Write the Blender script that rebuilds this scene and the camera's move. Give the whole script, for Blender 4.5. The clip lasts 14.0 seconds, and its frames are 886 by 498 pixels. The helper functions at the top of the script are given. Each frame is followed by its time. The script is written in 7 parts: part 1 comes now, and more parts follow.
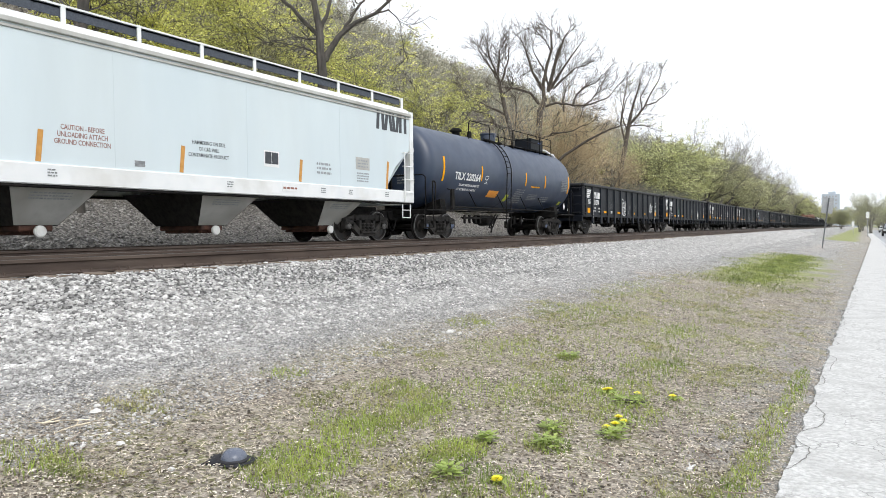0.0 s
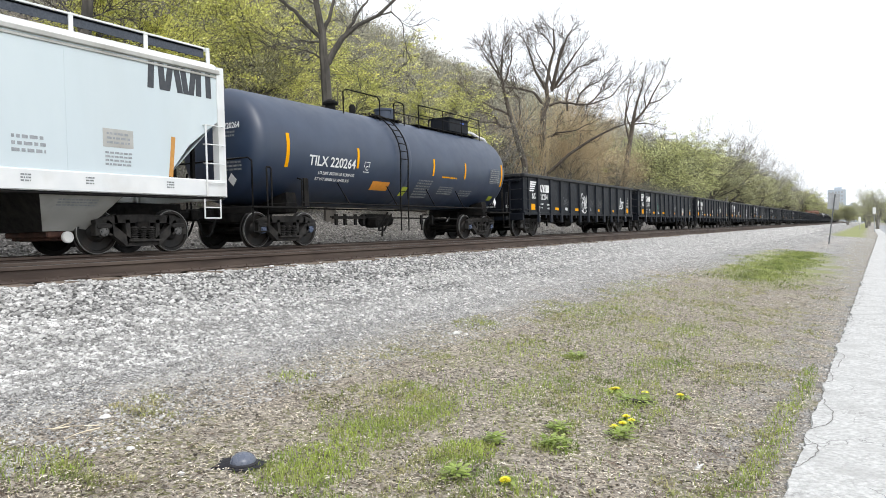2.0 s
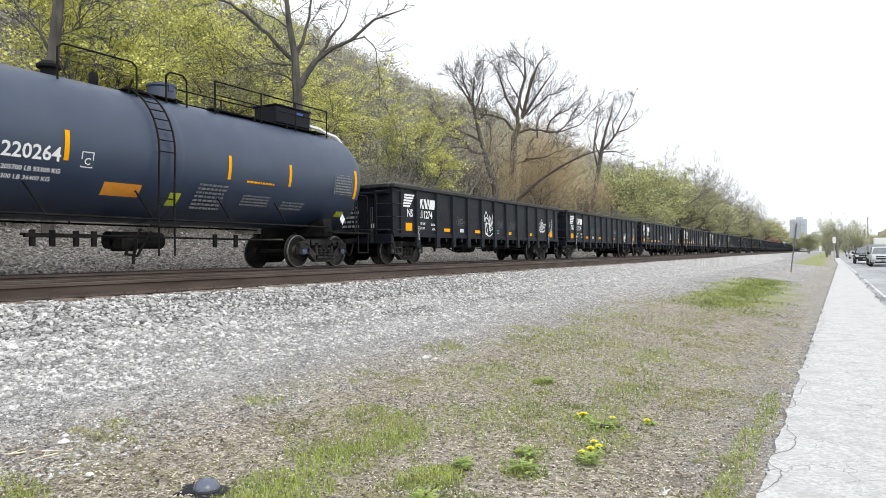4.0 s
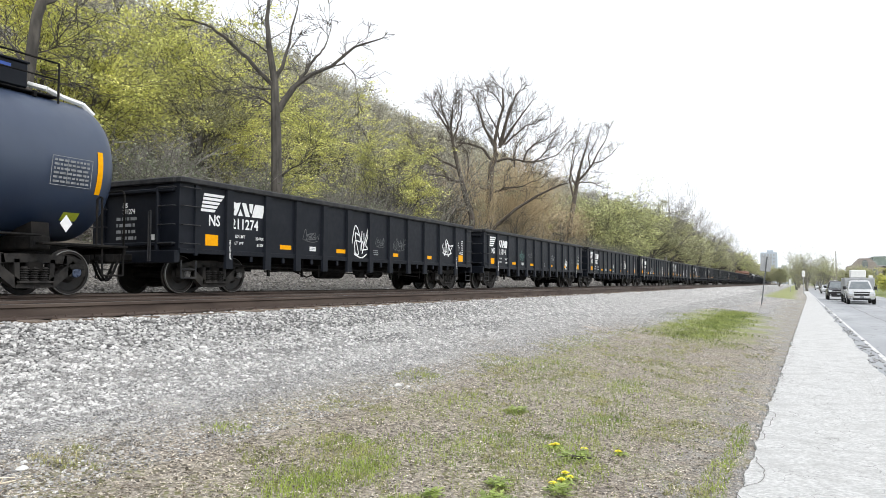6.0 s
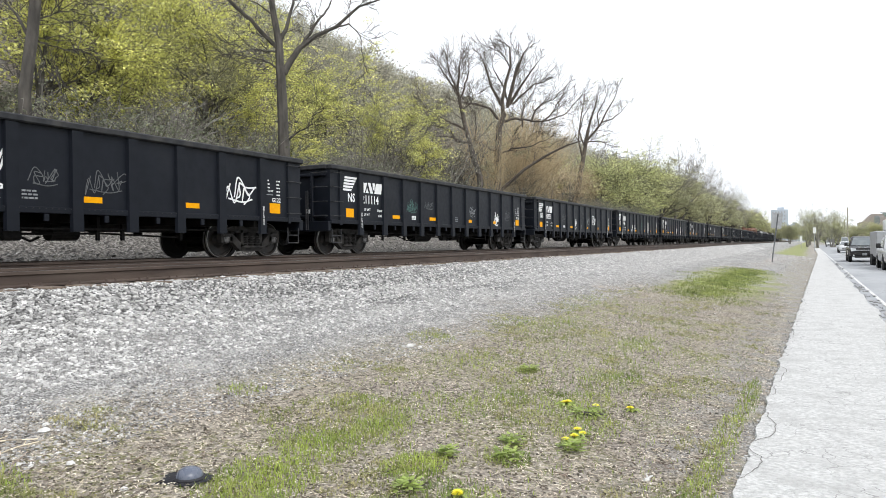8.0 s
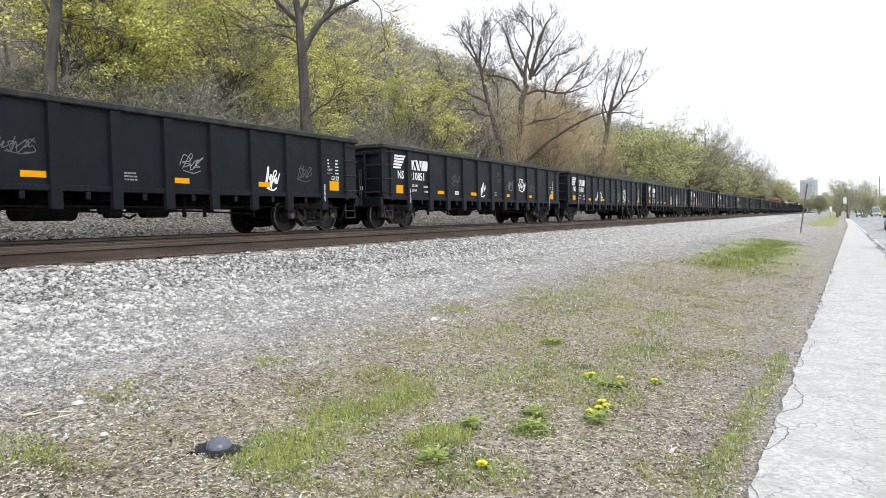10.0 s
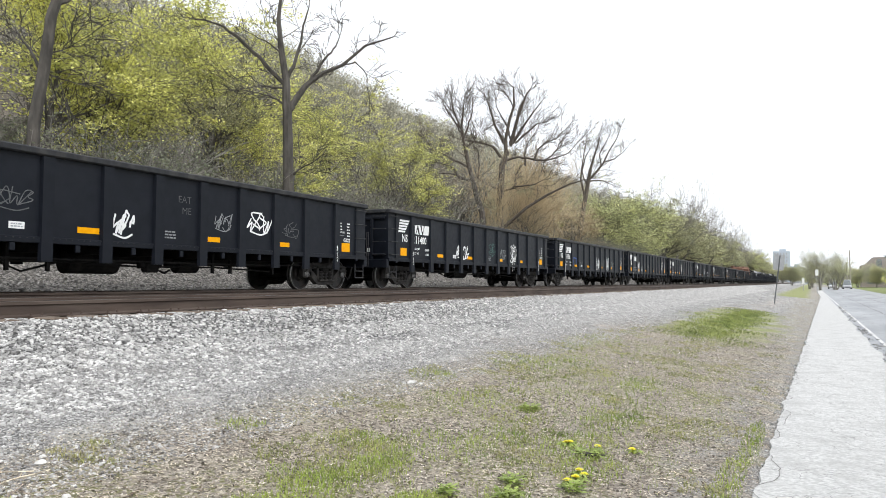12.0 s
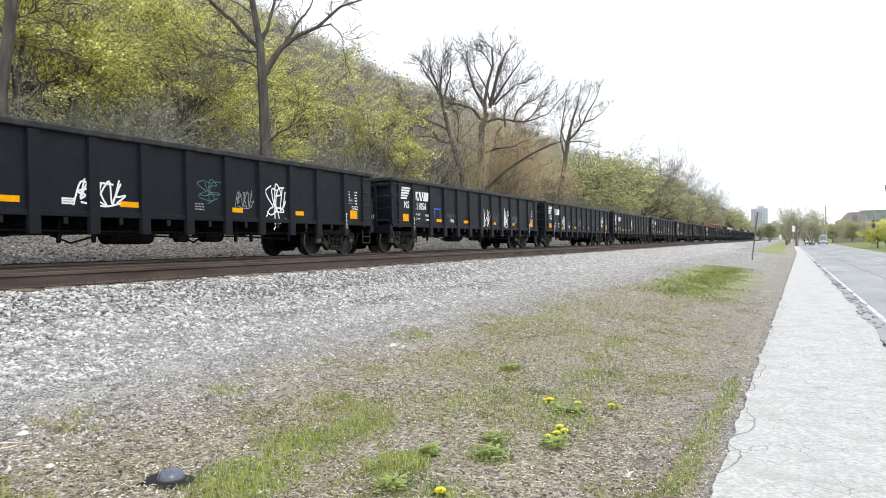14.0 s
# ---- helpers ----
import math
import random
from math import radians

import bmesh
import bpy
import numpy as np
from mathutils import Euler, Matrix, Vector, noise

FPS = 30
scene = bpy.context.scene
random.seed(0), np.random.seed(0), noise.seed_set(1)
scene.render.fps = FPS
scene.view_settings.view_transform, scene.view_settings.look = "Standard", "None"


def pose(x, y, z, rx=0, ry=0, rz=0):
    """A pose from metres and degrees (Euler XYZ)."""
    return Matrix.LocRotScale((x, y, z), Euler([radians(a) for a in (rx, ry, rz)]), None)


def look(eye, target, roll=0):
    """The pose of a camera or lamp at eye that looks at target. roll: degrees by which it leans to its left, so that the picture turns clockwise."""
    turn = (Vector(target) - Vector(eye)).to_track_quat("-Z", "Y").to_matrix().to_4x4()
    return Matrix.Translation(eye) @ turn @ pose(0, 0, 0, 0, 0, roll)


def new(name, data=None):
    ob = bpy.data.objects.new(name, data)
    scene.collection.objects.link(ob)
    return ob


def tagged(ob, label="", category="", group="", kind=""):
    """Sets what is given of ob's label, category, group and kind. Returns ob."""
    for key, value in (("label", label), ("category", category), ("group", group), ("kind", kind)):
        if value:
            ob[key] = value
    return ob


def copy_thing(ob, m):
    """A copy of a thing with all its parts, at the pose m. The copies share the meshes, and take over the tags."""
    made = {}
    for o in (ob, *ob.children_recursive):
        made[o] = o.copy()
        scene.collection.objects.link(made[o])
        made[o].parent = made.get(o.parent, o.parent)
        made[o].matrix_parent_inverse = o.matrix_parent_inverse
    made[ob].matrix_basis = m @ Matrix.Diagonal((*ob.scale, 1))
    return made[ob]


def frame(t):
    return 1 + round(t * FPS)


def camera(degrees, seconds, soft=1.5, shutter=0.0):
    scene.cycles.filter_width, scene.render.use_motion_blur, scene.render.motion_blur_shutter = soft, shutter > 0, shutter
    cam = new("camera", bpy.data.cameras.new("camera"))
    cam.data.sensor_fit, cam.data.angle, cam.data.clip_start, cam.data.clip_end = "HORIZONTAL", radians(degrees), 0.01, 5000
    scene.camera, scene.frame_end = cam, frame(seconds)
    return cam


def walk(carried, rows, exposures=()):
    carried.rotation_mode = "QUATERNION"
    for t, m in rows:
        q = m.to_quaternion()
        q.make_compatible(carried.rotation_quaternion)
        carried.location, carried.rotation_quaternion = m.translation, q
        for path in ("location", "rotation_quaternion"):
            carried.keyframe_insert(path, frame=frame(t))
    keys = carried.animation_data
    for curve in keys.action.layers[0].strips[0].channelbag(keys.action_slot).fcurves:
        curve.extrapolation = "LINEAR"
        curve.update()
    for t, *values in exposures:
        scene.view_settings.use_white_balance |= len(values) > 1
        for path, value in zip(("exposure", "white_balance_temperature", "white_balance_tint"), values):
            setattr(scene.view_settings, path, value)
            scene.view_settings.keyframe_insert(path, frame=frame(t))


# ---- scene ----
cam = camera(64.0, 14.0, soft=0.35)

# seconds, eye, yaw to the left of the track's direction, pitch up, lean
PATH = [
    (0, -0.001, 0.037, 1.598, 30.63, -1.47, -0.71),
    (0.5, -0.006, 0.040, 1.596, 31.79, -3.63, -1.01),
    (1, 0.000, 0.037, 1.607, 31.95, -2.96, -1.08),
    (1.5, 0.002, 0.030, 1.613, 31.42, -1.63, -1.30),
    (2, 0.002, 0.027, 1.607, 31.05, -1.40, -1.42),
    (2.5, -0.005, 0.029, 1.600, 30.76, -1.19, -1.10),
    (3, 0.001, 0.018, 1.602, 30.31, -1.14, -1.23),
    (3.2, -0.004, 0.019, 1.603, 29.75, -1.11, -1.10),
    (5.3, 0.028, 0.006, 1.611, 27.92, 3.18, -0.05),
    (5.5, 0.026, 0.009, 1.612, 27.65, 2.60, -0.04),
    (6, 0.020, 0.020, 1.613, 26.66, 2.67, 0.23),
    (6.5, 0.016, 0.013, 1.607, 26.31, 1.54, -0.17),
    (7, 0.005, 0.021, 1.600, 26.07, 0.01, -0.21),
    (7.5, 0.005, 0.019, 1.597, 25.82, -0.42, -0.17),
    (8, -0.001, 0.024, 1.597, 27.37, -0.38, -0.60),
    (8.5, -0.006, 0.030, 1.590, 28.19, -0.99, -0.99),
    (10.8, 0.002, 0.029, 1.590, 29.40, -3.08, -1.23),
    (11, -0.005, 0.042, 1.587, 28.94, -3.19, -1.39),
    (11.5, -0.011, 0.028, 1.589, 27.81, -2.56, -1.33),
    (12, -0.003, 0.005, 1.596, 27.50, 2.57, 0.28),
    (12.5, 0.014, 0.008, 1.591, 27.26, 1.52, -0.39),
    (13, 0.003, 0.011, 1.590, 25.26, 0.51, -0.64),
    (13.5, 0.013, 0.012, 1.579, 25.51, 0.18, -1.30),
    (14, 0.017, 0.016, 1.588, 26.04, -0.37, -0.94),
]


def heading(x, y, z, yaw, pitch, lean):
    a, b = radians(yaw), radians(pitch)
    way = Vector((-math.sin(a) * math.cos(b), math.cos(a) * math.cos(b), math.sin(b)))
    return look((x, y, z), Vector((x, y, z)) + way * 4, lean)


walk(cam, [(r[0], heading(*r[1:])) for r in PATH], exposures=[(0, 0.45), (14, 0.45)])

# ---- light: a bright overcast sky ----
world = bpy.data.worlds.new("overcast")
scene.world = world
world.use_nodes = True
wn, wl = world.node_tree.nodes, world.node_tree.links
sky = wn.new("ShaderNodeTexSky")
sky.sky_type, sky.sun_disc = "NISHITA", False
sky.sun_elevation, sky.sun_rotation = radians(48), radians(120)
sky.air_density, sky.dust_density = 1.0, 6.0
cloud = wn.new("ShaderNodeMix")
cloud.data_type = "RGBA"
cloud.inputs[0].default_value = 0.94
cloud.inputs[7].default_value = (9.5, 9.9, 10.5, 1)
wl.new(sky.outputs[0], cloud.inputs[6])
wl.new(cloud.outputs[2], wn["Background"].inputs[0])
wn["Background"].inputs[1].default_value = 0.1
sun = new("sun", bpy.data.lights.new("sun", "SUN"))
sun.data.energy, sun.data.angle, sun.data.color = 1.3, radians(25), (1, 0.985, 0.96)
sun.matrix_basis = look((40, -25, 50), (0, 0, 0))

# ---- materials ----
def material(name, low, high, scale=6.0, rough=0.7, metal=0.0, bump=0.15, bump_scale=60.0, dirt=None, dirt_scale=1.2, dirt_amount=0.5, island=0.0, see=0.0, stretch=(1, 1, 1), place=False, gloss=0.5, other=None):
    """Two colours mixed by noise, a third in patches, fine relief, and a shade that varies piece by piece."""
    m = bpy.data.materials.new(name)
    m.use_nodes = True
    n, l = m.node_tree.nodes, m.node_tree.links
    bsdf = n["Principled BSDF"]
    at = n.new("ShaderNodeTexCoord")
    mapping = n.new("ShaderNodeMapping")
    mapping.inputs[3].default_value = stretch
    if place:
        geo = n.new("ShaderNodeNewGeometry")
        l.new(geo.outputs["Position"], mapping.inputs[0])
    else:
        l.new(at.outputs["Object"], mapping.inputs[0])

    def noisy(s, detail=6.0):
        t = n.new("ShaderNodeTexNoise")
        t.inputs["Scale"].default_value, t.inputs["Detail"].default_value = s, detail
        l.new(mapping.outputs[0], t.inputs["Vector"])
        return t.outputs["Fac"]

    def ramp(fac, a, b):
        r = n.new("ShaderNodeMapRange")
        r.inputs[1].default_value, r.inputs[2].default_value = a, b
        l.new(fac, r.inputs[0])
        return r.outputs[0]

    def mixed(fac, a, b, blend="MIX"):
        x = n.new("ShaderNodeMix")
        x.data_type, x.blend_type = "RGBA", blend
        for k, v in ((0, fac), (6, a), (7, b)):
            if isinstance(v, (tuple, float)):
                x.inputs[k].default_value = (*v, 1) if isinstance(v, tuple) else v
            else:
                l.new(v, x.inputs[k])
        return x.outputs[2]

    colour = mixed(ramp(noisy(scale), 0.35, 0.65), low, high)
    if dirt:
        patch = n.new("ShaderNodeMath")
        patch.operation = "MULTIPLY"
        l.new(ramp(noisy(dirt_scale, 8.0), 0.48, 0.68), patch.inputs[0])
        patch.inputs[1].default_value = dirt_amount
        colour = mixed(patch.outputs[0], colour, dirt)
    if other:
        # whole pieces differ from one another in tint
        which = n.new("ShaderNodeObjectInfo")
        colour = mixed(ramp(which.outputs["Random"], 0.5, 1.0), colour, other)
    if island:
        geo2 = n.new("ShaderNodeNewGeometry")
        info = n.new("ShaderNodeObjectInfo")
        add = n.new("ShaderNodeMath")
        add.operation = "ADD"
        l.new(geo2.outputs["Random Per Island"], add.inputs[0])
        l.new(info.outputs["Random"], add.inputs[1])
        wrap = n.new("ShaderNodeMath")
        wrap.operation = "FRACT"
        l.new(add.outputs[0], wrap.inputs[0])
        hsv = n.new("ShaderNodeHueSaturation")
        l.new(ramp_to(n, l, wrap.outputs[0], 1 - island, 1 + island), hsv.inputs["Value"])
        l.new(colour, hsv.inputs["Color"])
        colour = hsv.outputs[0]
    l.new(colour, bsdf.inputs["Base Color"])
    bsdf.inputs["Metallic"].default_value = metal
    bsdf.inputs["Specular IOR Level"].default_value = gloss
    l.new(ramp_to(n, l, noisy(scale * 2.3), max(0.03, rough - 0.12), min(1, rough + 0.12)), bsdf.inputs["Roughness"])
    if bump:
        b = n.new("ShaderNodeBump")
        b.inputs["Strength"].default_value, b.inputs["Distance"].default_value = bump, 0.02
        l.new(noisy(bump_scale, 4.0), b.inputs["Height"])
        l.new(b.outputs[0], bsdf.inputs["Normal"])
    if see:
        t = n.new("ShaderNodeBsdfTranslucent")
        l.new(colour, t.inputs[0])
        mix = n.new("ShaderNodeMixShader")
        mix.inputs[0].default_value = see
        l.new(bsdf.outputs[0], mix.inputs[1])
        l.new(t.outputs[0], mix.inputs[2])
        l.new(mix.outputs[0], n["Material Output"].inputs[0])
    return m


def ramp_to(n, l, fac, a, b):
    r = n.new("ShaderNodeMapRange")
    r.inputs[3].default_value, r.inputs[4].default_value = a, b
    l.new(fac, r.inputs[0])
    return r.outputs[0]


M_BLACK = material("black_car_paint", (0.0044, 0.0062, 0.0106), (0.0070, 0.0090, 0.0145), 3, 0.52, 0, 0.05, 14, (0.0135, 0.0155, 0.0205), 0.9, 0.5, gloss=0.2)
M_BLACK_TOP = material("worn_black_edge", (0.014, 0.015, 0.018), (0.028, 0.029, 0.032), 8, 0.6, 0, 0.1, 40, (0.07, 0.065, 0.06), 3, 0.5, gloss=0.3)
M_TANK = material("tank_paint", (0.0110, 0.0255, 0.062), (0.0165, 0.034, 0.075), 1.2, 0.46, 0, 0.0, 5, (0.031, 0.046, 0.074), 0.7, 0.3, gloss=0.9)
M_UNDER = material("grimy_steel", (0.004, 0.004, 0.0045), (0.011, 0.0105, 0.010), 9, 0.75, 0, 0.2, 60, (0.028, 0.024, 0.021), 3, 0.5, gloss=0.15)
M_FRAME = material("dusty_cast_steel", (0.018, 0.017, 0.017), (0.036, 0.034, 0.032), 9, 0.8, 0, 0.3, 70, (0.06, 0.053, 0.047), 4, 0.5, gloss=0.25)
M_WHEEL = material("wheel_steel", (0.008, 0.0075, 0.007), (0.018, 0.0155, 0.014), 7, 0.6, 0.2, 0.1, 40, (0.03, 0.021, 0.016), 3, 0.6)
M_TREAD = material("polished_tread", (0.22, 0.215, 0.21), (0.36, 0.355, 0.35), 9, 0.35, 0.8, 0.02)
M_WHITE = material("white_car_paint", (0.575, 0.655, 0.695), (0.63, 0.705, 0.735), 0.8, 0.42, 0, 0.03, 4, (0.53, 0.585, 0.605), 0.5, 0.5, stretch=(1, 1, 0.25))
M_WHITE_SILL = material("white_sill_paint", (0.74, 0.76, 0.77), (0.80, 0.81, 0.81), 2, 0.45, 0, 0.05, 20, (0.55, 0.54, 0.5), 1.1, 0.5)
M_BAY = material("grey_white_bay", (0.40, 0.40, 0.38), (0.52, 0.52, 0.50), 3, 0.7, 0, 0.08, 30, (0.25, 0.23, 0.2), 1.5, 0.6)
M_LETTER = material("white_lettering", (0.74, 0.75, 0.75), (0.82, 0.82, 0.82), 9, 0.55, 0, 0)
M_FAINT = material("chalked_lettering", (0.17, 0.18, 0.19), (0.29, 0.30, 0.31), 9, 0.7, 0, 0)
M_DARKLETTER = material("dark_grey_lettering", (0.04, 0.045, 0.055), (0.06, 0.065, 0.075), 9, 0.55, 0, 0)
M_REDLETTER = material("red_brown_lettering", (0.22, 0.09, 0.07), (0.3, 0.13, 0.1), 9, 0.6, 0, 0)
M_YELLOW = material("yellow_reflector", (0.80, 0.335, 0.0), (0.86, 0.40, 0.002), 12, 0.5, 0, 0, gloss=0.1)
M_ORANGE = material("orange_brown_reflector", (0.50, 0.24, 0.05), (0.6, 0.3, 0.07), 8, 0.5, 0, 0)
M_PLACARD = material("orange_placard", (0.72, 0.27, 0.03), (0.78, 0.32, 0.04), 8, 0.5, 0, 0)
M_DECK = material("dark_walkway_mesh", (0.045, 0.055, 0.075), (0.08, 0.09, 0.11), 30, 0.6, 0.3, 0.2, 120)
M_GREYPRINT = material("faded_grey_print", (0.26, 0.28, 0.30), (0.36, 0.38, 0.40), 9, 0.6, 0, 0)
M_RUST = material("rusty_gate", (0.05, 0.024, 0.018), (0.12, 0.052, 0.034), 7, 0.8, 0, 0.3, 60)
M_CAPWHITE = material("white_cap_paint", (0.72, 0.72, 0.7), (0.8, 0.8, 0.78), 6, 0.5)
M_BEARING = material("worn_bearing_steel", (0.07, 0.07, 0.07), (0.16, 0.155, 0.15), 14, 0.6, 0.3, 0.1)
M_BLUE = material("blue_bearing_cap", (0.04, 0.06, 0.12), (0.12, 0.15, 0.22), 20, 0.5)
M_RAIL = material("rusty_rail_side", (0.050, 0.036, 0.030), (0.092, 0.068, 0.055), 5, 0.75, 0, 0.15, 60, (0.13, 0.104, 0.085), 2, 0.5, stretch=(1, 0.2, 1), gloss=0.3)
M_RAILTOP = material("rail_running_surface", (0.07, 0.062, 0.057), (0.12, 0.11, 0.1), 4, 0.45, 0.5, 0.03, 40, stretch=(4, 0.15, 1))
M_TIE = material("weathered_tie", (0.10, 0.075, 0.055), (0.2, 0.155, 0.12), 6, 0.9, 0, 0.5, 40, stretch=(0.3, 3, 3))
M_BALLAST = material("pale_ballast", (0.39, 0.382, 0.37), (0.67, 0.658, 0.64), 9, 0.9, 0, 0.5, 60, (0.19, 0.185, 0.176), 4, 0.45, island=0.45)
M_DARKBALLAST = material("grimy_ballast", (0.16, 0.151, 0.142), (0.40, 0.38, 0.36), 9, 0.95, 0, 0.5, 60, island=0.5)
M_CHIP = material("pale_leaf_scraps", (0.44, 0.39, 0.32), (0.72, 0.665, 0.58), 7, 0.9, 0, 0, 60, (0.2, 0.15, 0.11), 3, 0.5, island=0.5)
M_PEBBLE = material("grey_pebbles", (0.28, 0.273, 0.265), (0.57, 0.558, 0.54), 9, 0.9, 0, 0.4, 80, island=0.55)
M_STRAW = material("dead_straw", (0.36, 0.30, 0.215), (0.66, 0.59, 0.47), 5, 0.85, 0, 0, 10, (0.11, 0.085, 0.058), 2, 0.7, island=0.7)
M_TURF = material("short_turf", (0.15, 0.20, 0.05), (0.33, 0.38, 0.11), 2, 0.6, 0, 0, 10, (0.40, 0.37, 0.17), 3, 0.4, island=0.45, see=0.35)
M_GRASS = material("spring_grass", (0.17, 0.26, 0.045), (0.39, 0.47, 0.10), 2, 0.6, 0, 0, 10, (0.50, 0.46, 0.2), 3, 0.4, island=0.4, see=0.35)
M_WEED = material("weed_leaf", (0.27, 0.36, 0.08), (0.42, 0.50, 0.14), 6, 0.55, 0, 0.1, 60, island=0.3, see=0.3)
M_DANDY = material("dandelion_yellow", (0.93, 0.82, 0.03), (0.95, 0.88, 0.06), 30, 0.6, 0, 0, 200)
M_DARKLEAF = material("rotting_leaves", (0.05, 0.038, 0.026), (0.15, 0.112, 0.078), 9, 0.9, 0, 0, 80, island=0.5)
M_TWIG = material("dry_twig", (0.16, 0.12, 0.09), (0.33, 0.27, 0.22), 9, 0.9, 0, 0.3, 80, island=0.3)
M_WALK = material("pale_concrete_path", (0.45, 0.447, 0.435), (0.66, 0.655, 0.64), 34, 0.9, 0, 1.0, 60, (0.42, 0.415, 0.403), 3.0, 0.6, stretch=(0.8, 1, 1))
def craze(m, scale, width, dark):
    """Thin broken cracks over a surface."""
    n, l = m.node_tree.nodes, m.node_tree.links
    bsdf = n["Principled BSDF"]
    base = bsdf.inputs["Base Color"].links[0].from_socket
    geo = n.new("ShaderNodeNewGeometry")
    bend = n.new("ShaderNodeTexNoise")
    bend.inputs["Scale"].default_value, bend.inputs["Detail"].default_value = 5.0, 4.0
    l.new(geo.outputs["Position"], bend.inputs["Vector"])
    off = n.new("ShaderNodeVectorMath")
    off.operation = "MULTIPLY_ADD"
    off.inputs[1].default_value = (0.22, 0.22, 0.22)
    l.new(bend.outputs["Color"], off.inputs[0])
    l.new(geo.outputs["Position"], off.inputs[2])
    cells = n.new("ShaderNodeTexVoronoi")
    cells.feature = "DISTANCE_TO_EDGE"
    cells.inputs["Scale"].default_value = scale
    l.new(off.outputs[0], cells.inputs["Vector"])
    thin = n.new("ShaderNodeMapRange")
    thin.inputs[1].default_value, thin.inputs[2].default_value = width, width * 0.3
    l.new(cells.outputs["Distance"], thin.inputs[0])
    part_of = n.new("ShaderNodeTexNoise")
    part_of.inputs["Scale"].default_value = 1.6
    l.new(geo.outputs["Position"], part_of.inputs["Vector"])
    where = n.new("ShaderNodeMapRange")
    where.inputs[1].default_value, where.inputs[2].default_value = 0.44, 0.6
    l.new(part_of.outputs["Fac"], where.inputs[0])
    both = n.new("ShaderNodeMath")
    both.operation = "MULTIPLY"
    l.new(thin.outputs[0], both.inputs[0])
    l.new(where.outputs[0], both.inputs[1])
    mix = n.new("ShaderNodeMix")
    mix.data_type = "RGBA"
    l.new(both.outputs[0], mix.inputs[0])
    l.new(base, mix.inputs[6])
    mix.inputs[7].default_value = (*dark, 1)
    l.new(mix.outputs[2], bsdf.inputs["Base Color"])


craze(M_WALK, 4.0, 0.022, (0.30, 0.295, 0.285))
M_ROAD = material("worn_asphalt", (0.31, 0.32, 0.335), (0.41, 0.42, 0.43), 0.5, 0.9, 0, 0.4, 60, (0.24, 0.245, 0.255), 0.6, 0.6, stretch=(1, 0.25, 1))
craze(M_ROAD, 0.55, 0.012, (0.13, 0.13, 0.13))
M_CRACK = material("crack_filler", (0.13, 0.125, 0.12), (0.25, 0.24, 0.22), 12, 0.95, 0, 0.2)
M_CRUMB = material("broken_asphalt_edge", (0.19, 0.19, 0.19), (0.36, 0.355, 0.345), 7, 0.95, 0, 0.6, 40, island=0.35)
M_CRUMB2 = material("broken_concrete_chips", (0.30, 0.295, 0.285), (0.55, 0.545, 0.53), 9, 0.95, 0, 0.6, 60, island=0.4)
M_LINE = material("road_line_paint", (0.56, 0.56, 0.545), (0.72, 0.72, 0.70), 9, 0.7, 0, 0.1, 60, (0.36, 0.36, 0.36), 4, 0.8)
M_BARK = material("grey_brown_bark", (0.040, 0.036, 0.032), (0.105, 0.094, 0.082), 5, 0.95, 0, 0.6, 30, (0.14, 0.13, 0.115), 1.5, 0.5, stretch=(1, 1, 0.3))
M_BARKDARK = material("dark_bark", (0.05, 0.045, 0.040), (0.12, 0.11, 0.098), 6, 0.95, 0, 0.4, 30)
M_HILLTWIG = material("far_grey_twigs", (0.20, 0.187, 0.168), (0.37, 0.35, 0.315), 5, 0.95, 0, 0, 30)
M_SCRUB = material("grey_green_buds", (0.18, 0.20, 0.14), (0.33, 0.345, 0.235), 0.3, 0.7, 0, 0, 10, island=0.4, see=0.4, place=True)
M_BARKGREY = material("grey_twigs", (0.15, 0.14, 0.125), (0.29, 0.27, 0.245), 5, 0.95, 0, 0, 30)
M_WILLOW = material("tan_willow_twigs", (0.42, 0.325, 0.20), (0.58, 0.47, 0.30), 3, 0.9, 0, 0, 30, island=0.2)
# bark for the distant bare trees, with haze lightening its colour
M_BAREBARK = material("hazed_limb_bark", (0.065, 0.053, 0.044), (0.14, 0.118, 0.098), 6, 0.95, 0, 0.4, 30)
M_BLUELABEL = material("blue_label", (0.03, 0.08, 0.35), (0.04, 0.1, 0.4), 9, 0.5, 0, 0)
M_STICKER = material("yellow_green_sticker", (0.42, 0.48, 0.03), (0.5, 0.55, 0.05), 9, 0.5, 0, 0)
M_GREYCHALK = material("grey_chalk", (0.06, 0.064, 0.068), (0.12, 0.125, 0.13), 9, 0.8, 0, 0)
M_BLUEPAINT = material("blue_spray_paint", (0.03, 0.11, 0.42), (0.05, 0.16, 0.5), 9, 0.6, 0, 0)
M_GREENCHALK = material("dull_green_spray", (0.05, 0.12, 0.11), (0.08, 0.17, 0.15), 9, 0.7, 0, 0)
M_DARKGALV = material("dull_grey_steel", (0.10, 0.105, 0.11), (0.16, 0.165, 0.17), 4, 0.6, 0.2, 0)
M_LEAF_B = material("bright_maple_leaves", (0.51, 0.52, 0.18), (0.82, 0.80, 0.28), 0.35, 0.6, 0, 0, 10, island=0.4, see=0.35, place=True)
M_DRYGRASS = material("thin_dry_grass", (0.22, 0.25, 0.08), (0.42, 0.42, 0.17), 2, 0.6, 0, 0, 10, (0.52, 0.45, 0.25), 3, 0.7, island=0.45, see=0.35)
M_LEAF_Y = material("yellow_green_leaves", (0.40, 0.40, 0.19), (0.66, 0.635, 0.27), 0.25, 0.6, 0, 0, 10, other=(0.34, 0.33, 0.23), island=0.35, see=0.4, place=True)
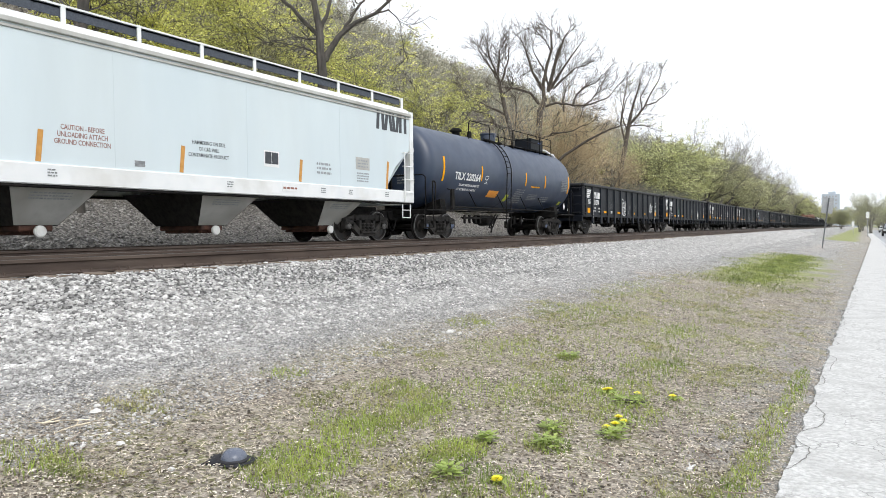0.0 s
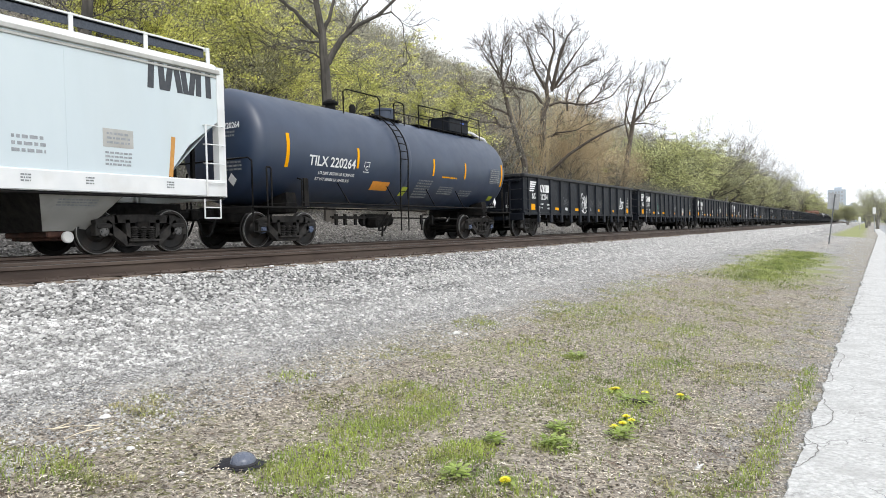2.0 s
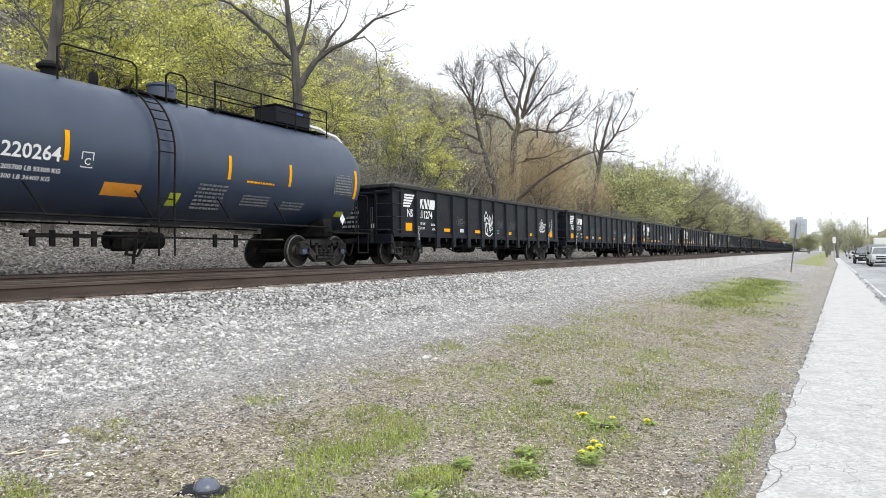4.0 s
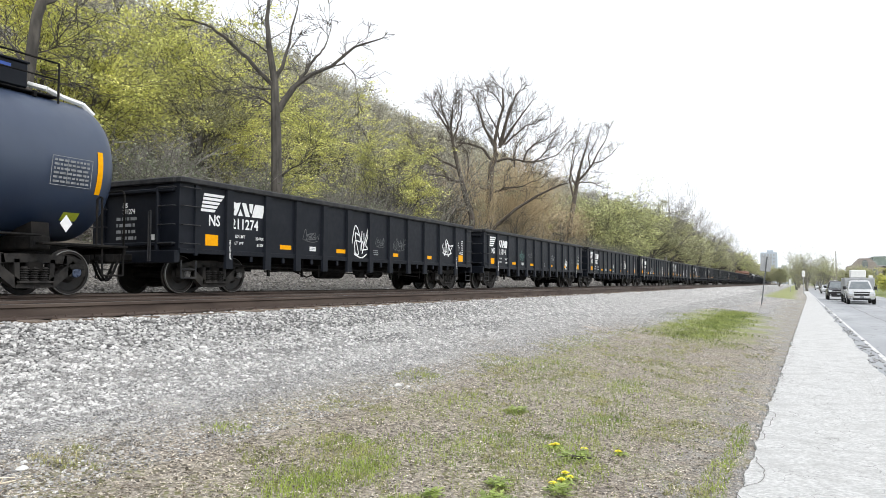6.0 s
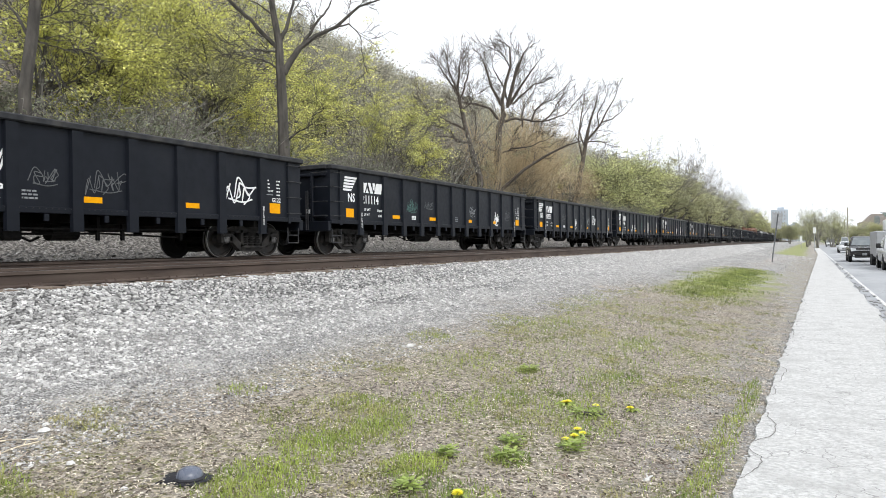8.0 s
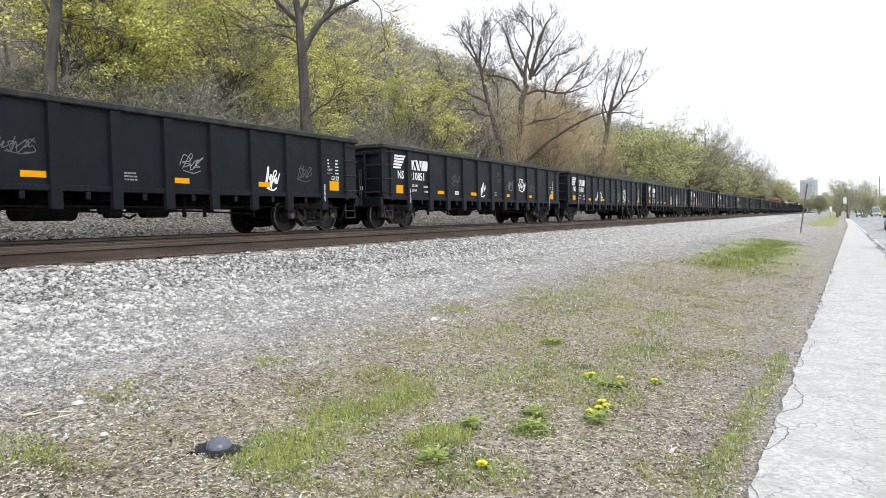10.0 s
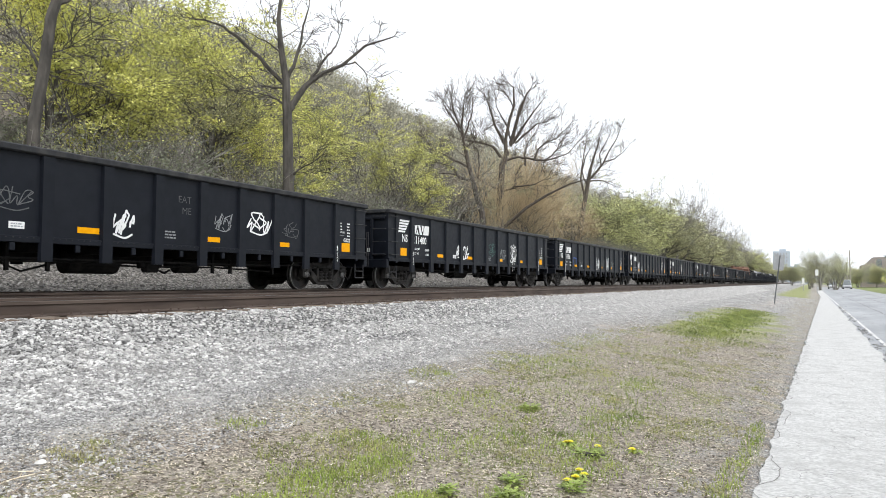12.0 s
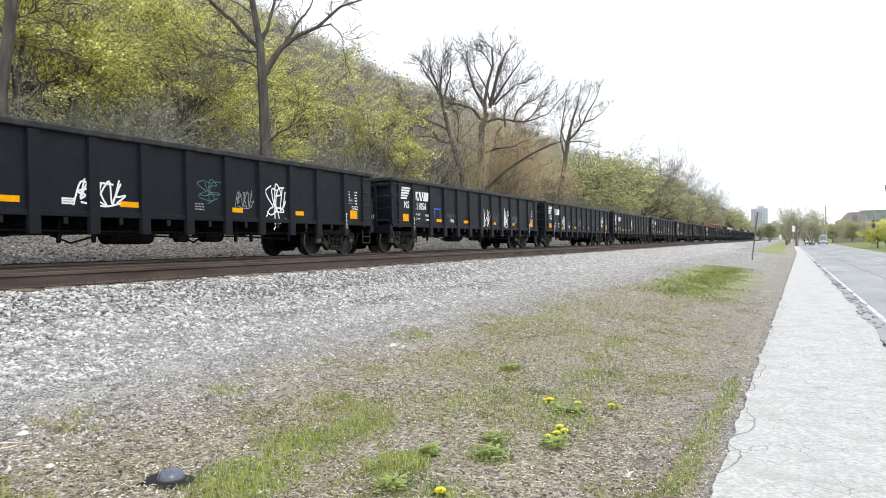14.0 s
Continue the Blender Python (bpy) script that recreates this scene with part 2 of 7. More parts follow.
M_LEAF_G = material("fresh_green_leaves", (0.50, 0.525, 0.25), (0.80, 0.81, 0.37), 0.2, 0.6, 0, 0, 10, other=(0.46, 0.465, 0.31), island=0.35, see=0.4, place=True)
M_LEAF_O = material("olive_bud_leaves", (0.31, 0.297, 0.235), (0.52, 0.50, 0.37), 0.16, 0.7, 0, 0, 10, island=0.4, see=0.4, place=True)
# the glass's base grey is raised to stand for reflected sky
M_GLASS = material("sky_pale_window_glass", (0.15, 0.17, 0.18), (0.20, 0.22, 0.23), 3, 0.06, 0, 0)
M_RUBBER = material("tyre_rubber", (0.015, 0.015, 0.015), (0.03, 0.03, 0.03), 8, 0.85, 0, 0.1)
M_SILVER = material("silver_car_paint", (0.52, 0.53, 0.53), (0.6, 0.6, 0.6), 3, 0.3, 0.2, 0)
M_DARKCAR = material("black_pickup_paint", (0.02, 0.018, 0.02), (0.03, 0.028, 0.03), 3, 0.25, 0, 0)
M_CHROME = material("chrome", (0.6, 0.6, 0.6), (0.7, 0.7, 0.7), 6, 0.2, 0.9, 0)
M_LAMPGLASS = material("headlight_glass", (0.7, 0.72, 0.75), (0.8, 0.82, 0.84), 6, 0.15, 0.2, 0)
M_GREYPANEL = material("grey_trailer_panel", (0.36, 0.37, 0.38), (0.42, 0.43, 0.44), 3, 0.5, 0.2, 0)
M_BRICK = material("red_brown_brick", (0.30, 0.26, 0.245), (0.37, 0.325, 0.305), 2, 0.9, 0, 0.2, 12)
M_ROOF = material("green_grey_roof", (0.20, 0.25, 0.23), (0.26, 0.31, 0.28), 1, 0.7, 0, 0)
M_HAZE = material("hazy_concrete_tower", (0.42, 0.48, 0.55), (0.5, 0.55, 0.61), 0.2, 0.8, 0, 0)
M_GALV = material("galvanised_steel", (0.36, 0.37, 0.38), (0.47, 0.48, 0.49), 7, 0.55, 0.4, 0.05)
M_POLE = material("weathered_wood_pole", (0.28, 0.25, 0.22), (0.4, 0.37, 0.33), 3, 0.9, 0, 0.2)
M_DOME = material("grey_blue_plastic", (0.085, 0.10, 0.14), (0.12, 0.135, 0.175), 9, 0.28, 0, 0.03)
M_CLOTH = material("black_cloth", (0.012, 0.012, 0.016), (0.03, 0.03, 0.036), 14, 0.9, 0, 0.6, 40)
M_STONE = material("white_stone", (0.55, 0.54, 0.52), (0.72, 0.71, 0.69), 9, 0.9, 0, 0.3, 30)
M_SCRAP = material("rusty_scrap", (0.12, 0.06, 0.04), (0.24, 0.13, 0.09), 2, 0.9, 0, 0.5, 10)


M_LEAF_P = material("pale_budding_leaves", (0.37, 0.375, 0.23), (0.60, 0.59, 0.34), 0.16, 0.7, 0, 0, 10, island=0.35, see=0.4, place=True)


M_EARTHSTONE = material("brown_grit", (0.2, 0.175, 0.145), (0.46, 0.42, 0.36), 9, 0.9, 0, 0.3, 80, island=0.6)


# ---- mesh building ----
class Shape:
    """Collects faces for one mesh."""

    def __init__(self):
        self.v, self.f = [], []

    def add(self, verts, faces):
        k = len(self.v)
        self.v += [tuple(p) for p in verts]
        self.f += [tuple(i + k for i in f) for f in faces]
        return self

    def box(self, c, s, bevel=0.0, turn=None):
        h = [a / 2 for a in s]
        b = min(bevel, *[a * 0.45 for a in h]) if bevel else 0
        pts, faces = [], []
        if not b:
            pts = [Vector((x * h[0], y * h[1], z * h[2])) for x in (-1, 1) for y in (-1, 1) for z in (-1, 1)]
            faces = [(0, 1, 3, 2), (4, 6, 7, 5), (0, 4, 5, 1), (2, 3, 7, 6), (0, 2, 6, 4), (1, 5, 7, 3)]
        else:
            at = {}
            for x in (-1, 1):
                for y in (-1, 1):
                    for z in (-1, 1):
                        for k in range(3):
                            at[x, y, z, k] = len(pts)
                            q = [(h[i] - (0 if i == k else b)) * (x, y, z)[i] for i in range(3)]
                            pts.append(Vector(q))
            for k in range(3):
                i, j = (k + 1) % 3, (k + 2) % 3
                for s0 in (-1, 1):
                    def key(a, c2):
                        q = [0, 0, 0]
                        q[k], q[i], q[j] = s0, a, c2
                        return at[(*q, k)]
                    faces.append((key(-1, -1), key(1, -1), key(1, 1), key(-1, 1)))
                for a in (-1, 1):
                    for c2 in (-1, 1):
                        lo, hi = [0, 0, 0], [0, 0, 0]
                        lo[k], lo[i], lo[j] = -1, a, c2
                        hi[k], hi[i], hi[j] = 1, a, c2
                        faces.append((at[(*lo, i)], at[(*hi, i)], at[(*hi, j)], at[(*lo, j)]))
            for x in (-1, 1):
                for y in (-1, 1):
                    for z in (-1, 1):
                        faces.append(tuple(at[x, y, z, k] for k in range(3)))
        if turn:
            e = Euler([radians(a) for a in turn]).to_matrix()
            pts = [e @ p for p in pts]
        return self.add([p + Vector(c) for p in pts], faces)

    def rod(self, a, b, r, r2=None, n=8, caps=True):
        a, b = Vector(a), Vector(b)
        r2 = r if r2 is None else r2
        d = (b - a).normalized()
        u = d.orthogonal().normalized()
        w = d.cross(u)
        ring = [(math.cos(2 * math.pi * i / n), math.sin(2 * math.pi * i / n)) for i in range(n)]
        pts = [p + (u * c + w * s) * q for p, q in ((a, r), (b, r2)) for c, s in ring]
        faces = [(i, (i + 1) % n, n + (i + 1) % n, n + i) for i in range(n)]
        if caps:
            faces += [tuple(range(n))[::-1], tuple(range(n, 2 * n))]
        return self.add(pts, faces)

    def pipe(self, points, r, n=6):
        for a, b in zip(points, points[1:]):
            self.rod(a, b, r, n=n)
        return self

    def prism(self, poly, axis, lo, hi):
        """A flat outline pulled along an axis: its two coordinates are the other two, in order."""
        def at(p, t):
            q = list(p)
            q.insert("xyz".index(axis), t)
            return q
        n = len(poly)
        pts = [at(p, lo) for p in poly] + [at(p, hi) for p in poly]
        return self.add(pts, [tuple(range(n))[::-1], tuple(range(n, 2 * n))] + [(i, (i + 1) % n, n + (i + 1) % n, n + i) for i in range(n)])

    def turned(self, profile, n=32, centre=(0, 0, 0), axis="y", caps=True):
        """Rings of (place along the axis, radius)."""
        pts, faces = [], []
        for t, r in profile:
            for i in range(n):
                c, s = math.cos(2 * math.pi * i / n) * r, math.sin(2 * math.pi * i / n) * r
                p = {"x": (t, c, s), "y": (c, t, s), "z": (c, s, t)}[axis]
                pts.append(Vector(p) + Vector(centre))
        m = len(profile)
        for k in range(m - 1):
            faces += [(k * n + i, k * n + (i + 1) % n, (k + 1) * n + (i + 1) % n, (k + 1) * n + i) for i in range(n)]
        if caps:
            faces += [tuple(range(n))[::-1], tuple(range((m - 1) * n, m * n))]
        return self.add(pts, faces)

    def mesh(self, name, mat, smooth=False, fix=True):
        me = bpy.data.meshes.new(name)
        me.from_pydata([tuple(p) for p in self.v], [], self.f)
        if fix:
            bm = bmesh.new()
            bm.from_mesh(me)
            bmesh.ops.recalc_face_normals(bm, faces=bm.faces)
            bm.to_mesh(me)
            bm.free()
        me.materials.append(mat)
        if smooth:
            me.shade_smooth()
            me.set_sharp_from_angle(angle=radians(38))
        return me


def part(name, shape, mat, parent=None, label="", smooth=False, fix=True, at=None):
    """One mesh object from a Shape or a mesh, under a thing or a part."""
    me = shape.mesh(name, mat, smooth, fix) if isinstance(shape, Shape) else shape
    ob = new(name, me)
    if parent:
        ob.parent = parent
    if at is not None:
        ob.matrix_basis = at
    if label:
        ob["label"] = label
    return ob


def holder(name, m, label, category, group="", kind=""):
    ob = new(name)
    ob.empty_display_size = 0.2
    ob.matrix_basis = m
    return tagged(ob, label, category, group, kind)


SIDE = Matrix(((0, 0, 1, 0), (1, 0, 0, 0), (0, 1, 0, 0), (0, 0, 0, 1)))
END = Matrix(((1, 0, 0, 0), (0, 0, -1, 0), (0, 1, 0, 0), (0, 0, 0, 1)))
LETTERS = {}


def lettering(text, height, mat, parent, place, basis=SIDE, wide=1.0, name="lettering", align="CENTER", shear=0.0, bold=0.025):
    key = (text, height, mat.name, wide, align, shear, bold)
    if key not in LETTERS:
        cu = bpy.data.curves.new("lettering", "FONT")
        cu.body, cu.size, cu.align_x, cu.align_y, cu.extrude, cu.shear = text, height * 1.38, align, "CENTER", 0.0015, shear
        cu.resolution_u, cu.offset = 2, height * bold
        ob = new("lettering", cu)
        deps = bpy.context.evaluated_depsgraph_get()
        deps.update()
        me = bpy.data.meshes.new_from_object(ob.evaluated_get(deps))
        bpy.data.objects.remove(ob)
        for v in me.vertices:
            v.co.x *= wide
        me.materials.clear()
        me.materials.append(mat)
        LETTERS[key] = me
    return part(name, LETTERS[key], None, parent, at=Matrix.Translation(place) @ basis)


def flat(poly, depth=0.003):
    """A thin outlined plate in x and y, for marks on a surface."""
    return Shape().prism(poly, "z", 0, depth)


def plate(name, w, h, mat, parent, place, basis=SIDE, depth=0.004, label=""):
    return part(name, Shape().box((0, 0, depth / 2), (w, h, depth)), mat, parent, label, at=Matrix.Translation(place) @ basis)


def text_bars(lines, w, h, mat, parent, place, seed=0, basis=SIDE):
    """Small print that cannot be read: rows of short bars."""
    rng = random.Random(seed)
    s = Shape()
    for k in range(lines):
        x, y = -w / 2, h / 2 - (k + 0.5) * h / lines
        while x < w / 2 - 0.02:
            b = min(rng.uniform(0.4, 1.5) * h / lines, w / 2 - x)
            s.box((x + b / 2, y, 0.0015), (b, h / lines * 0.5, 0.003))
            x += b + 0.3 * h / lines
    return tagged(part("small_print", s, mat, parent, at=Matrix.Translation(place) @ basis), kind="stuff")


def scrawl(w, h, seed, mat, parent, place, strokes=5, thick=0.03):
    """An illegible painted tag: a row of slanting, looping flat strokes, with a flourish below."""
    rng = random.Random(seed)
    s = Shape()
    lines = []
    for k in range(strokes):
        c = -w / 2 + w * (k + 0.5) / strokes
        cell, up, y0 = w / strokes * 1.25, h * rng.uniform(0.25, 0.46), h * rng.uniform(-0.1, 0.14)
        kind = rng.randint(0, 2)
        if kind == 0:
            knots = [(-0.3, -1), (0.1, 1), (0.6, 0.5), (0.0, 0.05), (0.7, -0.4), (-0.1, -0.95)]
        elif kind == 1:
            knots = [(0.5, 0.9), (-0.4, 0.6), (-0.3, 0.1), (0.5, -0.3), (0.3, -0.9), (-0.6, -0.8)]
        else:
            knots = [(-0.5, 1), (-0.4, -0.9), (0.1, 0.3), (0.4, -0.8), (0.7, 1.0)]
        lines.append([Vector((c + (a + rng.uniform(-0.6, 0.6) + 0.25 * b) * cell, y0 + (b + rng.uniform(-0.5, 0.5)) * up)) for a, b in knots])
    lines.append([Vector((-w * 0.45, -h * 0.38)), Vector((w * 0.1, -h * 0.5)), Vector((w * 0.5, -h * 0.36))])
    for k, p in enumerate(lines):
        p = [p[0] * 2 - p[1]] + p + [p[-1] * 2 - p[-2]]
        pts = []
        for j in range(1, len(p) - 2):
            for i in range(7 if j < len(p) - 3 else 8):
                t = i / 7
                pts.append(0.5 * (2 * p[j] + (p[j + 1] - p[j - 1]) * t + (2 * p[j - 1] - 5 * p[j] + 4 * p[j + 1] - p[j + 2]) * t * t + (3 * p[j] - p[j - 1] - 3 * p[j + 1] + p[j + 2]) * t ** 3))
        z = 0.001 + 0.0008 * k
        n, m = len(s.v), len(pts)
        for i, c in enumerate(pts):
            d = pts[min(i + 1, m - 1)] - pts[max(i - 1, 0)]
            e = Vector((-d.y, d.x)).normalized() * thick / 2 if d.length > 1e-4 else Vector((0, thick / 2))
            s.v += [(*(c + e), z + 0.00002 * i), (*(c - e), z + 0.00002 * i)]
        s.f += [(n + 2 * i, n + 2 * i + 1, n + 2 * i + 3, n + 2 * i + 2) for i in range(m - 1)]
    return part("painted_tag", s, mat, parent, at=Matrix.Translation(place) @ SIDE, fix=False)

# ---- ground, road and tracks ----
RAIL_Z = 1.32
TRAIN_X, NEAR_X = -14.25, -9.27
PROFILE = [(-2600, 40), (-420, 52), (-175, 70), (-130, 57), (-90, 35), (-50, 13), (-32, 5.2), (-25, 3.3), (-22, 2.75), (-20, 2.2), (-18, 1.5), (-16.6, 1.12), (-15.6, 1.13), (-12.8, 1.13), (-11.7, 1.0), (-10.7, 1.1), (-7.9, 1.1), (-7.0, 0.87), (-6.0, 0.64), (-5.0, 0.49), (-4.0, 0.37), (-3.0, 0.25), (-2.0, 0.13), (-1.0, 0.035), (-0.3, -0.03), (0.0, -0.04), (1.4, -0.05), (9.0, -0.08), (12, -0.05), (2600, -0.3)]
PX, PZ = [p[0] for p in PROFILE], [p[1] for p in PROFILE]


def ground_z(x, y):
    z = float(np.interp(x, PX, PZ))
    if -12 < x < -0.5 and -4 < y < 60:
        z += 0.018 * noise.noise((x * 1.7, y * 1.7, 0)) * min(1, -0.5 - x)
    if x < -20:
        z += noise.noise((x * 0.04, y * 0.03, 3)) * min(5, (-20 - x) * 0.08)
    return z


def ground_material():
    """Pale ballast by the rails, fine grey gravel below it, then trodden earth with straw; leaf litter under the woods."""
    m = material("ground_cover", (0.25, 0.217, 0.18), (0.45, 0.40, 0.34), 22, 0.95, 0, 0.8, 60, (0.15, 0.125, 0.10), 9, 0.6, place=True)
    n, l = m.node_tree.nodes, m.node_tree.links
    bsdf = n["Principled BSDF"]
    earth = bsdf.inputs["Base Color"].links[0].from_socket
    geo = n.new("ShaderNodeNewGeometry")
    split = n.new("ShaderNodeSeparateXYZ")
    l.new(geo.outputs["Position"], split.inputs[0])

    def noisy(s, detail=5.0, out="Fac"):
        t = n.new("ShaderNodeTexNoise")
        t.inputs["Scale"].default_value, t.inputs["Detail"].default_value = s, detail
        l.new(geo.outputs["Position"], t.inputs["Vector"])
        return t.outputs[out]

    def math_node(op, a, b):
        x = n.new("ShaderNodeMath")
        x.operation = op
        for k, v in ((0, a), (1, b)):
            if isinstance(v, (int, float)):
                x.inputs[k].default_value = v
            else:
                l.new(v, x.inputs[k])
        return x.outputs[0]

    def ramp(fac, a, b):
        r = n.new("ShaderNodeMapRange")
        r.interpolation_type = "SMOOTHSTEP"
        r.inputs[1].default_value, r.inputs[2].default_value = a, b
        l.new(fac, r.inputs[0])
        return r.outputs[0]

    def mixed(fac, a, b):
        x = n.new("ShaderNodeMix")
        x.data_type = "RGBA"
        l.new(fac, x.inputs[0])
        for k, v in ((6, a), (7, b)):
            if isinstance(v, tuple):
                x.inputs[k].default_value = (*v, 1)
            else:
                l.new(v, x.inputs[k])
        return x.outputs[2]

    def pebbles(s, low, high):
        v = n.new("ShaderNodeTexVoronoi")
        v.inputs["Scale"].default_value = s
        l.new(geo.outputs["Position"], v.inputs["Vector"])
        g = n.new("ShaderNodeSeparateColor")
        l.new(v.outputs["Color"], g.inputs[0])
        stone = mixed(g.outputs[0], low, high)
        # shade between the pebbles is put into the gap colour
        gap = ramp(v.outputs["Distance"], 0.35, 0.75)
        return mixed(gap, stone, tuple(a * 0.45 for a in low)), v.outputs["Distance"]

    # clods, pale dead grass and a thin green film over the earth
    earth = mixed(math_node("MULTIPLY", ramp(noisy(34, 3.0), 0.52, 0.58), 0.8), earth, (0.55, 0.485, 0.39))
    earth = mixed(math_node("MULTIPLY", ramp(noisy(24, 4.0), 0.54, 0.60), 0.8), earth, (0.07, 0.055, 0.042))
    earth = mixed(math_node("MULTIPLY", math_node("MULTIPLY", ramp(noisy(1.3, 3.0), 0.46, 0.58), ramp(noisy(24, 3.0), 0.44, 0.56)), 0.5), earth, (0.27, 0.28, 0.10))
    wander = math_node("MULTIPLY", math_node("SUBTRACT", noisy(0.7), 0.5), 2.4)
    x = math_node("ADD", split.outputs[0], wander)
    fine, fine_h = pebbles(60, (0.26, 0.252, 0.243), (0.62, 0.608, 0.585))
    # kept dark: the shade between the loose ballast stones is coloured in here
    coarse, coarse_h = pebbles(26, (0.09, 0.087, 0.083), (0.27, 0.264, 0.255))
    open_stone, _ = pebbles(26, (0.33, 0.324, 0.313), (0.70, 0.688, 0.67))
    # farther along, where loose stones thin out, the painted shade gives way to pale stone
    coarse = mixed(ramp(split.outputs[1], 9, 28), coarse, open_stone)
    dark, _ = pebbles(14, (0.13, 0.12, 0.108), (0.38, 0.355, 0.325))
    # the gravel edge lies nearer the path farther along
    edge = math_node("ADD", x, math_node("MULTIPLY", split.outputs[1], -0.05))
    blotch = mixed(ramp(noisy(0.9), 0.42, 0.6), (0.29, 0.276, 0.256), (0.56, 0.545, 0.52))
    fine = mixed(math_node("MULTIPLY", ramp(noisy(2.2), 0.5, 0.62), 0.5), fine, blotch)
    stony = mixed(math_node("MULTIPLY", ramp(split.outputs[1], 14, 34), ramp(noisy(1.4), 0.28, 0.52)), earth, fine)
    colour = mixed(ramp(edge, -5.3, -4.2), fine, stony)
    grit = mixed(math_node("MULTIPLY", ramp(noisy(3.0), 0.38, 0.55), 0.75), earth, fine)
    colour = mixed(math_node("MULTIPLY", ramp(split.outputs[0], -1.5, -0.75), ramp(split.outputs[1], 3, 6)), colour, grit)
    worn = mixed(ramp(noisy(1.1), 0.5, 0.62), colour, (0.44, 0.375, 0.315))
    colour = mixed(math_node("MULTIPLY", ramp(math_node("ABSOLUTE", math_node("ADD", edge, 5.1), 0), 1.1, 0.3), ramp(split.outputs[1], 9, 16)), colour, worn)
    sward = mixed(noisy(2.5), (0.19, 0.235, 0.07), (0.35, 0.34, 0.16))
    far_patch = math_node("MULTIPLY", ramp(math_node("ABSOLUTE", math_node("ADD", x, 2.6), 0), 2.0, 0.8), math_node("MULTIPLY", ramp(split.outputs[1], 17, 21), ramp(split.outputs[1], 38, 33)))
    colour = mixed(math_node("MULTIPLY", far_patch, ramp(noisy(1.6), 0.32, 0.5)), colour, sward)
    far_patch2 = math_node("MULTIPLY", ramp(math_node("ABSOLUTE", math_node("ADD", x, 1.9), 0), 1.9, 0.9), ramp(split.outputs[1], 75, 85))
    colour = mixed(far_patch2, colour, sward)
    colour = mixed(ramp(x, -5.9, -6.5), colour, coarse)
    colour = mixed(ramp(x, -11.6, -12.6), colour, dark)
    litter = mixed(noisy(0.6), (0.14, 0.122, 0.096), (0.26, 0.225, 0.18))
    colour = mixed(ramp(x, -21.0, -24.0), colour, litter)
    lawn = mixed(noisy(0.5), (0.14, 0.19, 0.05), (0.24, 0.25, 0.1))
    colour = mixed(ramp(split.outputs[0], 8.7, 9.2), colour, lawn)
    l.new(colour, bsdf.inputs["Base Color"])
    b = n.new("ShaderNodeBump")
    b.inputs["Strength"].default_value, b.inputs["Distance"].default_value = 0.9, 0.02
    l.new(math_node("ADD", math_node("MULTIPLY", coarse_h, -1.0), math_node("MULTIPLY", fine_h, -0.6)), b.inputs["Height"])
    old = bsdf.inputs["Normal"].links[0].from_socket
    l.new(old, b.inputs["Normal"])
    l.new(b.outputs[0], bsdf.inputs["Normal"])
    return m


def ground():
    xs = sorted(set([p[0] for p in PROFILE] + [-12 + 0.25 * i for i in range(47)] + [-26, -28, -36, -40, -45, -60, -70, -80, -100, -110, -120, -140, -150, -160, -200, -280, -900, 20, 40, 80, 200, 600]))
    ys = sorted(set([-2500, -800, -300, -150, -80, -40, -20] + [-10 + 0.3 * i for i in range(170)] + [41 + 2 * i for i in range(35)] + [120 + 12 * i for i in range(40)] + [650, 900, 1500, 2600, 4500]))
    s = Shape()
    pts = [(x, y, ground_z(x, y)) for y in ys for x in xs]
    w = len(xs)
    s.add(pts, [(j * w + i, j * w + i + 1, (j + 1) * w + i + 1, (j + 1) * w + i) for j in range(len(ys) - 1) for i in range(w - 1)])
    ob = part("ground", s, ground_material(), smooth=False, fix=False)
    ob.data.shade_smooth()
    tagged(ob, "gravel and trodden earth sloping up to wooded hillside", "ground", kind="structure")


def path_left(y):
    return -0.5 + 0.0145 * min(y, 90) + 0.05 * noise.noise((y * 0.9, 1, 0)) + 0.04 * noise.noise((y * 3.1, 2, 0)) + 0.022 * noise.noise((y * 9.0, 4, 0))


def path_right(y):
    return 1.27 + 0.003 * y - 0.03 * max(0.0, 1 - y / 40) + 0.24 * min(1.0, max(0.0, (9.6 - y) / 0.5)) + 0.10 * noise.noise((y * 0.45, 7, 0)) + 0.05 * noise.noise((y * 2.2, 5, 0)) + 0.02 * noise.noise((y * 8.0, 6, 0))


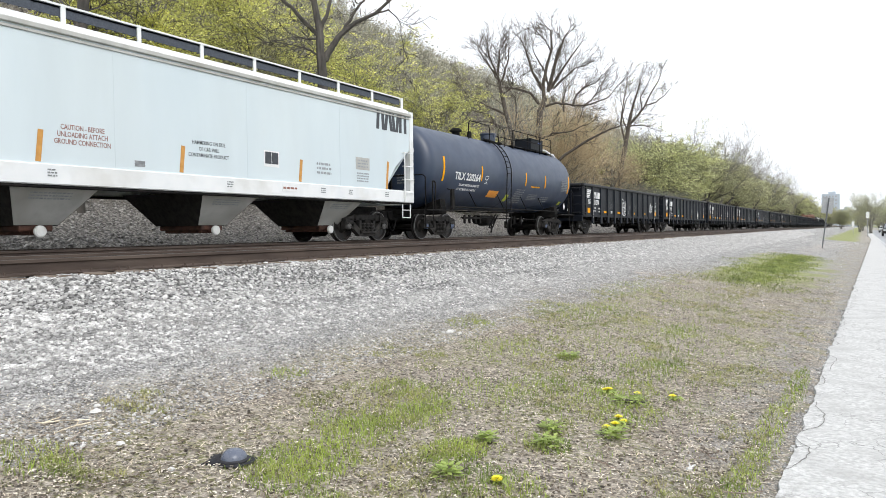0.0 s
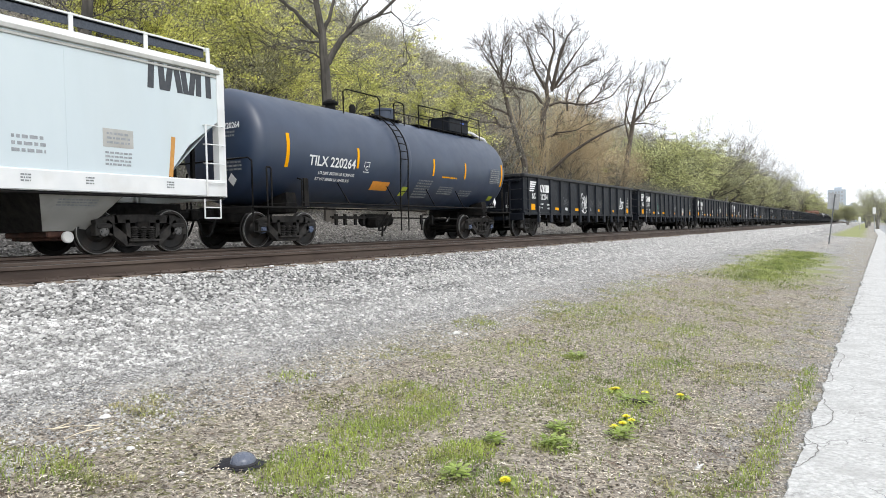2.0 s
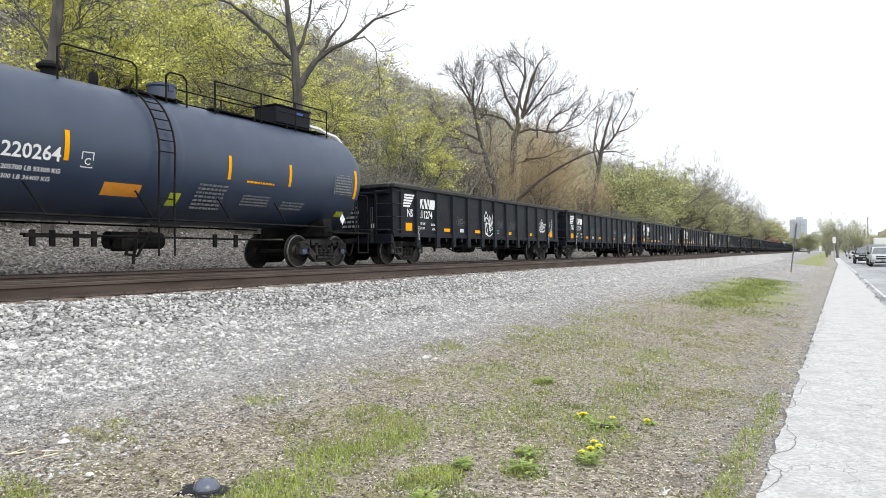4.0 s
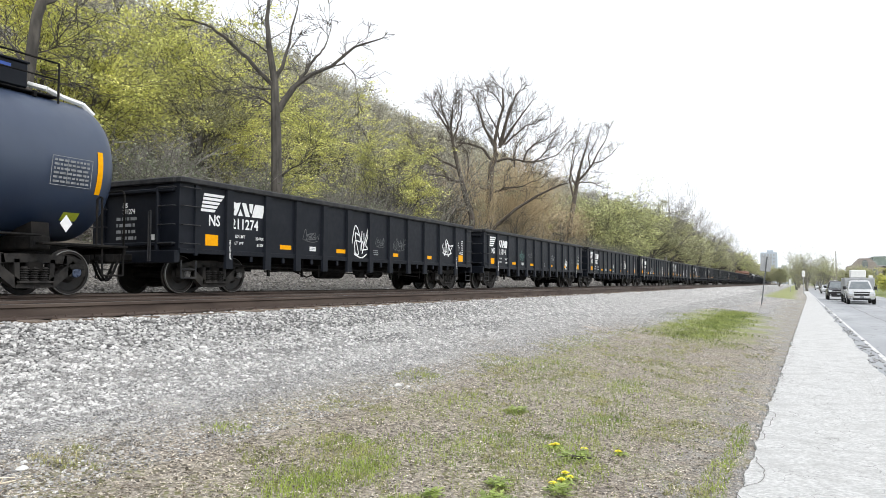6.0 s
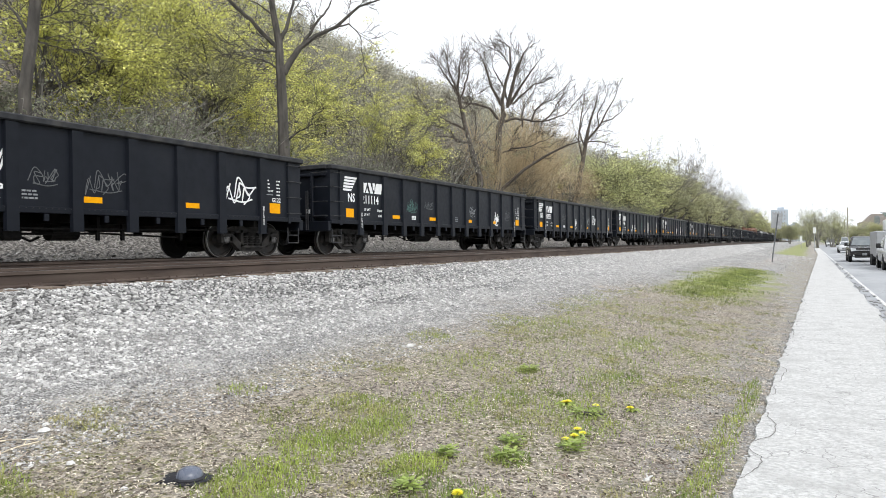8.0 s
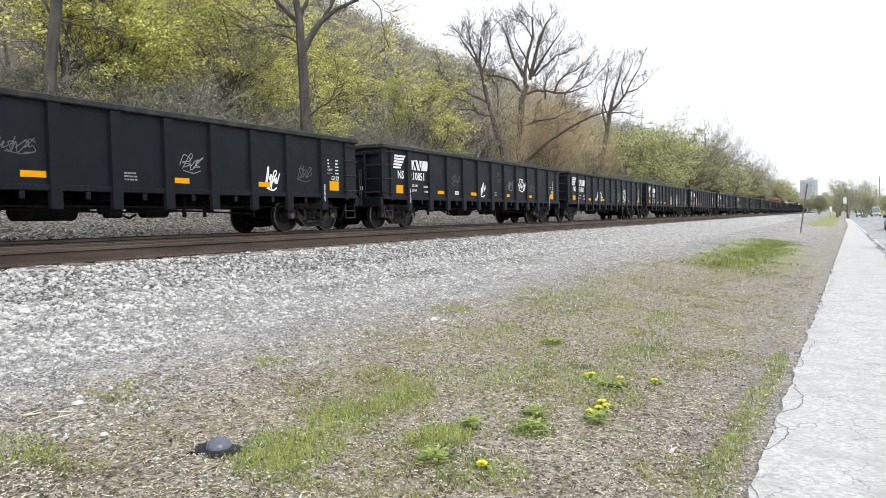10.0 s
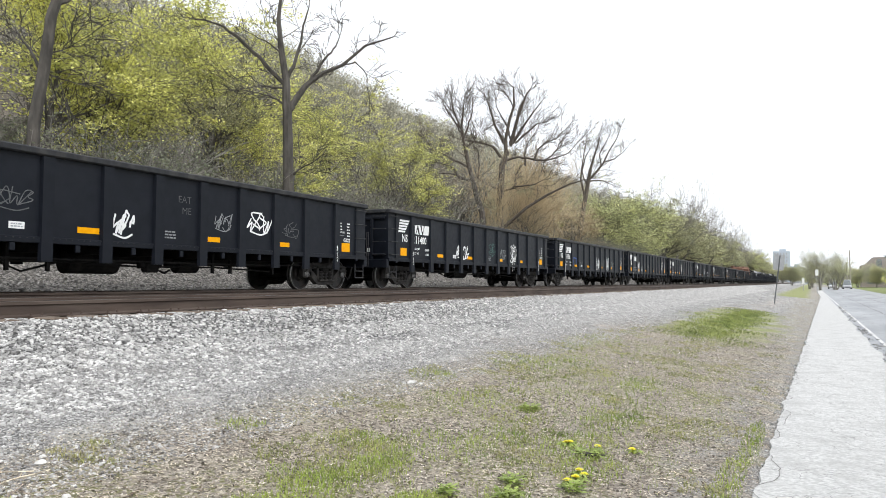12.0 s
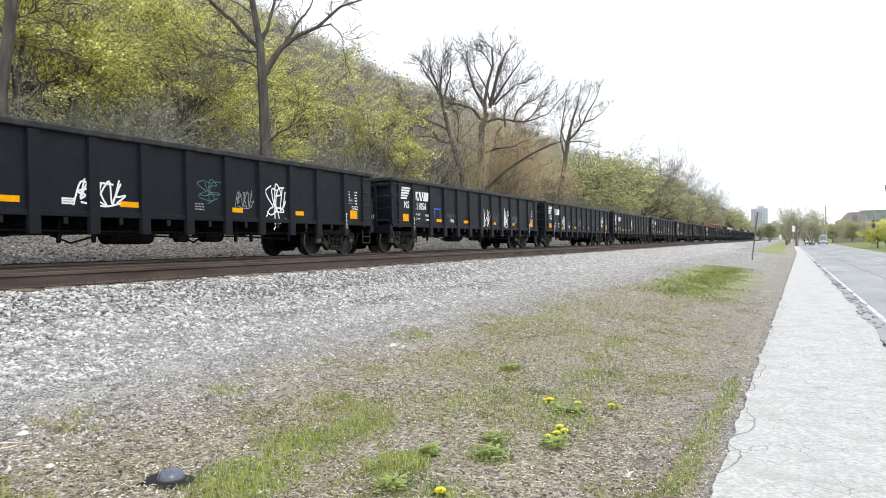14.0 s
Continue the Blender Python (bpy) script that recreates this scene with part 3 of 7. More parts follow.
def road_and_path():
    ys = [-8 + 0.12 * i for i in range(420)] + [42.4 + 1.5 * i for i in range(80)]
    s = Shape()
    for a, b in zip(ys, ys[1:]):
        la, lb, ra, rb = path_left(a), path_left(b), path_right(a), path_right(b)
        za = zb = 0.012
        k = len(s.v)
        s.v += [(la, a, za), (ra, a, za), (rb, b, zb), (lb, b, zb), (la - 0.03, a, -0.12), (lb - 0.03, b, -0.12), (ra + 0.02, a, -0.12), (rb + 0.02, b, -0.12)]
        s.f += [(k, k + 1, k + 2, k + 3), (k, k + 3, k + 5, k + 4), (k + 1, k + 6, k + 7, k + 2)]
    path = part("pavement", s, M_WALK, fix=True)
    tagged(path, "pale worn concrete footpath with a crumbling edge", "pavement", kind="structure")
    # joints and cracks lie sunk in the surface
    rng = random.Random(5)
    cracks = Shape()

    def crack(points, w):
        for (x0, y0), (x1, y1) in zip(points, points[1:]):
            d = Vector((x1 - x0, y1 - y0))
            e = Vector((-d.y, d.x)).normalized() * w / 2 * rng.uniform(0.6, 1.4)
            cracks.add([(x0 + e.x, y0 + e.y, 0.0145), (x0 - e.x, y0 - e.y, 0.0145), (x1 - e.x, y1 - e.y, 0.0145), (x1 + e.x, y1 + e.y, 0.0145)], [(0, 1, 2, 3)])

    for y in [2.1, 6.9, 12.4, 19.0, 28.0]:
        p, x = [], path_left(y) + 0.02
        while x < path_right(y) - 0.05:
            p.append((x, y + rng.uniform(-0.02, 0.02) + 0.05 * noise.noise((x * 2, y, 0))))
            x += 0.09
        crack(p, 0.003 if y < 10 else 0.006)
    # cracks loop in from the crumbling edge and back to it
    y = 2.4
    while y < 24:
        span, deep = rng.uniform(0.3, 0.95) * (1 + y * 0.03), rng.uniform(0.05, 0.17)
        p = []
        for i in range(13):
            u = i / 12
            wob = 0.022 * noise.noise((y * 5 + u * 7, 3, 0))
            p.append((path_left(y + span * u) + deep * math.sin(math.pi * u) ** 0.7 * (0.75 + 0.25 * math.sin(5 * u + y)) + wob, y + span * u + 0.02 * noise.noise((u * 6, y, 2))))
        crack(p, 0.0075)
        if rng.random() < 0.45:
            k = rng.randint(4, 8)
            q = [p[k]]
            for i in range(rng.randint(2, 5)):
                q.append((q[-1][0] - deep * 0.16 + rng.uniform(-0.012, 0.012), q[-1][1] + rng.uniform(-0.035, 0.035)))
            crack(q, 0.006)
        y += span * rng.uniform(0.9, 1.9)
    # hairlines along the slabs
    for x0, y0, n in ((0.9, 5.4, 40), (1.0, 12.0, 50)):
        crack([(x0 + 0.0145 * i * 0.08 + 0.012 * noise.noise((i * 0.35, x0, 1)), y0 + 0.08 * i) for i in range(n)], 0.0022)
    # chips of concrete broken off along the edge
    chips = Shape()
    for k in range(700):
        y = 1.8 + 14 * rng.random() ** 1.6
        c = Vector((path_left(y) - 0.14 * rng.random() ** 1.8 + 0.01, y))
        r = 0.004 + 0.016 * rng.random() ** 2
        m = rng.randint(4, 7)
        a0 = rng.uniform(0, 6)
        chips.prism([(c.x + r * rng.uniform(0.6, 1.2) * math.cos(a0 + 6.283 * i / m), c.y + r * 1.3 * rng.uniform(0.6, 1.2) * math.sin(a0 + 6.283 * i / m)) for i in range(m)], "z", -0.05, -0.012 + rng.uniform(-0.012, 0.014))
    tagged(part("edge_chips", chips, M_CRUMB2, path, "grey chips along the broken edge"), kind="stuff")
    part("cracks", cracks, M_CRACK, path, "dark winding cracks and joints", fix=False)

    s = Shape()
    ys = [-300, -60] + [-20 + 2 * i for i in range(90)] + [165, 190, 230, 300]
    for a, b in zip(ys, ys[1:]):
        ra, rb = 8.6 + 0.012 * max(0, a - 60), 8.6 + 0.012 * max(0, b - 60)
        k = len(s.v)
        s.v += [(1.3, a, -0.02), (ra, a, -0.02), (rb, b, -0.02), (1.3, b, -0.02)]
        s.f.append((k, k + 1, k + 2, k + 3))
    road = part("road", s, M_ROAD, fix=False)
    tagged(road, "worn grey asphalt road with patched cracks", "road", kind="structure")
    rc = Shape()
    rng = random.Random(8)

    def seam(p, w):
        for (x0, y0), (x1, y1) in zip(p, p[1:]):
            e = Vector((-(y1 - y0), x1 - x0)).normalized() * w / 2
            rc.add([(x0 + e.x, y0 + e.y, -0.0165), (x0 - e.x, y0 - e.y, -0.0165), (x1 - e.x, y1 - e.y, -0.0165), (x1 + e.x, y1 + e.y, -0.0165)], [(0, 1, 2, 3)])

    for k in range(34):
        y = 8 + k * 3.2 + rng.uniform(-1, 1)
        x, p = rng.uniform(1.7, 4), []
        for i in range(rng.randint(10, 40)):
            p.append((x, y + 0.25 * noise.noise((x * 1.5, y, 0))))
            x += 0.15
        seam(p, 0.05)
    for x0 in (3.3, 5.1, 6.9):
        seam([(x0 + 0.12 * noise.noise((y * 0.4, x0, 0)), y) for y in range(5, 150, 1)], 0.05)
    part("cracks", rc, M_CRACK, road, "dark sealed cracks", fix=False)
    ln = Shape()
    y = -10.0
    while y < 150:
        w = 0.046 + 0.014 * noise.noise((y * 2, 0, 0))
        ln.add([(1.66 - w, y, -0.0155), (1.66 + w, y, -0.0155), (1.66 + w, y + 0.5, -0.0155), (1.66 - w, y + 0.5, -0.0155)], [(0, 1, 2, 3)])
        y += 0.5
    part("road_line", ln, M_LINE, road, "worn white edge line", fix=False)
    # broken asphalt crumbs between path and line
    cr = Shape()
    for k in range(620):
        y = 9.3 + 48 * rng.random() ** 1.3
        c = Vector((path_right(y) + 0.3 * rng.random() ** 1.4 + 0.05 * noise.noise((y * 0.8, 3, 0)), y, 0.0))
        if noise.noise((c.x * 3, y * 0.7, 9)) < -0.08:
            continue
        r = 0.02 + 0.09 * rng.random() ** 2
        m = rng.randint(5, 8)
        cr.prism([(c.x + r * 0.5 * rng.uniform(0.6, 1.2) * math.cos(6.283 * i / m), c.y + r * 1.6 * rng.uniform(0.6, 1.2) * math.sin(6.283 * i / m)) for i in range(m)], "z", -0.03, -0.008 + rng.uniform(0, 0.01))
    tagged(part("asphalt_crumbs", cr, M_CRUMB, road, "broken dark asphalt along the path's edge"), kind="stuff")


def track(name, x, label, y0=-40.0, y1=640.0, ties=True):
    top = RAIL_Z
    t = holder(name, pose(x, 0, 0), label, "railway track", kind="structure")
    for sx in (-0.755, 0.755):
        web = [(-0.075, -0.19), (0.075, -0.19), (0.075, -0.175), (0.012, -0.155), (0.012, -0.055), (0.036, -0.04), (0.036, -0.004), (0.028, 0.0), (-0.028, 0.0), (-0.036, -0.004), (-0.036, -0.04), (-0.012, -0.055), (-0.012, -0.155), (-0.075, -0.175)]
        rail = part("rail", Shape().prism([(a + sx, b + top) for a, b in web], "y", y0, y1), M_RAIL, t, "rust-brown steel rail")
        part("running_surface", Shape().box((sx, (y0 + y1) / 2, top + 0.0015), (0.05, y1 - y0, 0.003)), M_RAILTOP, rail, "worn bright rail top")
    if ties:
        tie = Shape().box((0, 0, top - 0.19 - 0.1), (2.62, 0.23, 0.2), 0.015).mesh("tie", M_TIE)
        tp = Shape().box((0.755, 0, top - 0.183), (0.36, 0.2, 0.02), 0.004)
        for a in (-0.1, 0.1):
            for b in (-0.07, 0.07):
                tp.rod((0.755 + a, b, top - 0.18), (0.755 + a, b, top - 0.14), 0.014, n=5)
        tp_mesh = tp.mesh("tie_plate", M_RAIL)
        rng = random.Random(int(-x * 10))
        for k in range(130):
            y = -2 + 0.53 * k
            ob = part("tie", tie, None, t, at=pose(rng.uniform(-0.06, 0.06), y, rng.uniform(-0.012, 0.006), 0, 0, rng.uniform(-1, 1)))
            part("tie_plate", tp_mesh, None, t, at=pose(0, y, 0))


ground()
road_and_path()
track("near_track", NEAR_X, "rusty railway track on pale ballast")
track("far_track", TRAIN_X, "railway track in use under the train")

# ---- the train ----
WHEEL_R = 0.457
CARS = []


def side_frame_mesh():
    """A cast three-piece truck's side: arched top member, sloping lower arms, columns and pedestal jaws, with open windows."""
    s = Shape()
    t = 0.16
    def bar(p, q, w, thick=t):
        (y0, z0), (y1, z1) = p, q
        d = Vector((y1 - y0, z1 - z0))
        e = Vector((-d.y, d.x)).normalized() * w / 2
        s.prism([(y0 + e.x, z0 + e.y), (y1 + e.x, z1 + e.y), (y1 - e.x, z1 - e.y), (y0 - e.x, z0 - e.y)], "x", -thick / 2, thick / 2)
    for k in (-1, 1):
        bar((k * 1.06, 0.60), (k * 0.60, 0.72), 0.19)
        bar((k * 0.66, 0.71), (0, 0.725), 0.17)
        bar((k * 0.86, 0.62), (k * 0.34, 0.22), 0.18)
        bar((k * 0.38, 0.23), (0, 0.205), 0.14)
        bar((k * 0.34, 0.25), (k * 0.36, 0.70), 0.10)
        bar((k * 1.04, 0.60), (k * 1.04, 0.38), 0.09)
        bar((k * 0.74, 0.56), (k * 0.74, 0.38), 0.09)
        s.box((0, k * 0.89, 0.57), (0.2, 0.34, 0.12), 0.03)
    s.box((0.0, 0, 0.26), (0.30, 0.70, 0.05), 0.015)
    return s.mesh("side_frame", M_FRAME, True)


def spring_mesh():
    s = Shape()
    rings = [(0.28, 0.055)]
    for k in range(6):
        rings += [(0.285 + k * 0.045, 0.058), (0.288 + k * 0.045, 0.085), (0.297 + k * 0.045, 0.092), (0.306 + k * 0.045, 0.085), (0.312 + k * 0.045, 0.058)]
    s.turned(rings + [(0.56, 0.055)], 10, (0.06, 0, 0), "z")
    return s.mesh("spring", M_FRAME, True)


def wheelset_meshes():
    axle = Shape().rod((-0.98, 0, 0), (0.98, 0, 0), 0.08, n=12)
    wheel = Shape()
    prof = [(-0.07, 0.09), (-0.07, 0.16), (-0.02, 0.2), (-0.015, 0.36), (-0.06, 0.385), (-0.06, 0.485), (-0.03, 0.487), (-0.018, 0.459), (0.065, 0.4555), (0.068, 0.39), (0.03, 0.37), (0.012, 0.21), (0.075, 0.155), (0.075, 0.09)]
    wheel.turned(prof, 36, (0, 0, 0), "x")
    cap = Shape().turned([(0, 0.105), (0.03, 0.11), (0.1, 0.10), (0.11, 0.06), (0.11, 0.02)], 14, (0, 0, 0), "x")
    for k in range(3):
        a = k * 2.094
        cap.rod((0.1, 0.065 * math.cos(a), 0.065 * math.sin(a)), (0.135, 0.065 * math.cos(a), 0.065 * math.sin(a)), 0.02, n=6)
    return axle.mesh("wheelset", M_UNDER, True), wheel.mesh("wheel", M_WHEEL, True), cap.mesh("bearing_cap", M_BEARING, True), Shape().turned([(0.02, 0.452), (0.02, 0.4575), (0.067, 0.4565), (0.0705, 0.452), (0.0705, 0.441), (0.066, 0.440), (0.02, 0.452)], 36, (0, 0, 0), "x", False).mesh("tread", M_TREAD, True)


SIDE_FRAME, SPRINGS = side_frame_mesh(), spring_mesh()
AXLE, WHEEL, BEARING, TREAD = wheelset_meshes()
BEARING_BLUE = BEARING.copy()
BEARING_BLUE.materials.clear()
BEARING_BLUE.materials.append(M_BLUE)


def wheel_assembly(parent, y, blue):
    ax = part("wheelset", AXLE, None, parent, at=pose(0, y, WHEEL_R))
    w = AXLE_SHAPES
    for sx, rz in ((-1, 180), (1, 0)):
        part("wheel", w[0], None, ax, at=pose(sx * 0.77, 0, 0, 0, 0, rz))
        part("tread", TREAD, None, ax, "bright worn tread", at=pose(sx * 0.77, 0, 0, 0, 0, rz))
        part("bearing_cap", w[1] if blue else w[2], None, ax, "blue-painted bearing cap" if blue else "", at=pose(sx * 0.98, 0, 0, 0, 0, rz))
    return ax


AXLE_SHAPES = (WHEEL, BEARING_BLUE, BEARING)


def truck(car, y, blue=False):
    """Wheelsets hang under the car directly, so that they can turn; the truck is its frame."""
    t = part("truck", Shape().box((0, 0, 0.56), (2.2, 0.36, 0.24), 0.04).box((0, 0, 0.72), (0.5, 0.5, 0.12), 0.02).rod((-0.7, -0.5, 0.33), (0.7, -0.5, 0.33), 0.06).rod((-0.7, 0.5, 0.33), (0.7, 0.5, 0.33), 0.06), M_UNDER, car, "cast-steel freight truck", at=pose(0, y, 0))
    for sx in (-1, 1):
        part("side_frame", SIDE_FRAME, None, t, at=pose(sx * 1.0, 0, 0, 0, 0, 0 if sx > 0 else 180))
        for y2 in (-0.2, 0.0, 0.2):
            part("spring", SPRINGS, None, t, at=pose(sx * 1.0, y2, 0, 0, 0, 0 if sx > 0 else 180))
    for k in (-0.89, 0.89):
        wheel_assembly(car, y + k, blue)


def coupler_mesh():
    s = Shape().box((0, 0, 0.84), (0.16, 0.9, 0.18), 0.03).box((0, 0.48, 0.84), (0.34, 0.3, 0.3), 0.06).box((0.16, 0.62, 0.84), (0.12, 0.24, 0.28), 0.04).box((-0.14, 0.58, 0.84), (0.1, 0.2, 0.26), 0.03)
    hose = [Vector((0.45, 0.1 + 0.55 * i / 9, 0.72 - 0.42 * math.sin(math.pi * i / 9))) for i in range(10)]
    s.pipe(hose, 0.03)
    return s.mesh("coupler", M_UNDER, True)


COUPLER = coupler_mesh()


def rung(w, r=0.014, out=0.09):
    """One bent grab rung, standing out from a sheet that faces along x."""
    return Shape().pipe([(0, -w / 2, 0), (out, -w / 2, 0), (out, w / 2, 0), (0, w / 2, 0)], r)


def stirrup(w, h):
    return Shape().pipe([(0, -w / 2, 0), (0, -w / 2, -h), (0, w / 2, -h), (0, w / 2, 0)], 0.018).pipe([(0, -w / 2, -h / 2), (0, w / 2, -h / 2)], 0.016)


def gondola():
    """A black steel gondola; its leading end lies at -8.18 along its length."""
    car = holder("gondola_car", pose(TRAIN_X, 36.15 + 8.18, RAIL_Z), "black steel gondola car with white stencils and ribbed sides", "train car", "gondolas of the train")
    L, W, top, low = 8.18, 1.46, 2.71, 0.98
    for sx in (-1, 1):
        part("side_sheet", Shape().box((sx * W, 0, (top + low) / 2), (0.03, 2 * L - 0.02, top - low)), M_BLACK, car)
        part("side_sill", Shape().box((sx * (W + 0.01), 0, low + 0.02), (0.09, 2 * L - 0.04, 0.12), 0.01), M_BLACK, car)
    for sy in (-1, 1):
        part("end_sheet", Shape().box((0, sy * (L - 0.03), (top + 0.95) / 2), (2 * W - 0.03, 0.04, top - 0.95)), M_BLACK, car)
    part("floor_plate", Shape().box((0, 0, low + 0.06), (2 * W - 0.03, 2 * L - 0.08, 0.08)), M_BLACK, car)
    part("centre_sill", Shape().box((0, 0, 0.82), (0.34, 2 * L - 0.3, 0.36), 0.02), M_UNDER, car)
    chord = Shape()
    for sx in (-1, 1):
        chord.box((sx * (W + 0.02), 0, top - 0.06), (0.2, 2 * L + 0.06, 0.14), 0.025)
    for sy in (-1, 1):
        chord.box((0, sy * (L - 0.01), top - 0.06), (2 * W - 0.17, 0.17, 0.14), 0.025)
    part("top_chord", chord, M_BLACK_TOP, car, "scuffed black top edge")
    rib_out = Shape().prism([(0.0, -0.14), (0.07, -0.115), (0.07, 0.115), (0.0, 0.14)], "z", 0.60, top - 0.14)
    rib_mesh = rib_out.mesh("rib", M_BLACK)
    post = Shape().prism([(0.0, -0.07), (0.045, -0.055), (0.045, 0.055), (0.0, 0.07)], "z", 0.9, top - 0.14).mesh("rib", M_BLACK)
    for sx in (-1, 1):
        for k in range(-5, 6):
            part("rib", rib_mesh, None, car, at=pose(sx * (W + 0.016), k * 1.285 + (0.16 if k == 5 else -0.16 if k == -5 else 0), 0, 0, 0, 0 if sx > 0 else 180))
        for k in (-7.66, 7.66):
            part("rib", post, None, car, at=pose(sx * (W + 0.016), k, 0, 0, 0, 0 if sx > 0 else 180))
    lug = Shape().box((0.02, 0, 0.86), (0.05, 0.10, 0.14), 0.01).mesh("tie_down_lug", M_BLACK)
    for k in range(-5, 5):
        part("tie_down_lug", lug, None, car, at=pose(W + 0.03, (k + 0.5) * 1.285, 0))
    side_rung, end_rung = rung(0.52).mesh("rung", M_BLACK_TOP), rung(0.48).mesh("rung", M_BLACK_TOP)
    rivets = Shape()
    for k in range(-62, 63):
        rivets.box((W + 0.057, k * 0.128, low + 0.05), (0.008, 0.02, 0.02))
    tagged(part("rivets", rivets, M_BLACK_TOP, car), kind="stuff")
    for sy in (-1, 1):
        sill = Shape().box((0, sy * (L + 0.02), 0.86), (2 * W + 0.05, 0.16, 0.3), 0.02)
        for z in (1.16, 2.42):
            sill.box((0, sy * (L + 0.04), z), (2 * W - 0.2, 0.11, 0.09), 0.02)
        for x in (-1.05, 0.85):
            sill.box((x, sy * (L + 0.045), 1.75), (0.10, 0.11, 1.5), 0.02)
        part("end_frame", sill, M_BLACK, car)
        part("coupler", COUPLER, None, car, at=pose(0, sy * (L + 0.1), 0, 0, 0, 0 if sy > 0 else 180))
        for sx in (-1, 1):
            for k in range(4):
                part("rung", side_rung, None, car, at=pose(sx * (W + 0.015), sy * (L - 0.33), 0.95 + (k + 0.5) * 0.4375, 0, 0, 0 if sx > 0 else 180))
                part("rung", end_rung, None, car, at=pose(sx * (W - 0.3), sy * (L + 0.02), 0.95 + (k + 0.5) * 0.4375, 0, 0, -90 if sy < 0 else 90))
            part("stirrup", stirrup(0.45, 0.42), M_BLACK_TOP, car, at=pose(sx * (W + 0.01), sy * (L - 0.33), 0.78))
        truck(car, sy * 6.62)
    pole = Shape().pipe([(0.75, -L - 0.22, 0.75), (0.75, -L - 0.22, 1.9), (0.82, -L - 0.22, 1.92), (0.82, -L - 0.22, 0.75)], 0.02)
    part("grab_iron", pole, M_BLACK_TOP, car)
    part("air_reservoir", Shape().rod((0.45, -1.5, 0.62), (0.45, -0.3, 0.62), 0.23, n=16), M_UNDER, car)
    part("brake_cylinder", Shape().rod((0.7, 1.2, 0.6), (0.7, 1.8, 0.6), 0.17, n=14).rod((0.7, 0.9, 0.6), (0.7, 1.2, 0.6), 0.06), M_UNDER, car)
    part("control_valve", Shape().box((0.85, 0.35, 0.55), (0.2, 0.4, 0.24), 0.05).box((0.85, 0.1, 0.6), (0.16, 0.16, 0.16), 0.03).pipe([(0.85, 0.55, 0.5), (0.85, 0.75, 0.42), (0.8, 0.95, 0.5)], 0.025), M_UNDER, car)
    part("brake_rod", Shape().pipe([(0.95, -4.6, 0.58), (1.0, -2.2, 0.62), (0.95, -0.1, 0.56)], 0.022), M_UNDER, car)
    part("brake_rod", Shape().pipe([(0.95, 0.5, 0.56), (1.0, 2.2, 0.58), (0.95, 4.4, 0.5)], 0.022), M_UNDER, car)
    part("brake_rod", Shape().pipe([(0.3, -3.2, 0.8), (0.95, -2.7, 0.42), (0.95, -2.0, 0.6)], 0.022), M_UNDER, car)
    part("train_pipe", Shape().pipe([(1.2, -6.0, 0.7), (1.2, -3.0, 0.66), (1.2, 3.0, 0.66), (1.2, 6.0, 0.7)], 0.02), M_UNDER, car)
    hanger = Shape().box((1.0, 0, 0.68), (0.06, 0.07, 0.5)).mesh("hanger", M_UNDER)
    for y in (-4.5, -3.0, -2.2, 2.1, 2.7, 4.3):
        part("hanger", hanger, None, car, at=pose(0, y, 0))
    bearer = Shape().box((0, 0, 0.88), (2 * W - 0.1, 0.14, 0.2)).mesh("crossbearer", M_UNDER)
    for k in range(-5, 6):
        part("crossbearer", bearer, None, car, at=pose(0, k * 1.285, 0))
    # marks
    wx = W + 0.017
    plate("reflector", 0.42, 0.27, M_YELLOW, car, (wx, -7.14, 1.29), label="yellow reflector plate")
    plate("reflector", 0.42, 0.27, M_YELLOW, car, (wx, 7.1, 1.29), label="yellow reflector plate")
    for y in (-4.35, -1.68, 1.62, 4.2):
        plate("reflector", 0.48, 0.12, M_YELLOW, car, (wx, y, 1.24), label="yellow reflector strip")
    plate("notice_plate", 0.29, 0.13, M_LETTER, car, (wx, -3.12, 1.25))
    text_bars(2, 0.22, 0.09, M_GREYPRINT, car, (wx + 0.005, -3.12, 1.25), 41)
    plate("notice_plate", 0.13, 0.13, M_LETTER, car, (W - 0.75, -L - 0.05, 1.32), END)
    # emblem: five slanting stripes, and three slanting strokes
    s = Shape()
    for k in range(5):
        z = 0.22 - k * 0.095
        s.prism([(-0.33 - 0.022 * k, z), (0.35 - 0.074 * k, z), (0.35 - 0.074 * k - 0.045, z - 0.066), (-0.33 - 0.022 * (k + 0.7), z - 0.066)], "z", 0, 0.003)
    part("stripe_emblem", s, M_LETTER, car, "five slanting white stripes", at=Matrix.Translation((wx, -7.08, 2.2)) @ SIDE)
    s = Shape()
    s.prism([(-0.74, 0.22), (-0.52, 0.14), (-0.34, 0.17), (-0.42, -0.05), (-0.52, -0.22), (-0.74, -0.22), (-0.58, -0.06)], "z", 0, 0.003)
    s.prism([(-0.29, 0.17), (-0.12, 0.17), (0.06, -0.22), (-0.13, -0.22)], "z", 0, 0.003)
    s.prism([(-0.34, -0.02), (-0.24, -0.22), (-0.44, -0.22)], "z", 0, 0.003)
    s.prism([(0.02, 0.17), (0.20, 0.17), (0.14, -0.12), (0.05, -0.06)], "z", 0, 0.003)
    s.prism([(0.28, 0.17), (0.70, 0.17), (0.67, 0.02), (0.60, -0.22), (0.14, -0.22), (0.20, -0.02)], "z", 0, 0.003)
    part("white_emblem", s, M_LETTER, car, "plain white emblem shapes", at=Matrix.Translation((wx, -5.86, 2.16)) @ SIDE @ Matrix.Scale(0.88, 4))
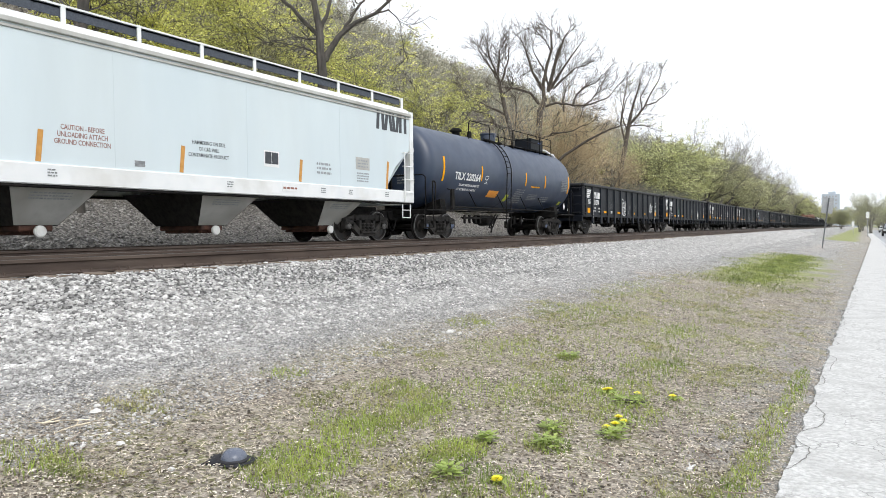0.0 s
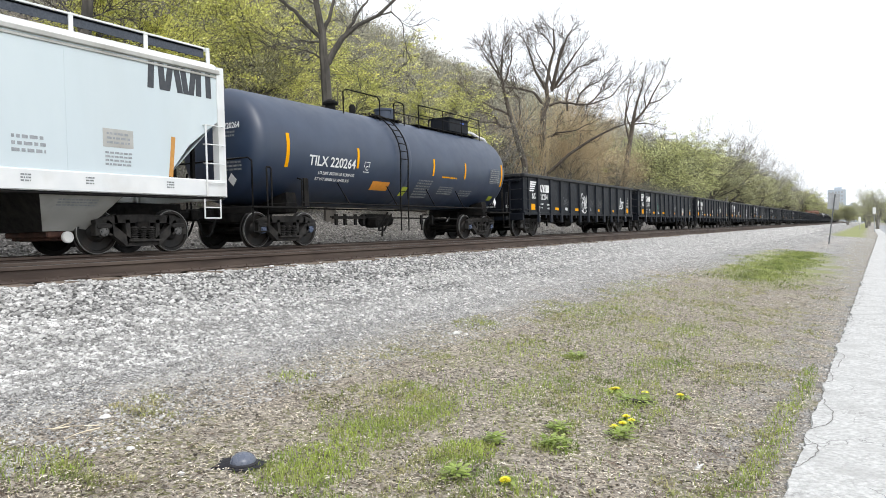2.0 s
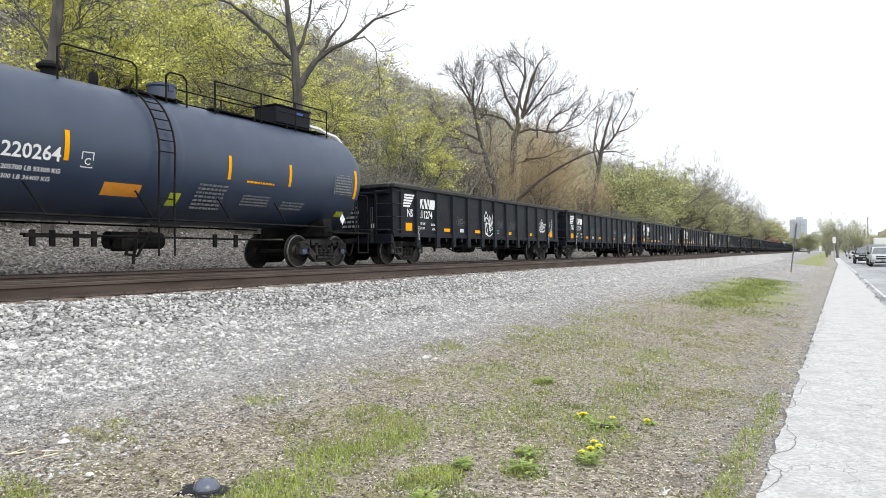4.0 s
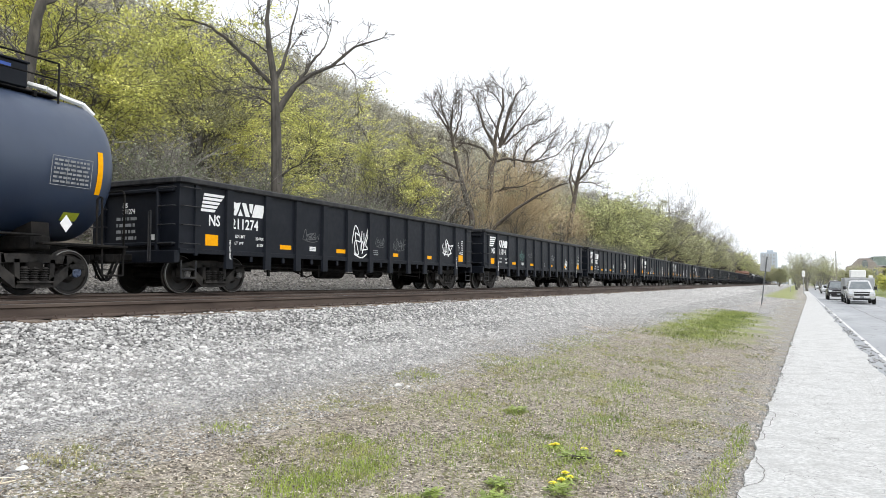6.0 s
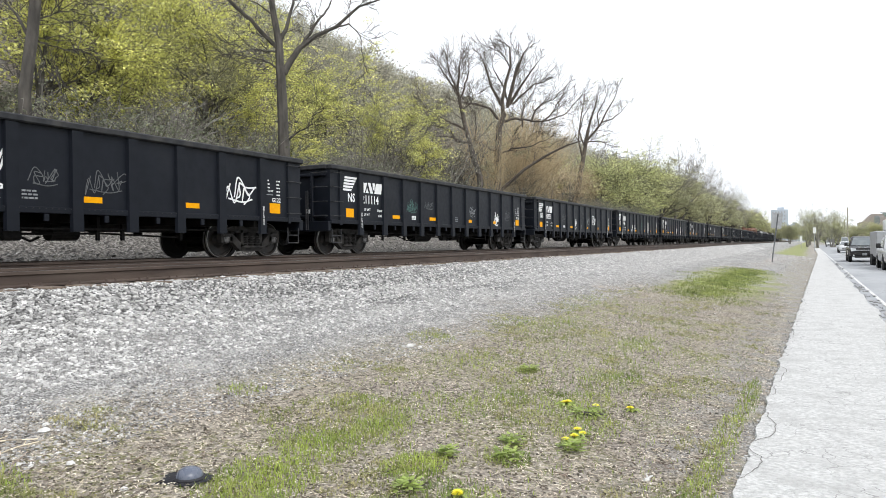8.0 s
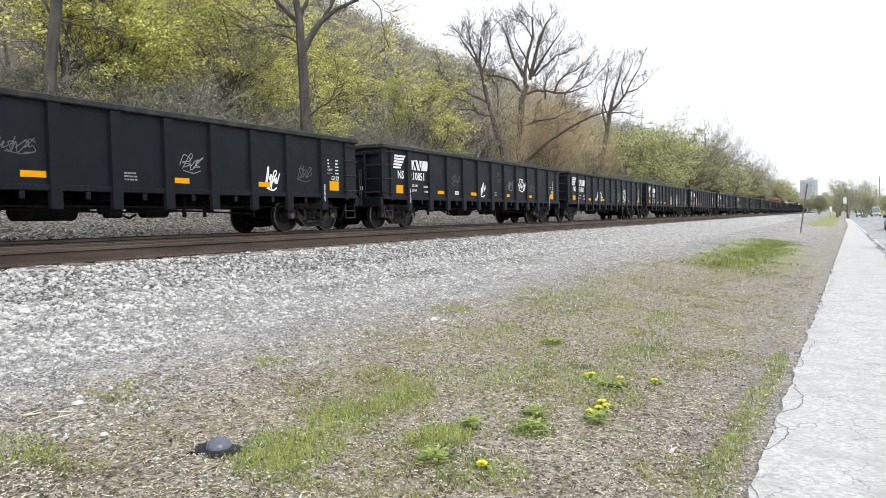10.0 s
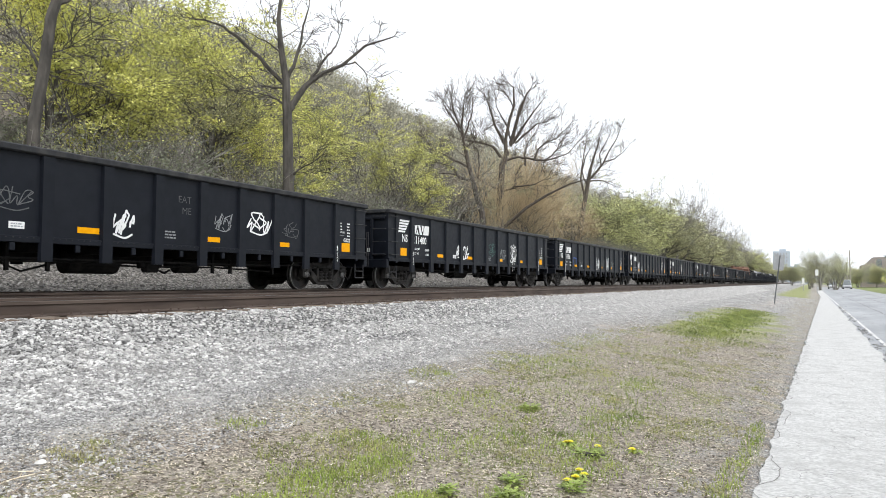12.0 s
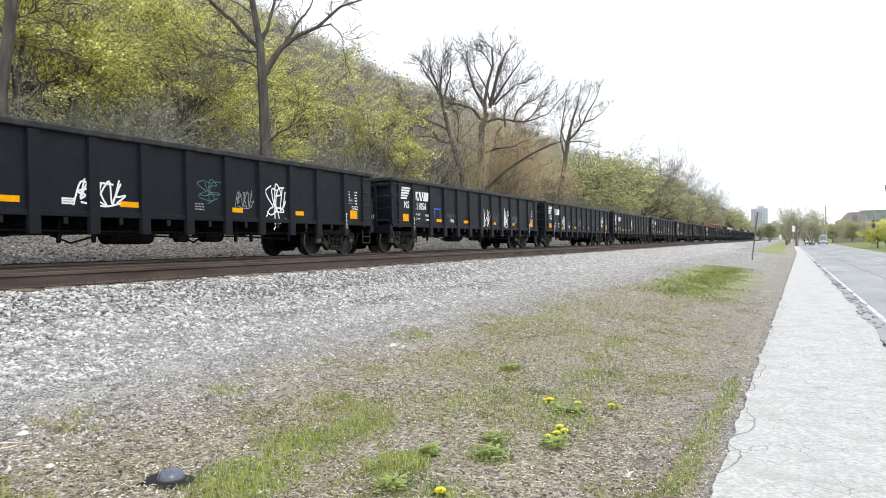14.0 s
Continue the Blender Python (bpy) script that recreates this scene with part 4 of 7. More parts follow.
    for text, y, z in (("LD LMT", -6.16, 1.43), ("LT WT", -6.19, 1.26)):
        lettering(text, 0.078, M_LETTER, car, (wx, y, z), name="stencil")
    for n in range(5):
        z = 2.02 - 0.093 * n
        if n == 3:
            lettering("CU FT", 0.058, M_LETTER, car, (wx, 6.93, z), name="stencil")
        elif n < 3:
            text_bars(1, 0.08, 0.07, M_LETTER, car, (wx, 6.86, z), 4 + n)
        else:
            text_bars(1, 0.32, 0.05, M_FAINT, car, (wx, 6.86, z), 4 + n)
        text_bars(1, 0.14, 0.075, M_LETTER, car, (wx, 7.24, z), 14 + n)
    text_bars(3, 0.3, 0.2, M_FAINT, car, (wx, 0.35, 1.28), 5)
    lettering("JACK LIFT HERE", 0.055, M_LETTER, car, (wx + 0.074, -6.58, 1.08), SIDE @ pose(0, 0, 0, 0, 0, 90), 0.9, "stencil")
    lettering("JACK LIFT HERE", 0.055, M_LETTER, car, (wx + 0.074, 6.58, 1.08), SIDE @ pose(0, 0, 0, 0, 0, 90), 0.9, "stencil")
    text_bars(4, 0.7, 0.62, M_FAINT, car, (-0.2, -L - 0.052, 1.55), 9, END)
    lettering("G122", 0.115, M_LETTER, car, (wx, 7.16, 1.505))
    return car


def number_gondola(car, number, seed):
    wx = 1.46 + 0.017
    lettering("NS", 0.27, M_LETTER, car, (wx, -7.06, 1.76), wide=0.85, name="reporting_mark")
    lettering("NS", 0.12, M_LETTER, car, (-0.25, -8.236, 2.1), END, 0.8, name="reporting_mark")
    if number:
        lettering(number, 0.27, M_LETTER, car, (wx, -5.98, 1.74), wide=0.9, name="car_number")
        lettering(number, 0.12, M_LETTER, car, (-0.12, -8.236, 1.95), END, 0.84, name="car_number")
    load, tare = ("224700", "61300") if number == "211274" else ("224200", "61800")
    lettering(load, 0.078, M_LETTER, car, (wx, -5.42, 1.41), name="stencil")
    lettering(tare, 0.078, M_LETTER, car, (wx, -5.39, 1.24), name="stencil")
    rng = random.Random(seed)
    bays = list(range(-4, 5))
    rng.shuffle(bays)
    tags = TAGS.get(number) or [((k + 0.5) * 1.285, rng.uniform(1.4, 1.8), rng.uniform(0.6, 0.85), rng.uniform(0.6, 0.9)) for k in bays[: rng.randint(1, 2)]]
    for n, (y, z, w, h) in enumerate(tags):
        scrawl(w, h, seed * 7 + n, M_LETTER, car, (wx, y, z), rng.randint(4, 5), 0.042)
    for k in bays[3:7]:
        y = (k + 0.5) * 1.285
        if all(abs(y - g[0]) > 0.8 for g in tags):
            scrawl(rng.uniform(0.5, 0.8), rng.uniform(0.3, 0.5), seed * 7 + k, rng.choice((M_GREYCHALK, M_GREYCHALK, M_FAINT, M_GREENCHALK)), car, (wx, y, rng.uniform(1.4, 1.75)), rng.randint(4, 6), 0.02)
    if number == "211056":
        part("painted_mark", Shape().box((0, 0.2, 0.001), (0.62, 0.05, 0.003)).box((-0.24, -0.02, 0.001), (0.05, 0.42, 0.003)).box((0.24, -0.02, 0.001), (0.05, 0.42, 0.003)), M_BLUEPAINT, car, "blue sprayed square mark", at=Matrix.Translation((wx, -4.5, 1.5)) @ SIDE)
    if number == "210851":
        for n, text in enumerate(("EAT", "ME")):
            lettering(text, 0.16, M_GREYCHALK, car, (wx, 0.75 + 0.06 * n, 2.1 - 0.26 * n), name="chalk_words", bold=-0.02)


# bay centre, height, width and height of each car's bold tags
TAGS = {"211274": [(-0.6, 1.55, 0.8, 0.95), (5.78, 1.7, 0.9, 0.6)], "211114": [(4.5, 1.35, 0.4, 0.5)], "210851": [(3.2, 1.75, 0.7, 0.6), (-0.9, 1.45, 0.5, 0.62)], "211400": [(3.2, 1.42, 0.8, 1.0), (-2.4, 1.45, 1.0, 0.55)], "211056": [(0.64, 1.4, 0.85, 0.9), (3.2, 1.45, 0.5, 0.8)]}


def tank_car():
    car = holder("tank_car", pose(TRAIN_X, 27.55, RAIL_Z), "dark blue-black cylindrical tank car with yellow reflectors", "train car")
    R, zc, front, back, DISH, BOW = 1.5, 2.62, 6.4, 6.54, 0.56, 0.66
    cap = [(DISH * math.cos(math.pi / 2 * i / 14) ** BOW, max(0.02, R * math.sin(math.pi / 2 * i / 14) ** BOW)) for i in range(15)]
    prof = [(-front - t, r) for t, r in cap] + [(back + t, r) for t, r in cap[::-1]]
    part("tank", Shape().turned(prof, 64, (0, 0, zc)), M_TANK, car, "smooth dark blue-black tank shell", True)
    part("weld_band", Shape().turned([(-0.33, R - 0.01), (-0.3, R + 0.006), (-0.1, R + 0.006), (-0.07, R - 0.01)], 64, (0, 0, zc)), M_TANK, car, "", True)
    for sy in (-1, 1):
        sill = Shape().box((0, sy * 6.2, 0.84), (0.4, 2.2, 0.4), 0.03)
        sill.box((0, sy * 5.45, 1.02), (2.5, 0.4, 0.3), 0.04)
        sill.prism([(-1.25, 0.95), (-1.18, 1.42), (-0.7, 1.3), (0.7, 1.3), (1.18, 1.42), (1.25, 0.95)], "y", sy * 5.45 - 0.18, sy * 5.45 + 0.18)
        part("bolster_saddle", sill, M_UNDER, car)
        deck = Shape().box((0, sy * 6.95, 1.0), (3.0, 0.42, 0.05), 0.01).box((0, sy * 7.14, 0.94), (3.0, 0.06, 0.16), 0.01)
        deck.box((1.47, sy * 6.2, 1.0), (0.22, 1.9, 0.05), 0.01).box((-1.47, sy * 6.2, 1.0), (0.22, 1.9, 0.05), 0.01)
        part("end_platform", deck, M_UNDER, car)
        for sx in (-1, 1):
            rails = Shape()
            rails.pipe([(sx * 1.5, sy * 6.45, 1.0), (sx * 1.5, sy * 6.45, 1.95), (sx * 1.5, sy * 6.5, 2.0), (sx * 1.47, sy * 6.58, 2.0), (sx * 1.5, sy * 6.6, 0.4), (sx * 1.5, sy * 7.1, 0.4), (sx * 1.5, sy * 7.1, 1.95)], 0.022)
            part("handrail", rails, M_UNDER, car)
        rails = Shape()
        rails.pipe([(-1.45, sy * 7.12, 1.0), (-1.45, sy * 7.12, 1.9), (-1.4, sy * 7.12, 2.2), (1.4, sy * 7.12, 2.2), (1.5, sy * 7.1, 2.12), (1.5, sy * 7.1, 1.0)], 0.022)
        part("handrail", rails, M_UNDER, car)
        part("coupler", COUPLER, None, car, at=pose(0, sy * 7.15, 0, 0, 0, 0 if sy > 0 else 180))
        truck(car, sy * 5.45, True)
    run = Shape()
    for sx in (-1, 1):
        run.pipe([(sx * 1.45, -5.3, 1.15), (sx * 1.45, 5.3, 1.15)], 0.025)
        run.pipe([(sx * 1.45, -5.3, 1.0), (sx * 1.45, -5.3, 1.75), (sx * 1.3, -5.3, 1.8)], 0.02)
        for y in (-3.3, -0.9, 1.4, 3.4):
            run.pipe([(sx * 1.45, y, 1.15), (sx * 1.3, y - 0.35, 1.75)], 0.018)
    run.box((1.45, -5.15, 1.42), (0.06, 0.18, 0.75), 0.01)
    part("side_rail", run, M_UNDER, car)
    # ladder bent over the shell
    arc = [(1.56, 0.35)] + [(1.56, z) for z in (1.0, 1.6)] + [((R + 0.1) * math.cos(a), zc + (R + 0.1) * math.sin(a)) for a in [math.radians(d) for d in range(0, 75, 9)]]
    lad = part("ladder", Shape().box((1.5, -0.65, 1.0), (0.3, 0.6, 0.05), 0.01), M_UNDER, car, "black ladder curving over the tank")
    for y in (-0.86, -0.44):
        part("ladder_rail", Shape().pipe([(x, y, z) for x, z in arc], 0.022), M_UNDER, lad)
    for x, z in arc[1:]:
        part("rung", Shape().pipe([(x, -0.86, z), (x, -0.44, z)], 0.016), M_UNDER, lad)
    top = zc + R
    for x, y, long in ((0.5, 3.8, 4.6), (-0.5, 3.8, 4.6), (0.5, -0.2, 1.6)):
        part("top_walkway", Shape().box((x, y, top - 0.06), (0.36, long, 0.03), 0.01), M_UNDER, car)
    for y in (-0.9, 0.4, 1.7, 3.0, 4.3, 5.6):
        part("walkway_bearer", Shape().box((0, y, top - 0.09), (1.4, 0.06, 0.12)), M_UNDER, car)
    for a, b in ((-2.6, -0.75), (0.05, 0.65)):
        guard = Shape()
        guard.pipe([(0.75, a, top - 0.25), (0.75, a, top + 0.44), (0.75, a + 0.12, top + 0.54), (0.75, b - 0.12, top + 0.54), (0.75, b, top + 0.44), (0.75, b, top - 0.25)], 0.022)
        part("guard_rail", guard, M_UNDER, car)
    for x in (0.75, -0.75):
        guard = Shape()
        guard.pipe([(x, 1.55, top - 0.25), (x, 1.55, top + 0.62), (x, 6.05, top + 0.62), (x, 6.05, top - 0.25)], 0.022)
        guard.pipe([(x, 1.55, top + 0.28), (x, 6.05, top + 0.28)], 0.018)
        guard.pipe([(x, 3.2, top - 0.2), (x, 3.2, top + 0.62)], 0.02).pipe([(x, 4.6, top - 0.2), (x, 4.6, top + 0.62)], 0.02)
        part("guard_rail", guard, M_UNDER, car)
    part("manway_dome", Shape().turned([(top - 0.1, 0.33), (top + 0.32, 0.33), (top + 0.35, 0.36), (top + 0.4, 0.36), (top + 0.42, 0.3)], 24, (0, 0.55, 0), "z").box((0.3, 0.55, top + 0.3), (0.1, 0.16, 0.16)), M_TANK, car, "", True)
    part("valve_housing", Shape().box((0.1, 4.8, top + 0.26), (0.85, 1.5, 0.5), 0.03).box((0.1, 4.8, top + 0.53), (0.9, 1.55, 0.04), 0.01), M_BLACK, car, "rectangular blue-black valve housing")
    part("vent_valve", Shape().turned([(top, 0.16), (top + 0.16, 0.16), (top + 0.18, 0.24), (top + 0.24, 0.24), (top + 0.32, 0.14)], 16, (0, -2.3, 0), "z"), M_UNDER, car, "", True)
    part("vent_valve", Shape().turned([(top, 0.1), (top + 0.24, 0.1), (top + 0.3, 0.06)], 12, (0.1, -1.35, 0), "z"), M_UNDER, car, "", True)
    plate("label_plate", 0.28, 0.09, M_BLUELABEL, car, (0.535, 5.05, top + 0.38), label="small blue label")
    part("rag", Shape().pipe([(0.2, 5.75, top + 0.2), (0.45, 6.0, top + 0.12), (0.5, 6.3, top + 0.02), (0.6, 6.7, top - 0.06), (0.62, 6.95, top - 0.25)], 0.06), M_LETTER, car, "bundled white wrapping", True)
    under = Shape().rod((0.3, -1.2, 0.72), (0.3, 0.2, 0.72), 0.2, n=12).box((0.85, -2.6, 0.78), (0.1, 1.5, 0.08)).pipe([(0.8, -3.4, 0.8), (0.8, 4.0, 0.76)], 0.025)
    for y in (-3.2, -2.8, -2.3, -1.9, 1.4, 2.1):
        under.box((0.85, y, 0.72), (0.06, 0.1, 0.32))
    under.pipe([(1.1, -0.95, 0.95), (0.9, -1.2, 0.4), (0.9, -0.9, 0.36), (1.0, -0.6, 0.9)], 0.03)
    under.pipe([(0.9, -0.95, 0.6), (0.9, -1.0, 0.18)], 0.035).box((0.6, -1.0, 0.62), (0.5, 0.4, 0.3), 0.05)
    part("outlet_gear", under, M_UNDER, car, "grimy bottom outlet and brake rods")

    # marks follow the round of the shell
    def curved(name, y0, y1, z0, z1, mat, label=""):
        s = Shape()
        n = 8
        pts = []
        for i in range(n + 1):
            z = z0 + (z1 - z0) * i / n
            x = math.sqrt(max(0, (R + 0.008) ** 2 - (z - zc) ** 2))
            pts += [(x, y0, z), (x, y1, z)]
        s.add(pts, [(2 * i, 2 * i + 1, 2 * i + 3, 2 * i + 2) for i in range(n)])
        part(name, s, mat, car, label)

    for y in (-5.82, 6.5):
        curved("reflector", y - 0.06, y + 0.06, 2.05, 2.92, M_YELLOW, "yellow reflector strip")
    for y in (-2.9, 1.3, 3.5):
        curved("reflector", y - 0.05, y + 0.05, 2.2, 2.78, M_YELLOW, "yellow reflector strip")
    curved("placard", -1.98, -1.08, 1.62, 1.88, M_PLACARD, "orange notice panel")

    def shell_basis(z):
        a = math.asin((z - zc) / R)
        return (math.cos(a) * (R + 0.006), z), SIDE @ pose(0, 0, 0, -math.degrees(a), 0, 0)

    for text, h, y, z, wd in (("TILX 220264", 0.28, -4.0, 2.28, 0.97), ("LD LMT 205700 LB 93300 KG", 0.092, -3.75, 1.98, 1.0), ("LT WT 80300 LB 36400 KG", 0.092, -3.85, 1.82, 1.0)):
        (x, z), b = shell_basis(z)
        lettering(text, h, M_LETTER, car, (x + 0.004, y, z), b, wd, "car_number" if h > 0.2 else "stencil")
    for y, z, w, h, n in ((0.85, 1.75, 0.9, 0.75, 7), (2.4, 1.75, 1.0, 0.35, 4), (3.85, 1.7, 0.9, 0.3, 3)):
        (x, z), b = shell_basis(z)
        text_bars(n, w, h, M_FAINT, car, (x + 0.03, y, z), int(y * 10), b)
    (x, z), b = shell_basis(2.2)
    text_bars(1, 1.0, 0.1, M_YELLOW, car, (x + 0.006, 2.4, z), 12, b)
    (x3, z3), b3 = shell_basis(2.42)
    text_bars(6, 0.76, 0.5, M_FAINT, car, (x3 + 0.032, 5.85, z3), 13, b3)
    s2 = Shape()
    for c, d in (((0, 0.28), (0.86, 0.012)), ((0, -0.28), (0.86, 0.012)), ((0.43, 0), (0.012, 0.56)), ((-0.43, 0), (0.012, 0.56)), ((-0.1, 0), (0.01, 0.5))):
        s2.box((*c, 0.001), (*d, 0.003))
    part("table_frame", s2, M_FAINT, car, at=Matrix.Translation((x3 + 0.036, 5.85, z3)) @ b3)
    curved("notice_plate", 5.95, 6.3, 1.5, 1.66, M_STICKER, "yellow-green notice sticker")
    lettering("C", 0.14, M_LETTER, car, (x + 0.006, -2.45, 2.22), b)
    s = Shape()
    for c, d in (((0, 0.15), (0.24, 0.02)), ((0, -0.15), (0.24, 0.02)), ((0.12, 0), (0.02, 0.32)), ((-0.12, 0), (0.02, 0.32))):
        s.box((*c, 0.001), (*d, 0.003))
    part("stencil_frame", s, M_LETTER, car, at=Matrix.Translation((x + 0.006, -2.45, 2.26)) @ b)

    def head(x, z, out=0.012):
        """A place on the leading head, and the slope of the head there."""
        q = math.hypot(x, z - zc)
        n = 2 / BOW
        k = (1 - (q / R) ** n) ** (1 / n)
        g = (q / R) ** (n - 1) / R / max(q, 0.01)
        nrm = Vector((x * g, -(k ** (n - 1)) / DISH, (z - zc) * g)).normalized()
        right = Vector((0, 0, 1)).cross(nrm).normalized()
        up = nrm.cross(right)
        m = Matrix((right, up, nrm)).transposed().to_4x4()
        return Vector((x, -(front + DISH * k), z)) + nrm * out, m

    p, m = head(0.5, 3.05)
    lettering("TILX 220264", 0.15, M_LETTER, car, p + Vector((0, -0.02, 0)), m, 0.85, "car_number")
    p, m = head(0.5, 2.85)
    text_bars(2, 0.6, 0.18, M_FAINT, car, p + Vector((0, -0.015, 0)), 21, m)
    p, m = head(0.62, 2.1)
    text_bars(4, 0.7, 0.36, M_FAINT, car, p + Vector((0, -0.02, 0)), 22, m)
    p, m = head(0.62, 1.72)
    part("diamond_placard", flat([(0, 0.17), (0.13, 0), (0, -0.17), (-0.13, 0)]), M_LETTER, car, "worn diamond placard", at=Matrix.Translation(p + Vector((0, -0.02, 0))) @ m)
    part("diamond_placard", flat([(0, 0.17), (0.13, 0), (0, -0.17), (-0.13, 0)]), M_LETTER, car, "white diamond placard", at=Matrix.Translation((1.53, 5.75, 1.4)) @ SIDE)
    curved("notice_plate", -0.28, 0.02, 1.5, 1.78, M_STICKER, "yellow-green notice sticker")
    return car


def hopper_car():
    car = holder("covered_hopper_car", pose(TRAIN_X, 9.82, RAIL_Z), "white covered hopper car with grey lettering", "train car")
    W, L, sill_lo, sill_hi, eave = 1.55, 9.75, 1.2, 1.58, 4.02
    # side sheets, cut back above the end slopes
    cut = [(-L + 0.2, eave), (L - 0.2, eave), (L - 0.2, 2.9), (L - 1.0, 2.3), (L - 1.55, 1.62), (L - 1.55, sill_hi), (-L + 1.55, sill_hi), (-L + 1.55, 1.62), (-L + 1.0, 2.3), (-L + 0.2, 2.9)]
    body = Shape()
    for sx in (-1, 1):
        body.prism(cut, "x", sx * W - 0.02, sx * W + 0.02)
    for sy in (-1, 1):
        body.add([(-W, sy * (L - 0.2), 2.9), (W, sy * (L - 0.2), 2.9), (W, sy * (L - 1.6), 1.55), (-W, sy * (L - 1.6), 1.55)], [(0, 1, 2, 3)])
        body.add([(-W, sy * (L - 0.2), 2.9), (W, sy * (L - 0.2), 2.9), (W, sy * (L - 0.2), eave), (-W, sy * (L - 0.2), eave)], [(0, 1, 2, 3)])
    part("body", body, M_WHITE, car, "smooth white side sheets")
    roof = Shape()
    arc = [(-W - 0.02, eave - 0.02)] + [(-W * math.cos(a), eave + 0.06 + 0.36 * math.sin(a)) for a in [math.pi * i / 14 for i in range(15)]] + [(W + 0.02, eave - 0.02)]
    roof.prism(arc, "y", -L + 0.1, L - 0.1)
    part("roof", roof, M_WHITE_SILL, car, "rounded white roof", True)
    gut = Shape()
    for sx in (-1, 1):
        gut.box((sx * (W + 0.045), 0, eave + 0.0), (0.07, 2 * L - 0.25, 0.10), 0.02)
        gut.box((sx * (W + 0.03), 0, eave - 0.11), (0.03, 2 * L - 0.3, 0.05), 0.01)
    part("eave_gutter", gut, M_BAY, car, "grey-shadowed eave strip")
    deck = Shape()
    for sx in (-1, 1):
        deck.box((sx * 1.0, 0, eave + 0.54), (0.5, 2 * L - 0.5, 0.03))
        for k in range(-48, 49):
            deck.box((sx * 1.0, k * 0.196, eave + 0.52), (0.5, 0.012, 0.05))
        deck.box((sx * 1.24, 0, eave + 0.47), (0.02, 2 * L - 0.5, 0.20))
    part("running_board", deck, M_DECK, car, "dark open-mesh roof walkway")
    up = Shape().box((0, 0, 0.24), (0.05, 0.09, 0.5), 0.01).box((-0.12, 0, 0.46), (0.3, 0.06, 0.05)).mesh("walkway_bracket", M_WHITE_SILL)
    y = -L + 1.42
    while y < L:
        for sx in (-1, 1):
            part("walkway_bracket", up, None, car, at=pose(sx * 1.27, y, eave + 0.12, 0, 0, 0 if sx > 0 else 180))
        y += 1.63
    lip = Shape()
    for sx in (-1, 1):
        lip.box((sx * 1.275, 0, eave + 0.585), (0.03, 2 * L - 0.5, 0.035))
    part("walkway_edge", lip, M_WHITE_SILL, car)
    sill = Shape()
    for sx in (-1, 1):
        sill.box((sx * (W + 0.02), 0, (sill_lo + sill_hi) / 2), (0.09, 2 * L - 0.06, sill_hi - sill_lo), 0.025)
    for sy in (-1, 1):
        sill.box((0, sy * (L - 0.06), 1.35), (2 * W - 0.06, 0.10, 0.42), 0.02)
    part("side_sill", sill, M_WHITE_SILL, car, "deep white side sill")
    white_rung = rung(0.5).mesh("rung", M_WHITE_SILL)
    for y in (-8.0, -4.5, -1.0, 2.5, 6.0):
        part("panel_seam", Shape().box((W + 0.0205, y, (sill_hi + eave) / 2 - 0.08), (0.006, 0.010, eave - sill_hi - 0.2)), M_WHITE, car)
    under = Shape().box((0, L - 1.4, 0.9), (0.4, 2.5, 0.4), 0.03).box((0, -L + 1.4, 0.9), (0.4, 2.5, 0.4), 0.03)
    # near-black strips below the side sills, added as the shadow line there
    for sx in (-1, 1):
        under.box((sx * (W - 0.04), 0, sill_lo - 0.03), (0.16, 2 * L - 0.1, 0.05), 0.01)
    part("centre_sill", under, M_UNDER, car)
    for sy in (-1, 1):
        for sx in (-1, 1):
            part("corner_post", Shape().prism([(W - 0.14, sy * (L - 0.2)), (W + 0.05, sy * (L - 0.2)), (W + 0.05, sy * (L + 0.0)), (W - 0.14, sy * (L + 0.0))] if sx > 0 else [(-W - 0.05, sy * (L - 0.2)), (-W + 0.14, sy * (L - 0.2)), (-W + 0.14, sy * L), (-W - 0.05, sy * L)], "z", sill_lo, eave + 0.12), M_WHITE_SILL, car)
            lad = part("ladder", Shape().pipe([(0.09, -0.25, -0.1), (0.09, -0.25, 1.5)], 0.022), M_WHITE_SILL, car, "white side ladder", at=pose(sx * (W + 0.02), sy * (L - 0.36), 1.3, 0, 0, 0 if sx > 0 else 180))
            for k in range(4):
                part("rung", white_rung, None, lad, at=pose(0, 0, (k + 0.5) * 0.425))
            part("stirrup", stirrup(0.45, 0.48), M_WHITE_SILL, car, at=pose(sx * (W + 0.02), sy * (L - 0.4), sill_lo))
        fr = Shape()
        for x in (-1.0, -0.35, 0.35, 1.0):
            fr.box((x, sy * (L - 0.45), 2.0), (0.08, 0.08, 1.0))
        fr.box((0, sy * (L - 0.9), 1.5), (1.0, 0.5, 0.4), 0.05)
        part("end_brace", fr, M_UNDER, car)
        part("coupler", COUPLER, None, car, at=pose(0, sy * L, 0, 0, 0, 0 if sy > 0 else 180))
        truck(car, sy * 7.9)
    for yb in (-6.38, -2.13, 2.1, 6.36):
        for k in (-1, 1):
            b = Shape()
            b.add([(k * 1.46, yb - 0.85, 1.25), (k * 1.46, yb + 0.95, 1.25), (k * 0.76, yb + 0.42, 0.48), (k * 0.76, yb - 0.42, 0.48)], [(0, 1, 2, 3)])
            bay = part("hopper_bay", b, M_BAY, car, "tapered grey-white discharge bay")
        # the sheets' near-black stands for grime and for the shade under the car
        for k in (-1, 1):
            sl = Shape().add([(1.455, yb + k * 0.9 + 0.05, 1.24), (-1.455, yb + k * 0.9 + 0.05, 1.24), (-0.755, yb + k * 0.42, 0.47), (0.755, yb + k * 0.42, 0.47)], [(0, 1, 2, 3)])
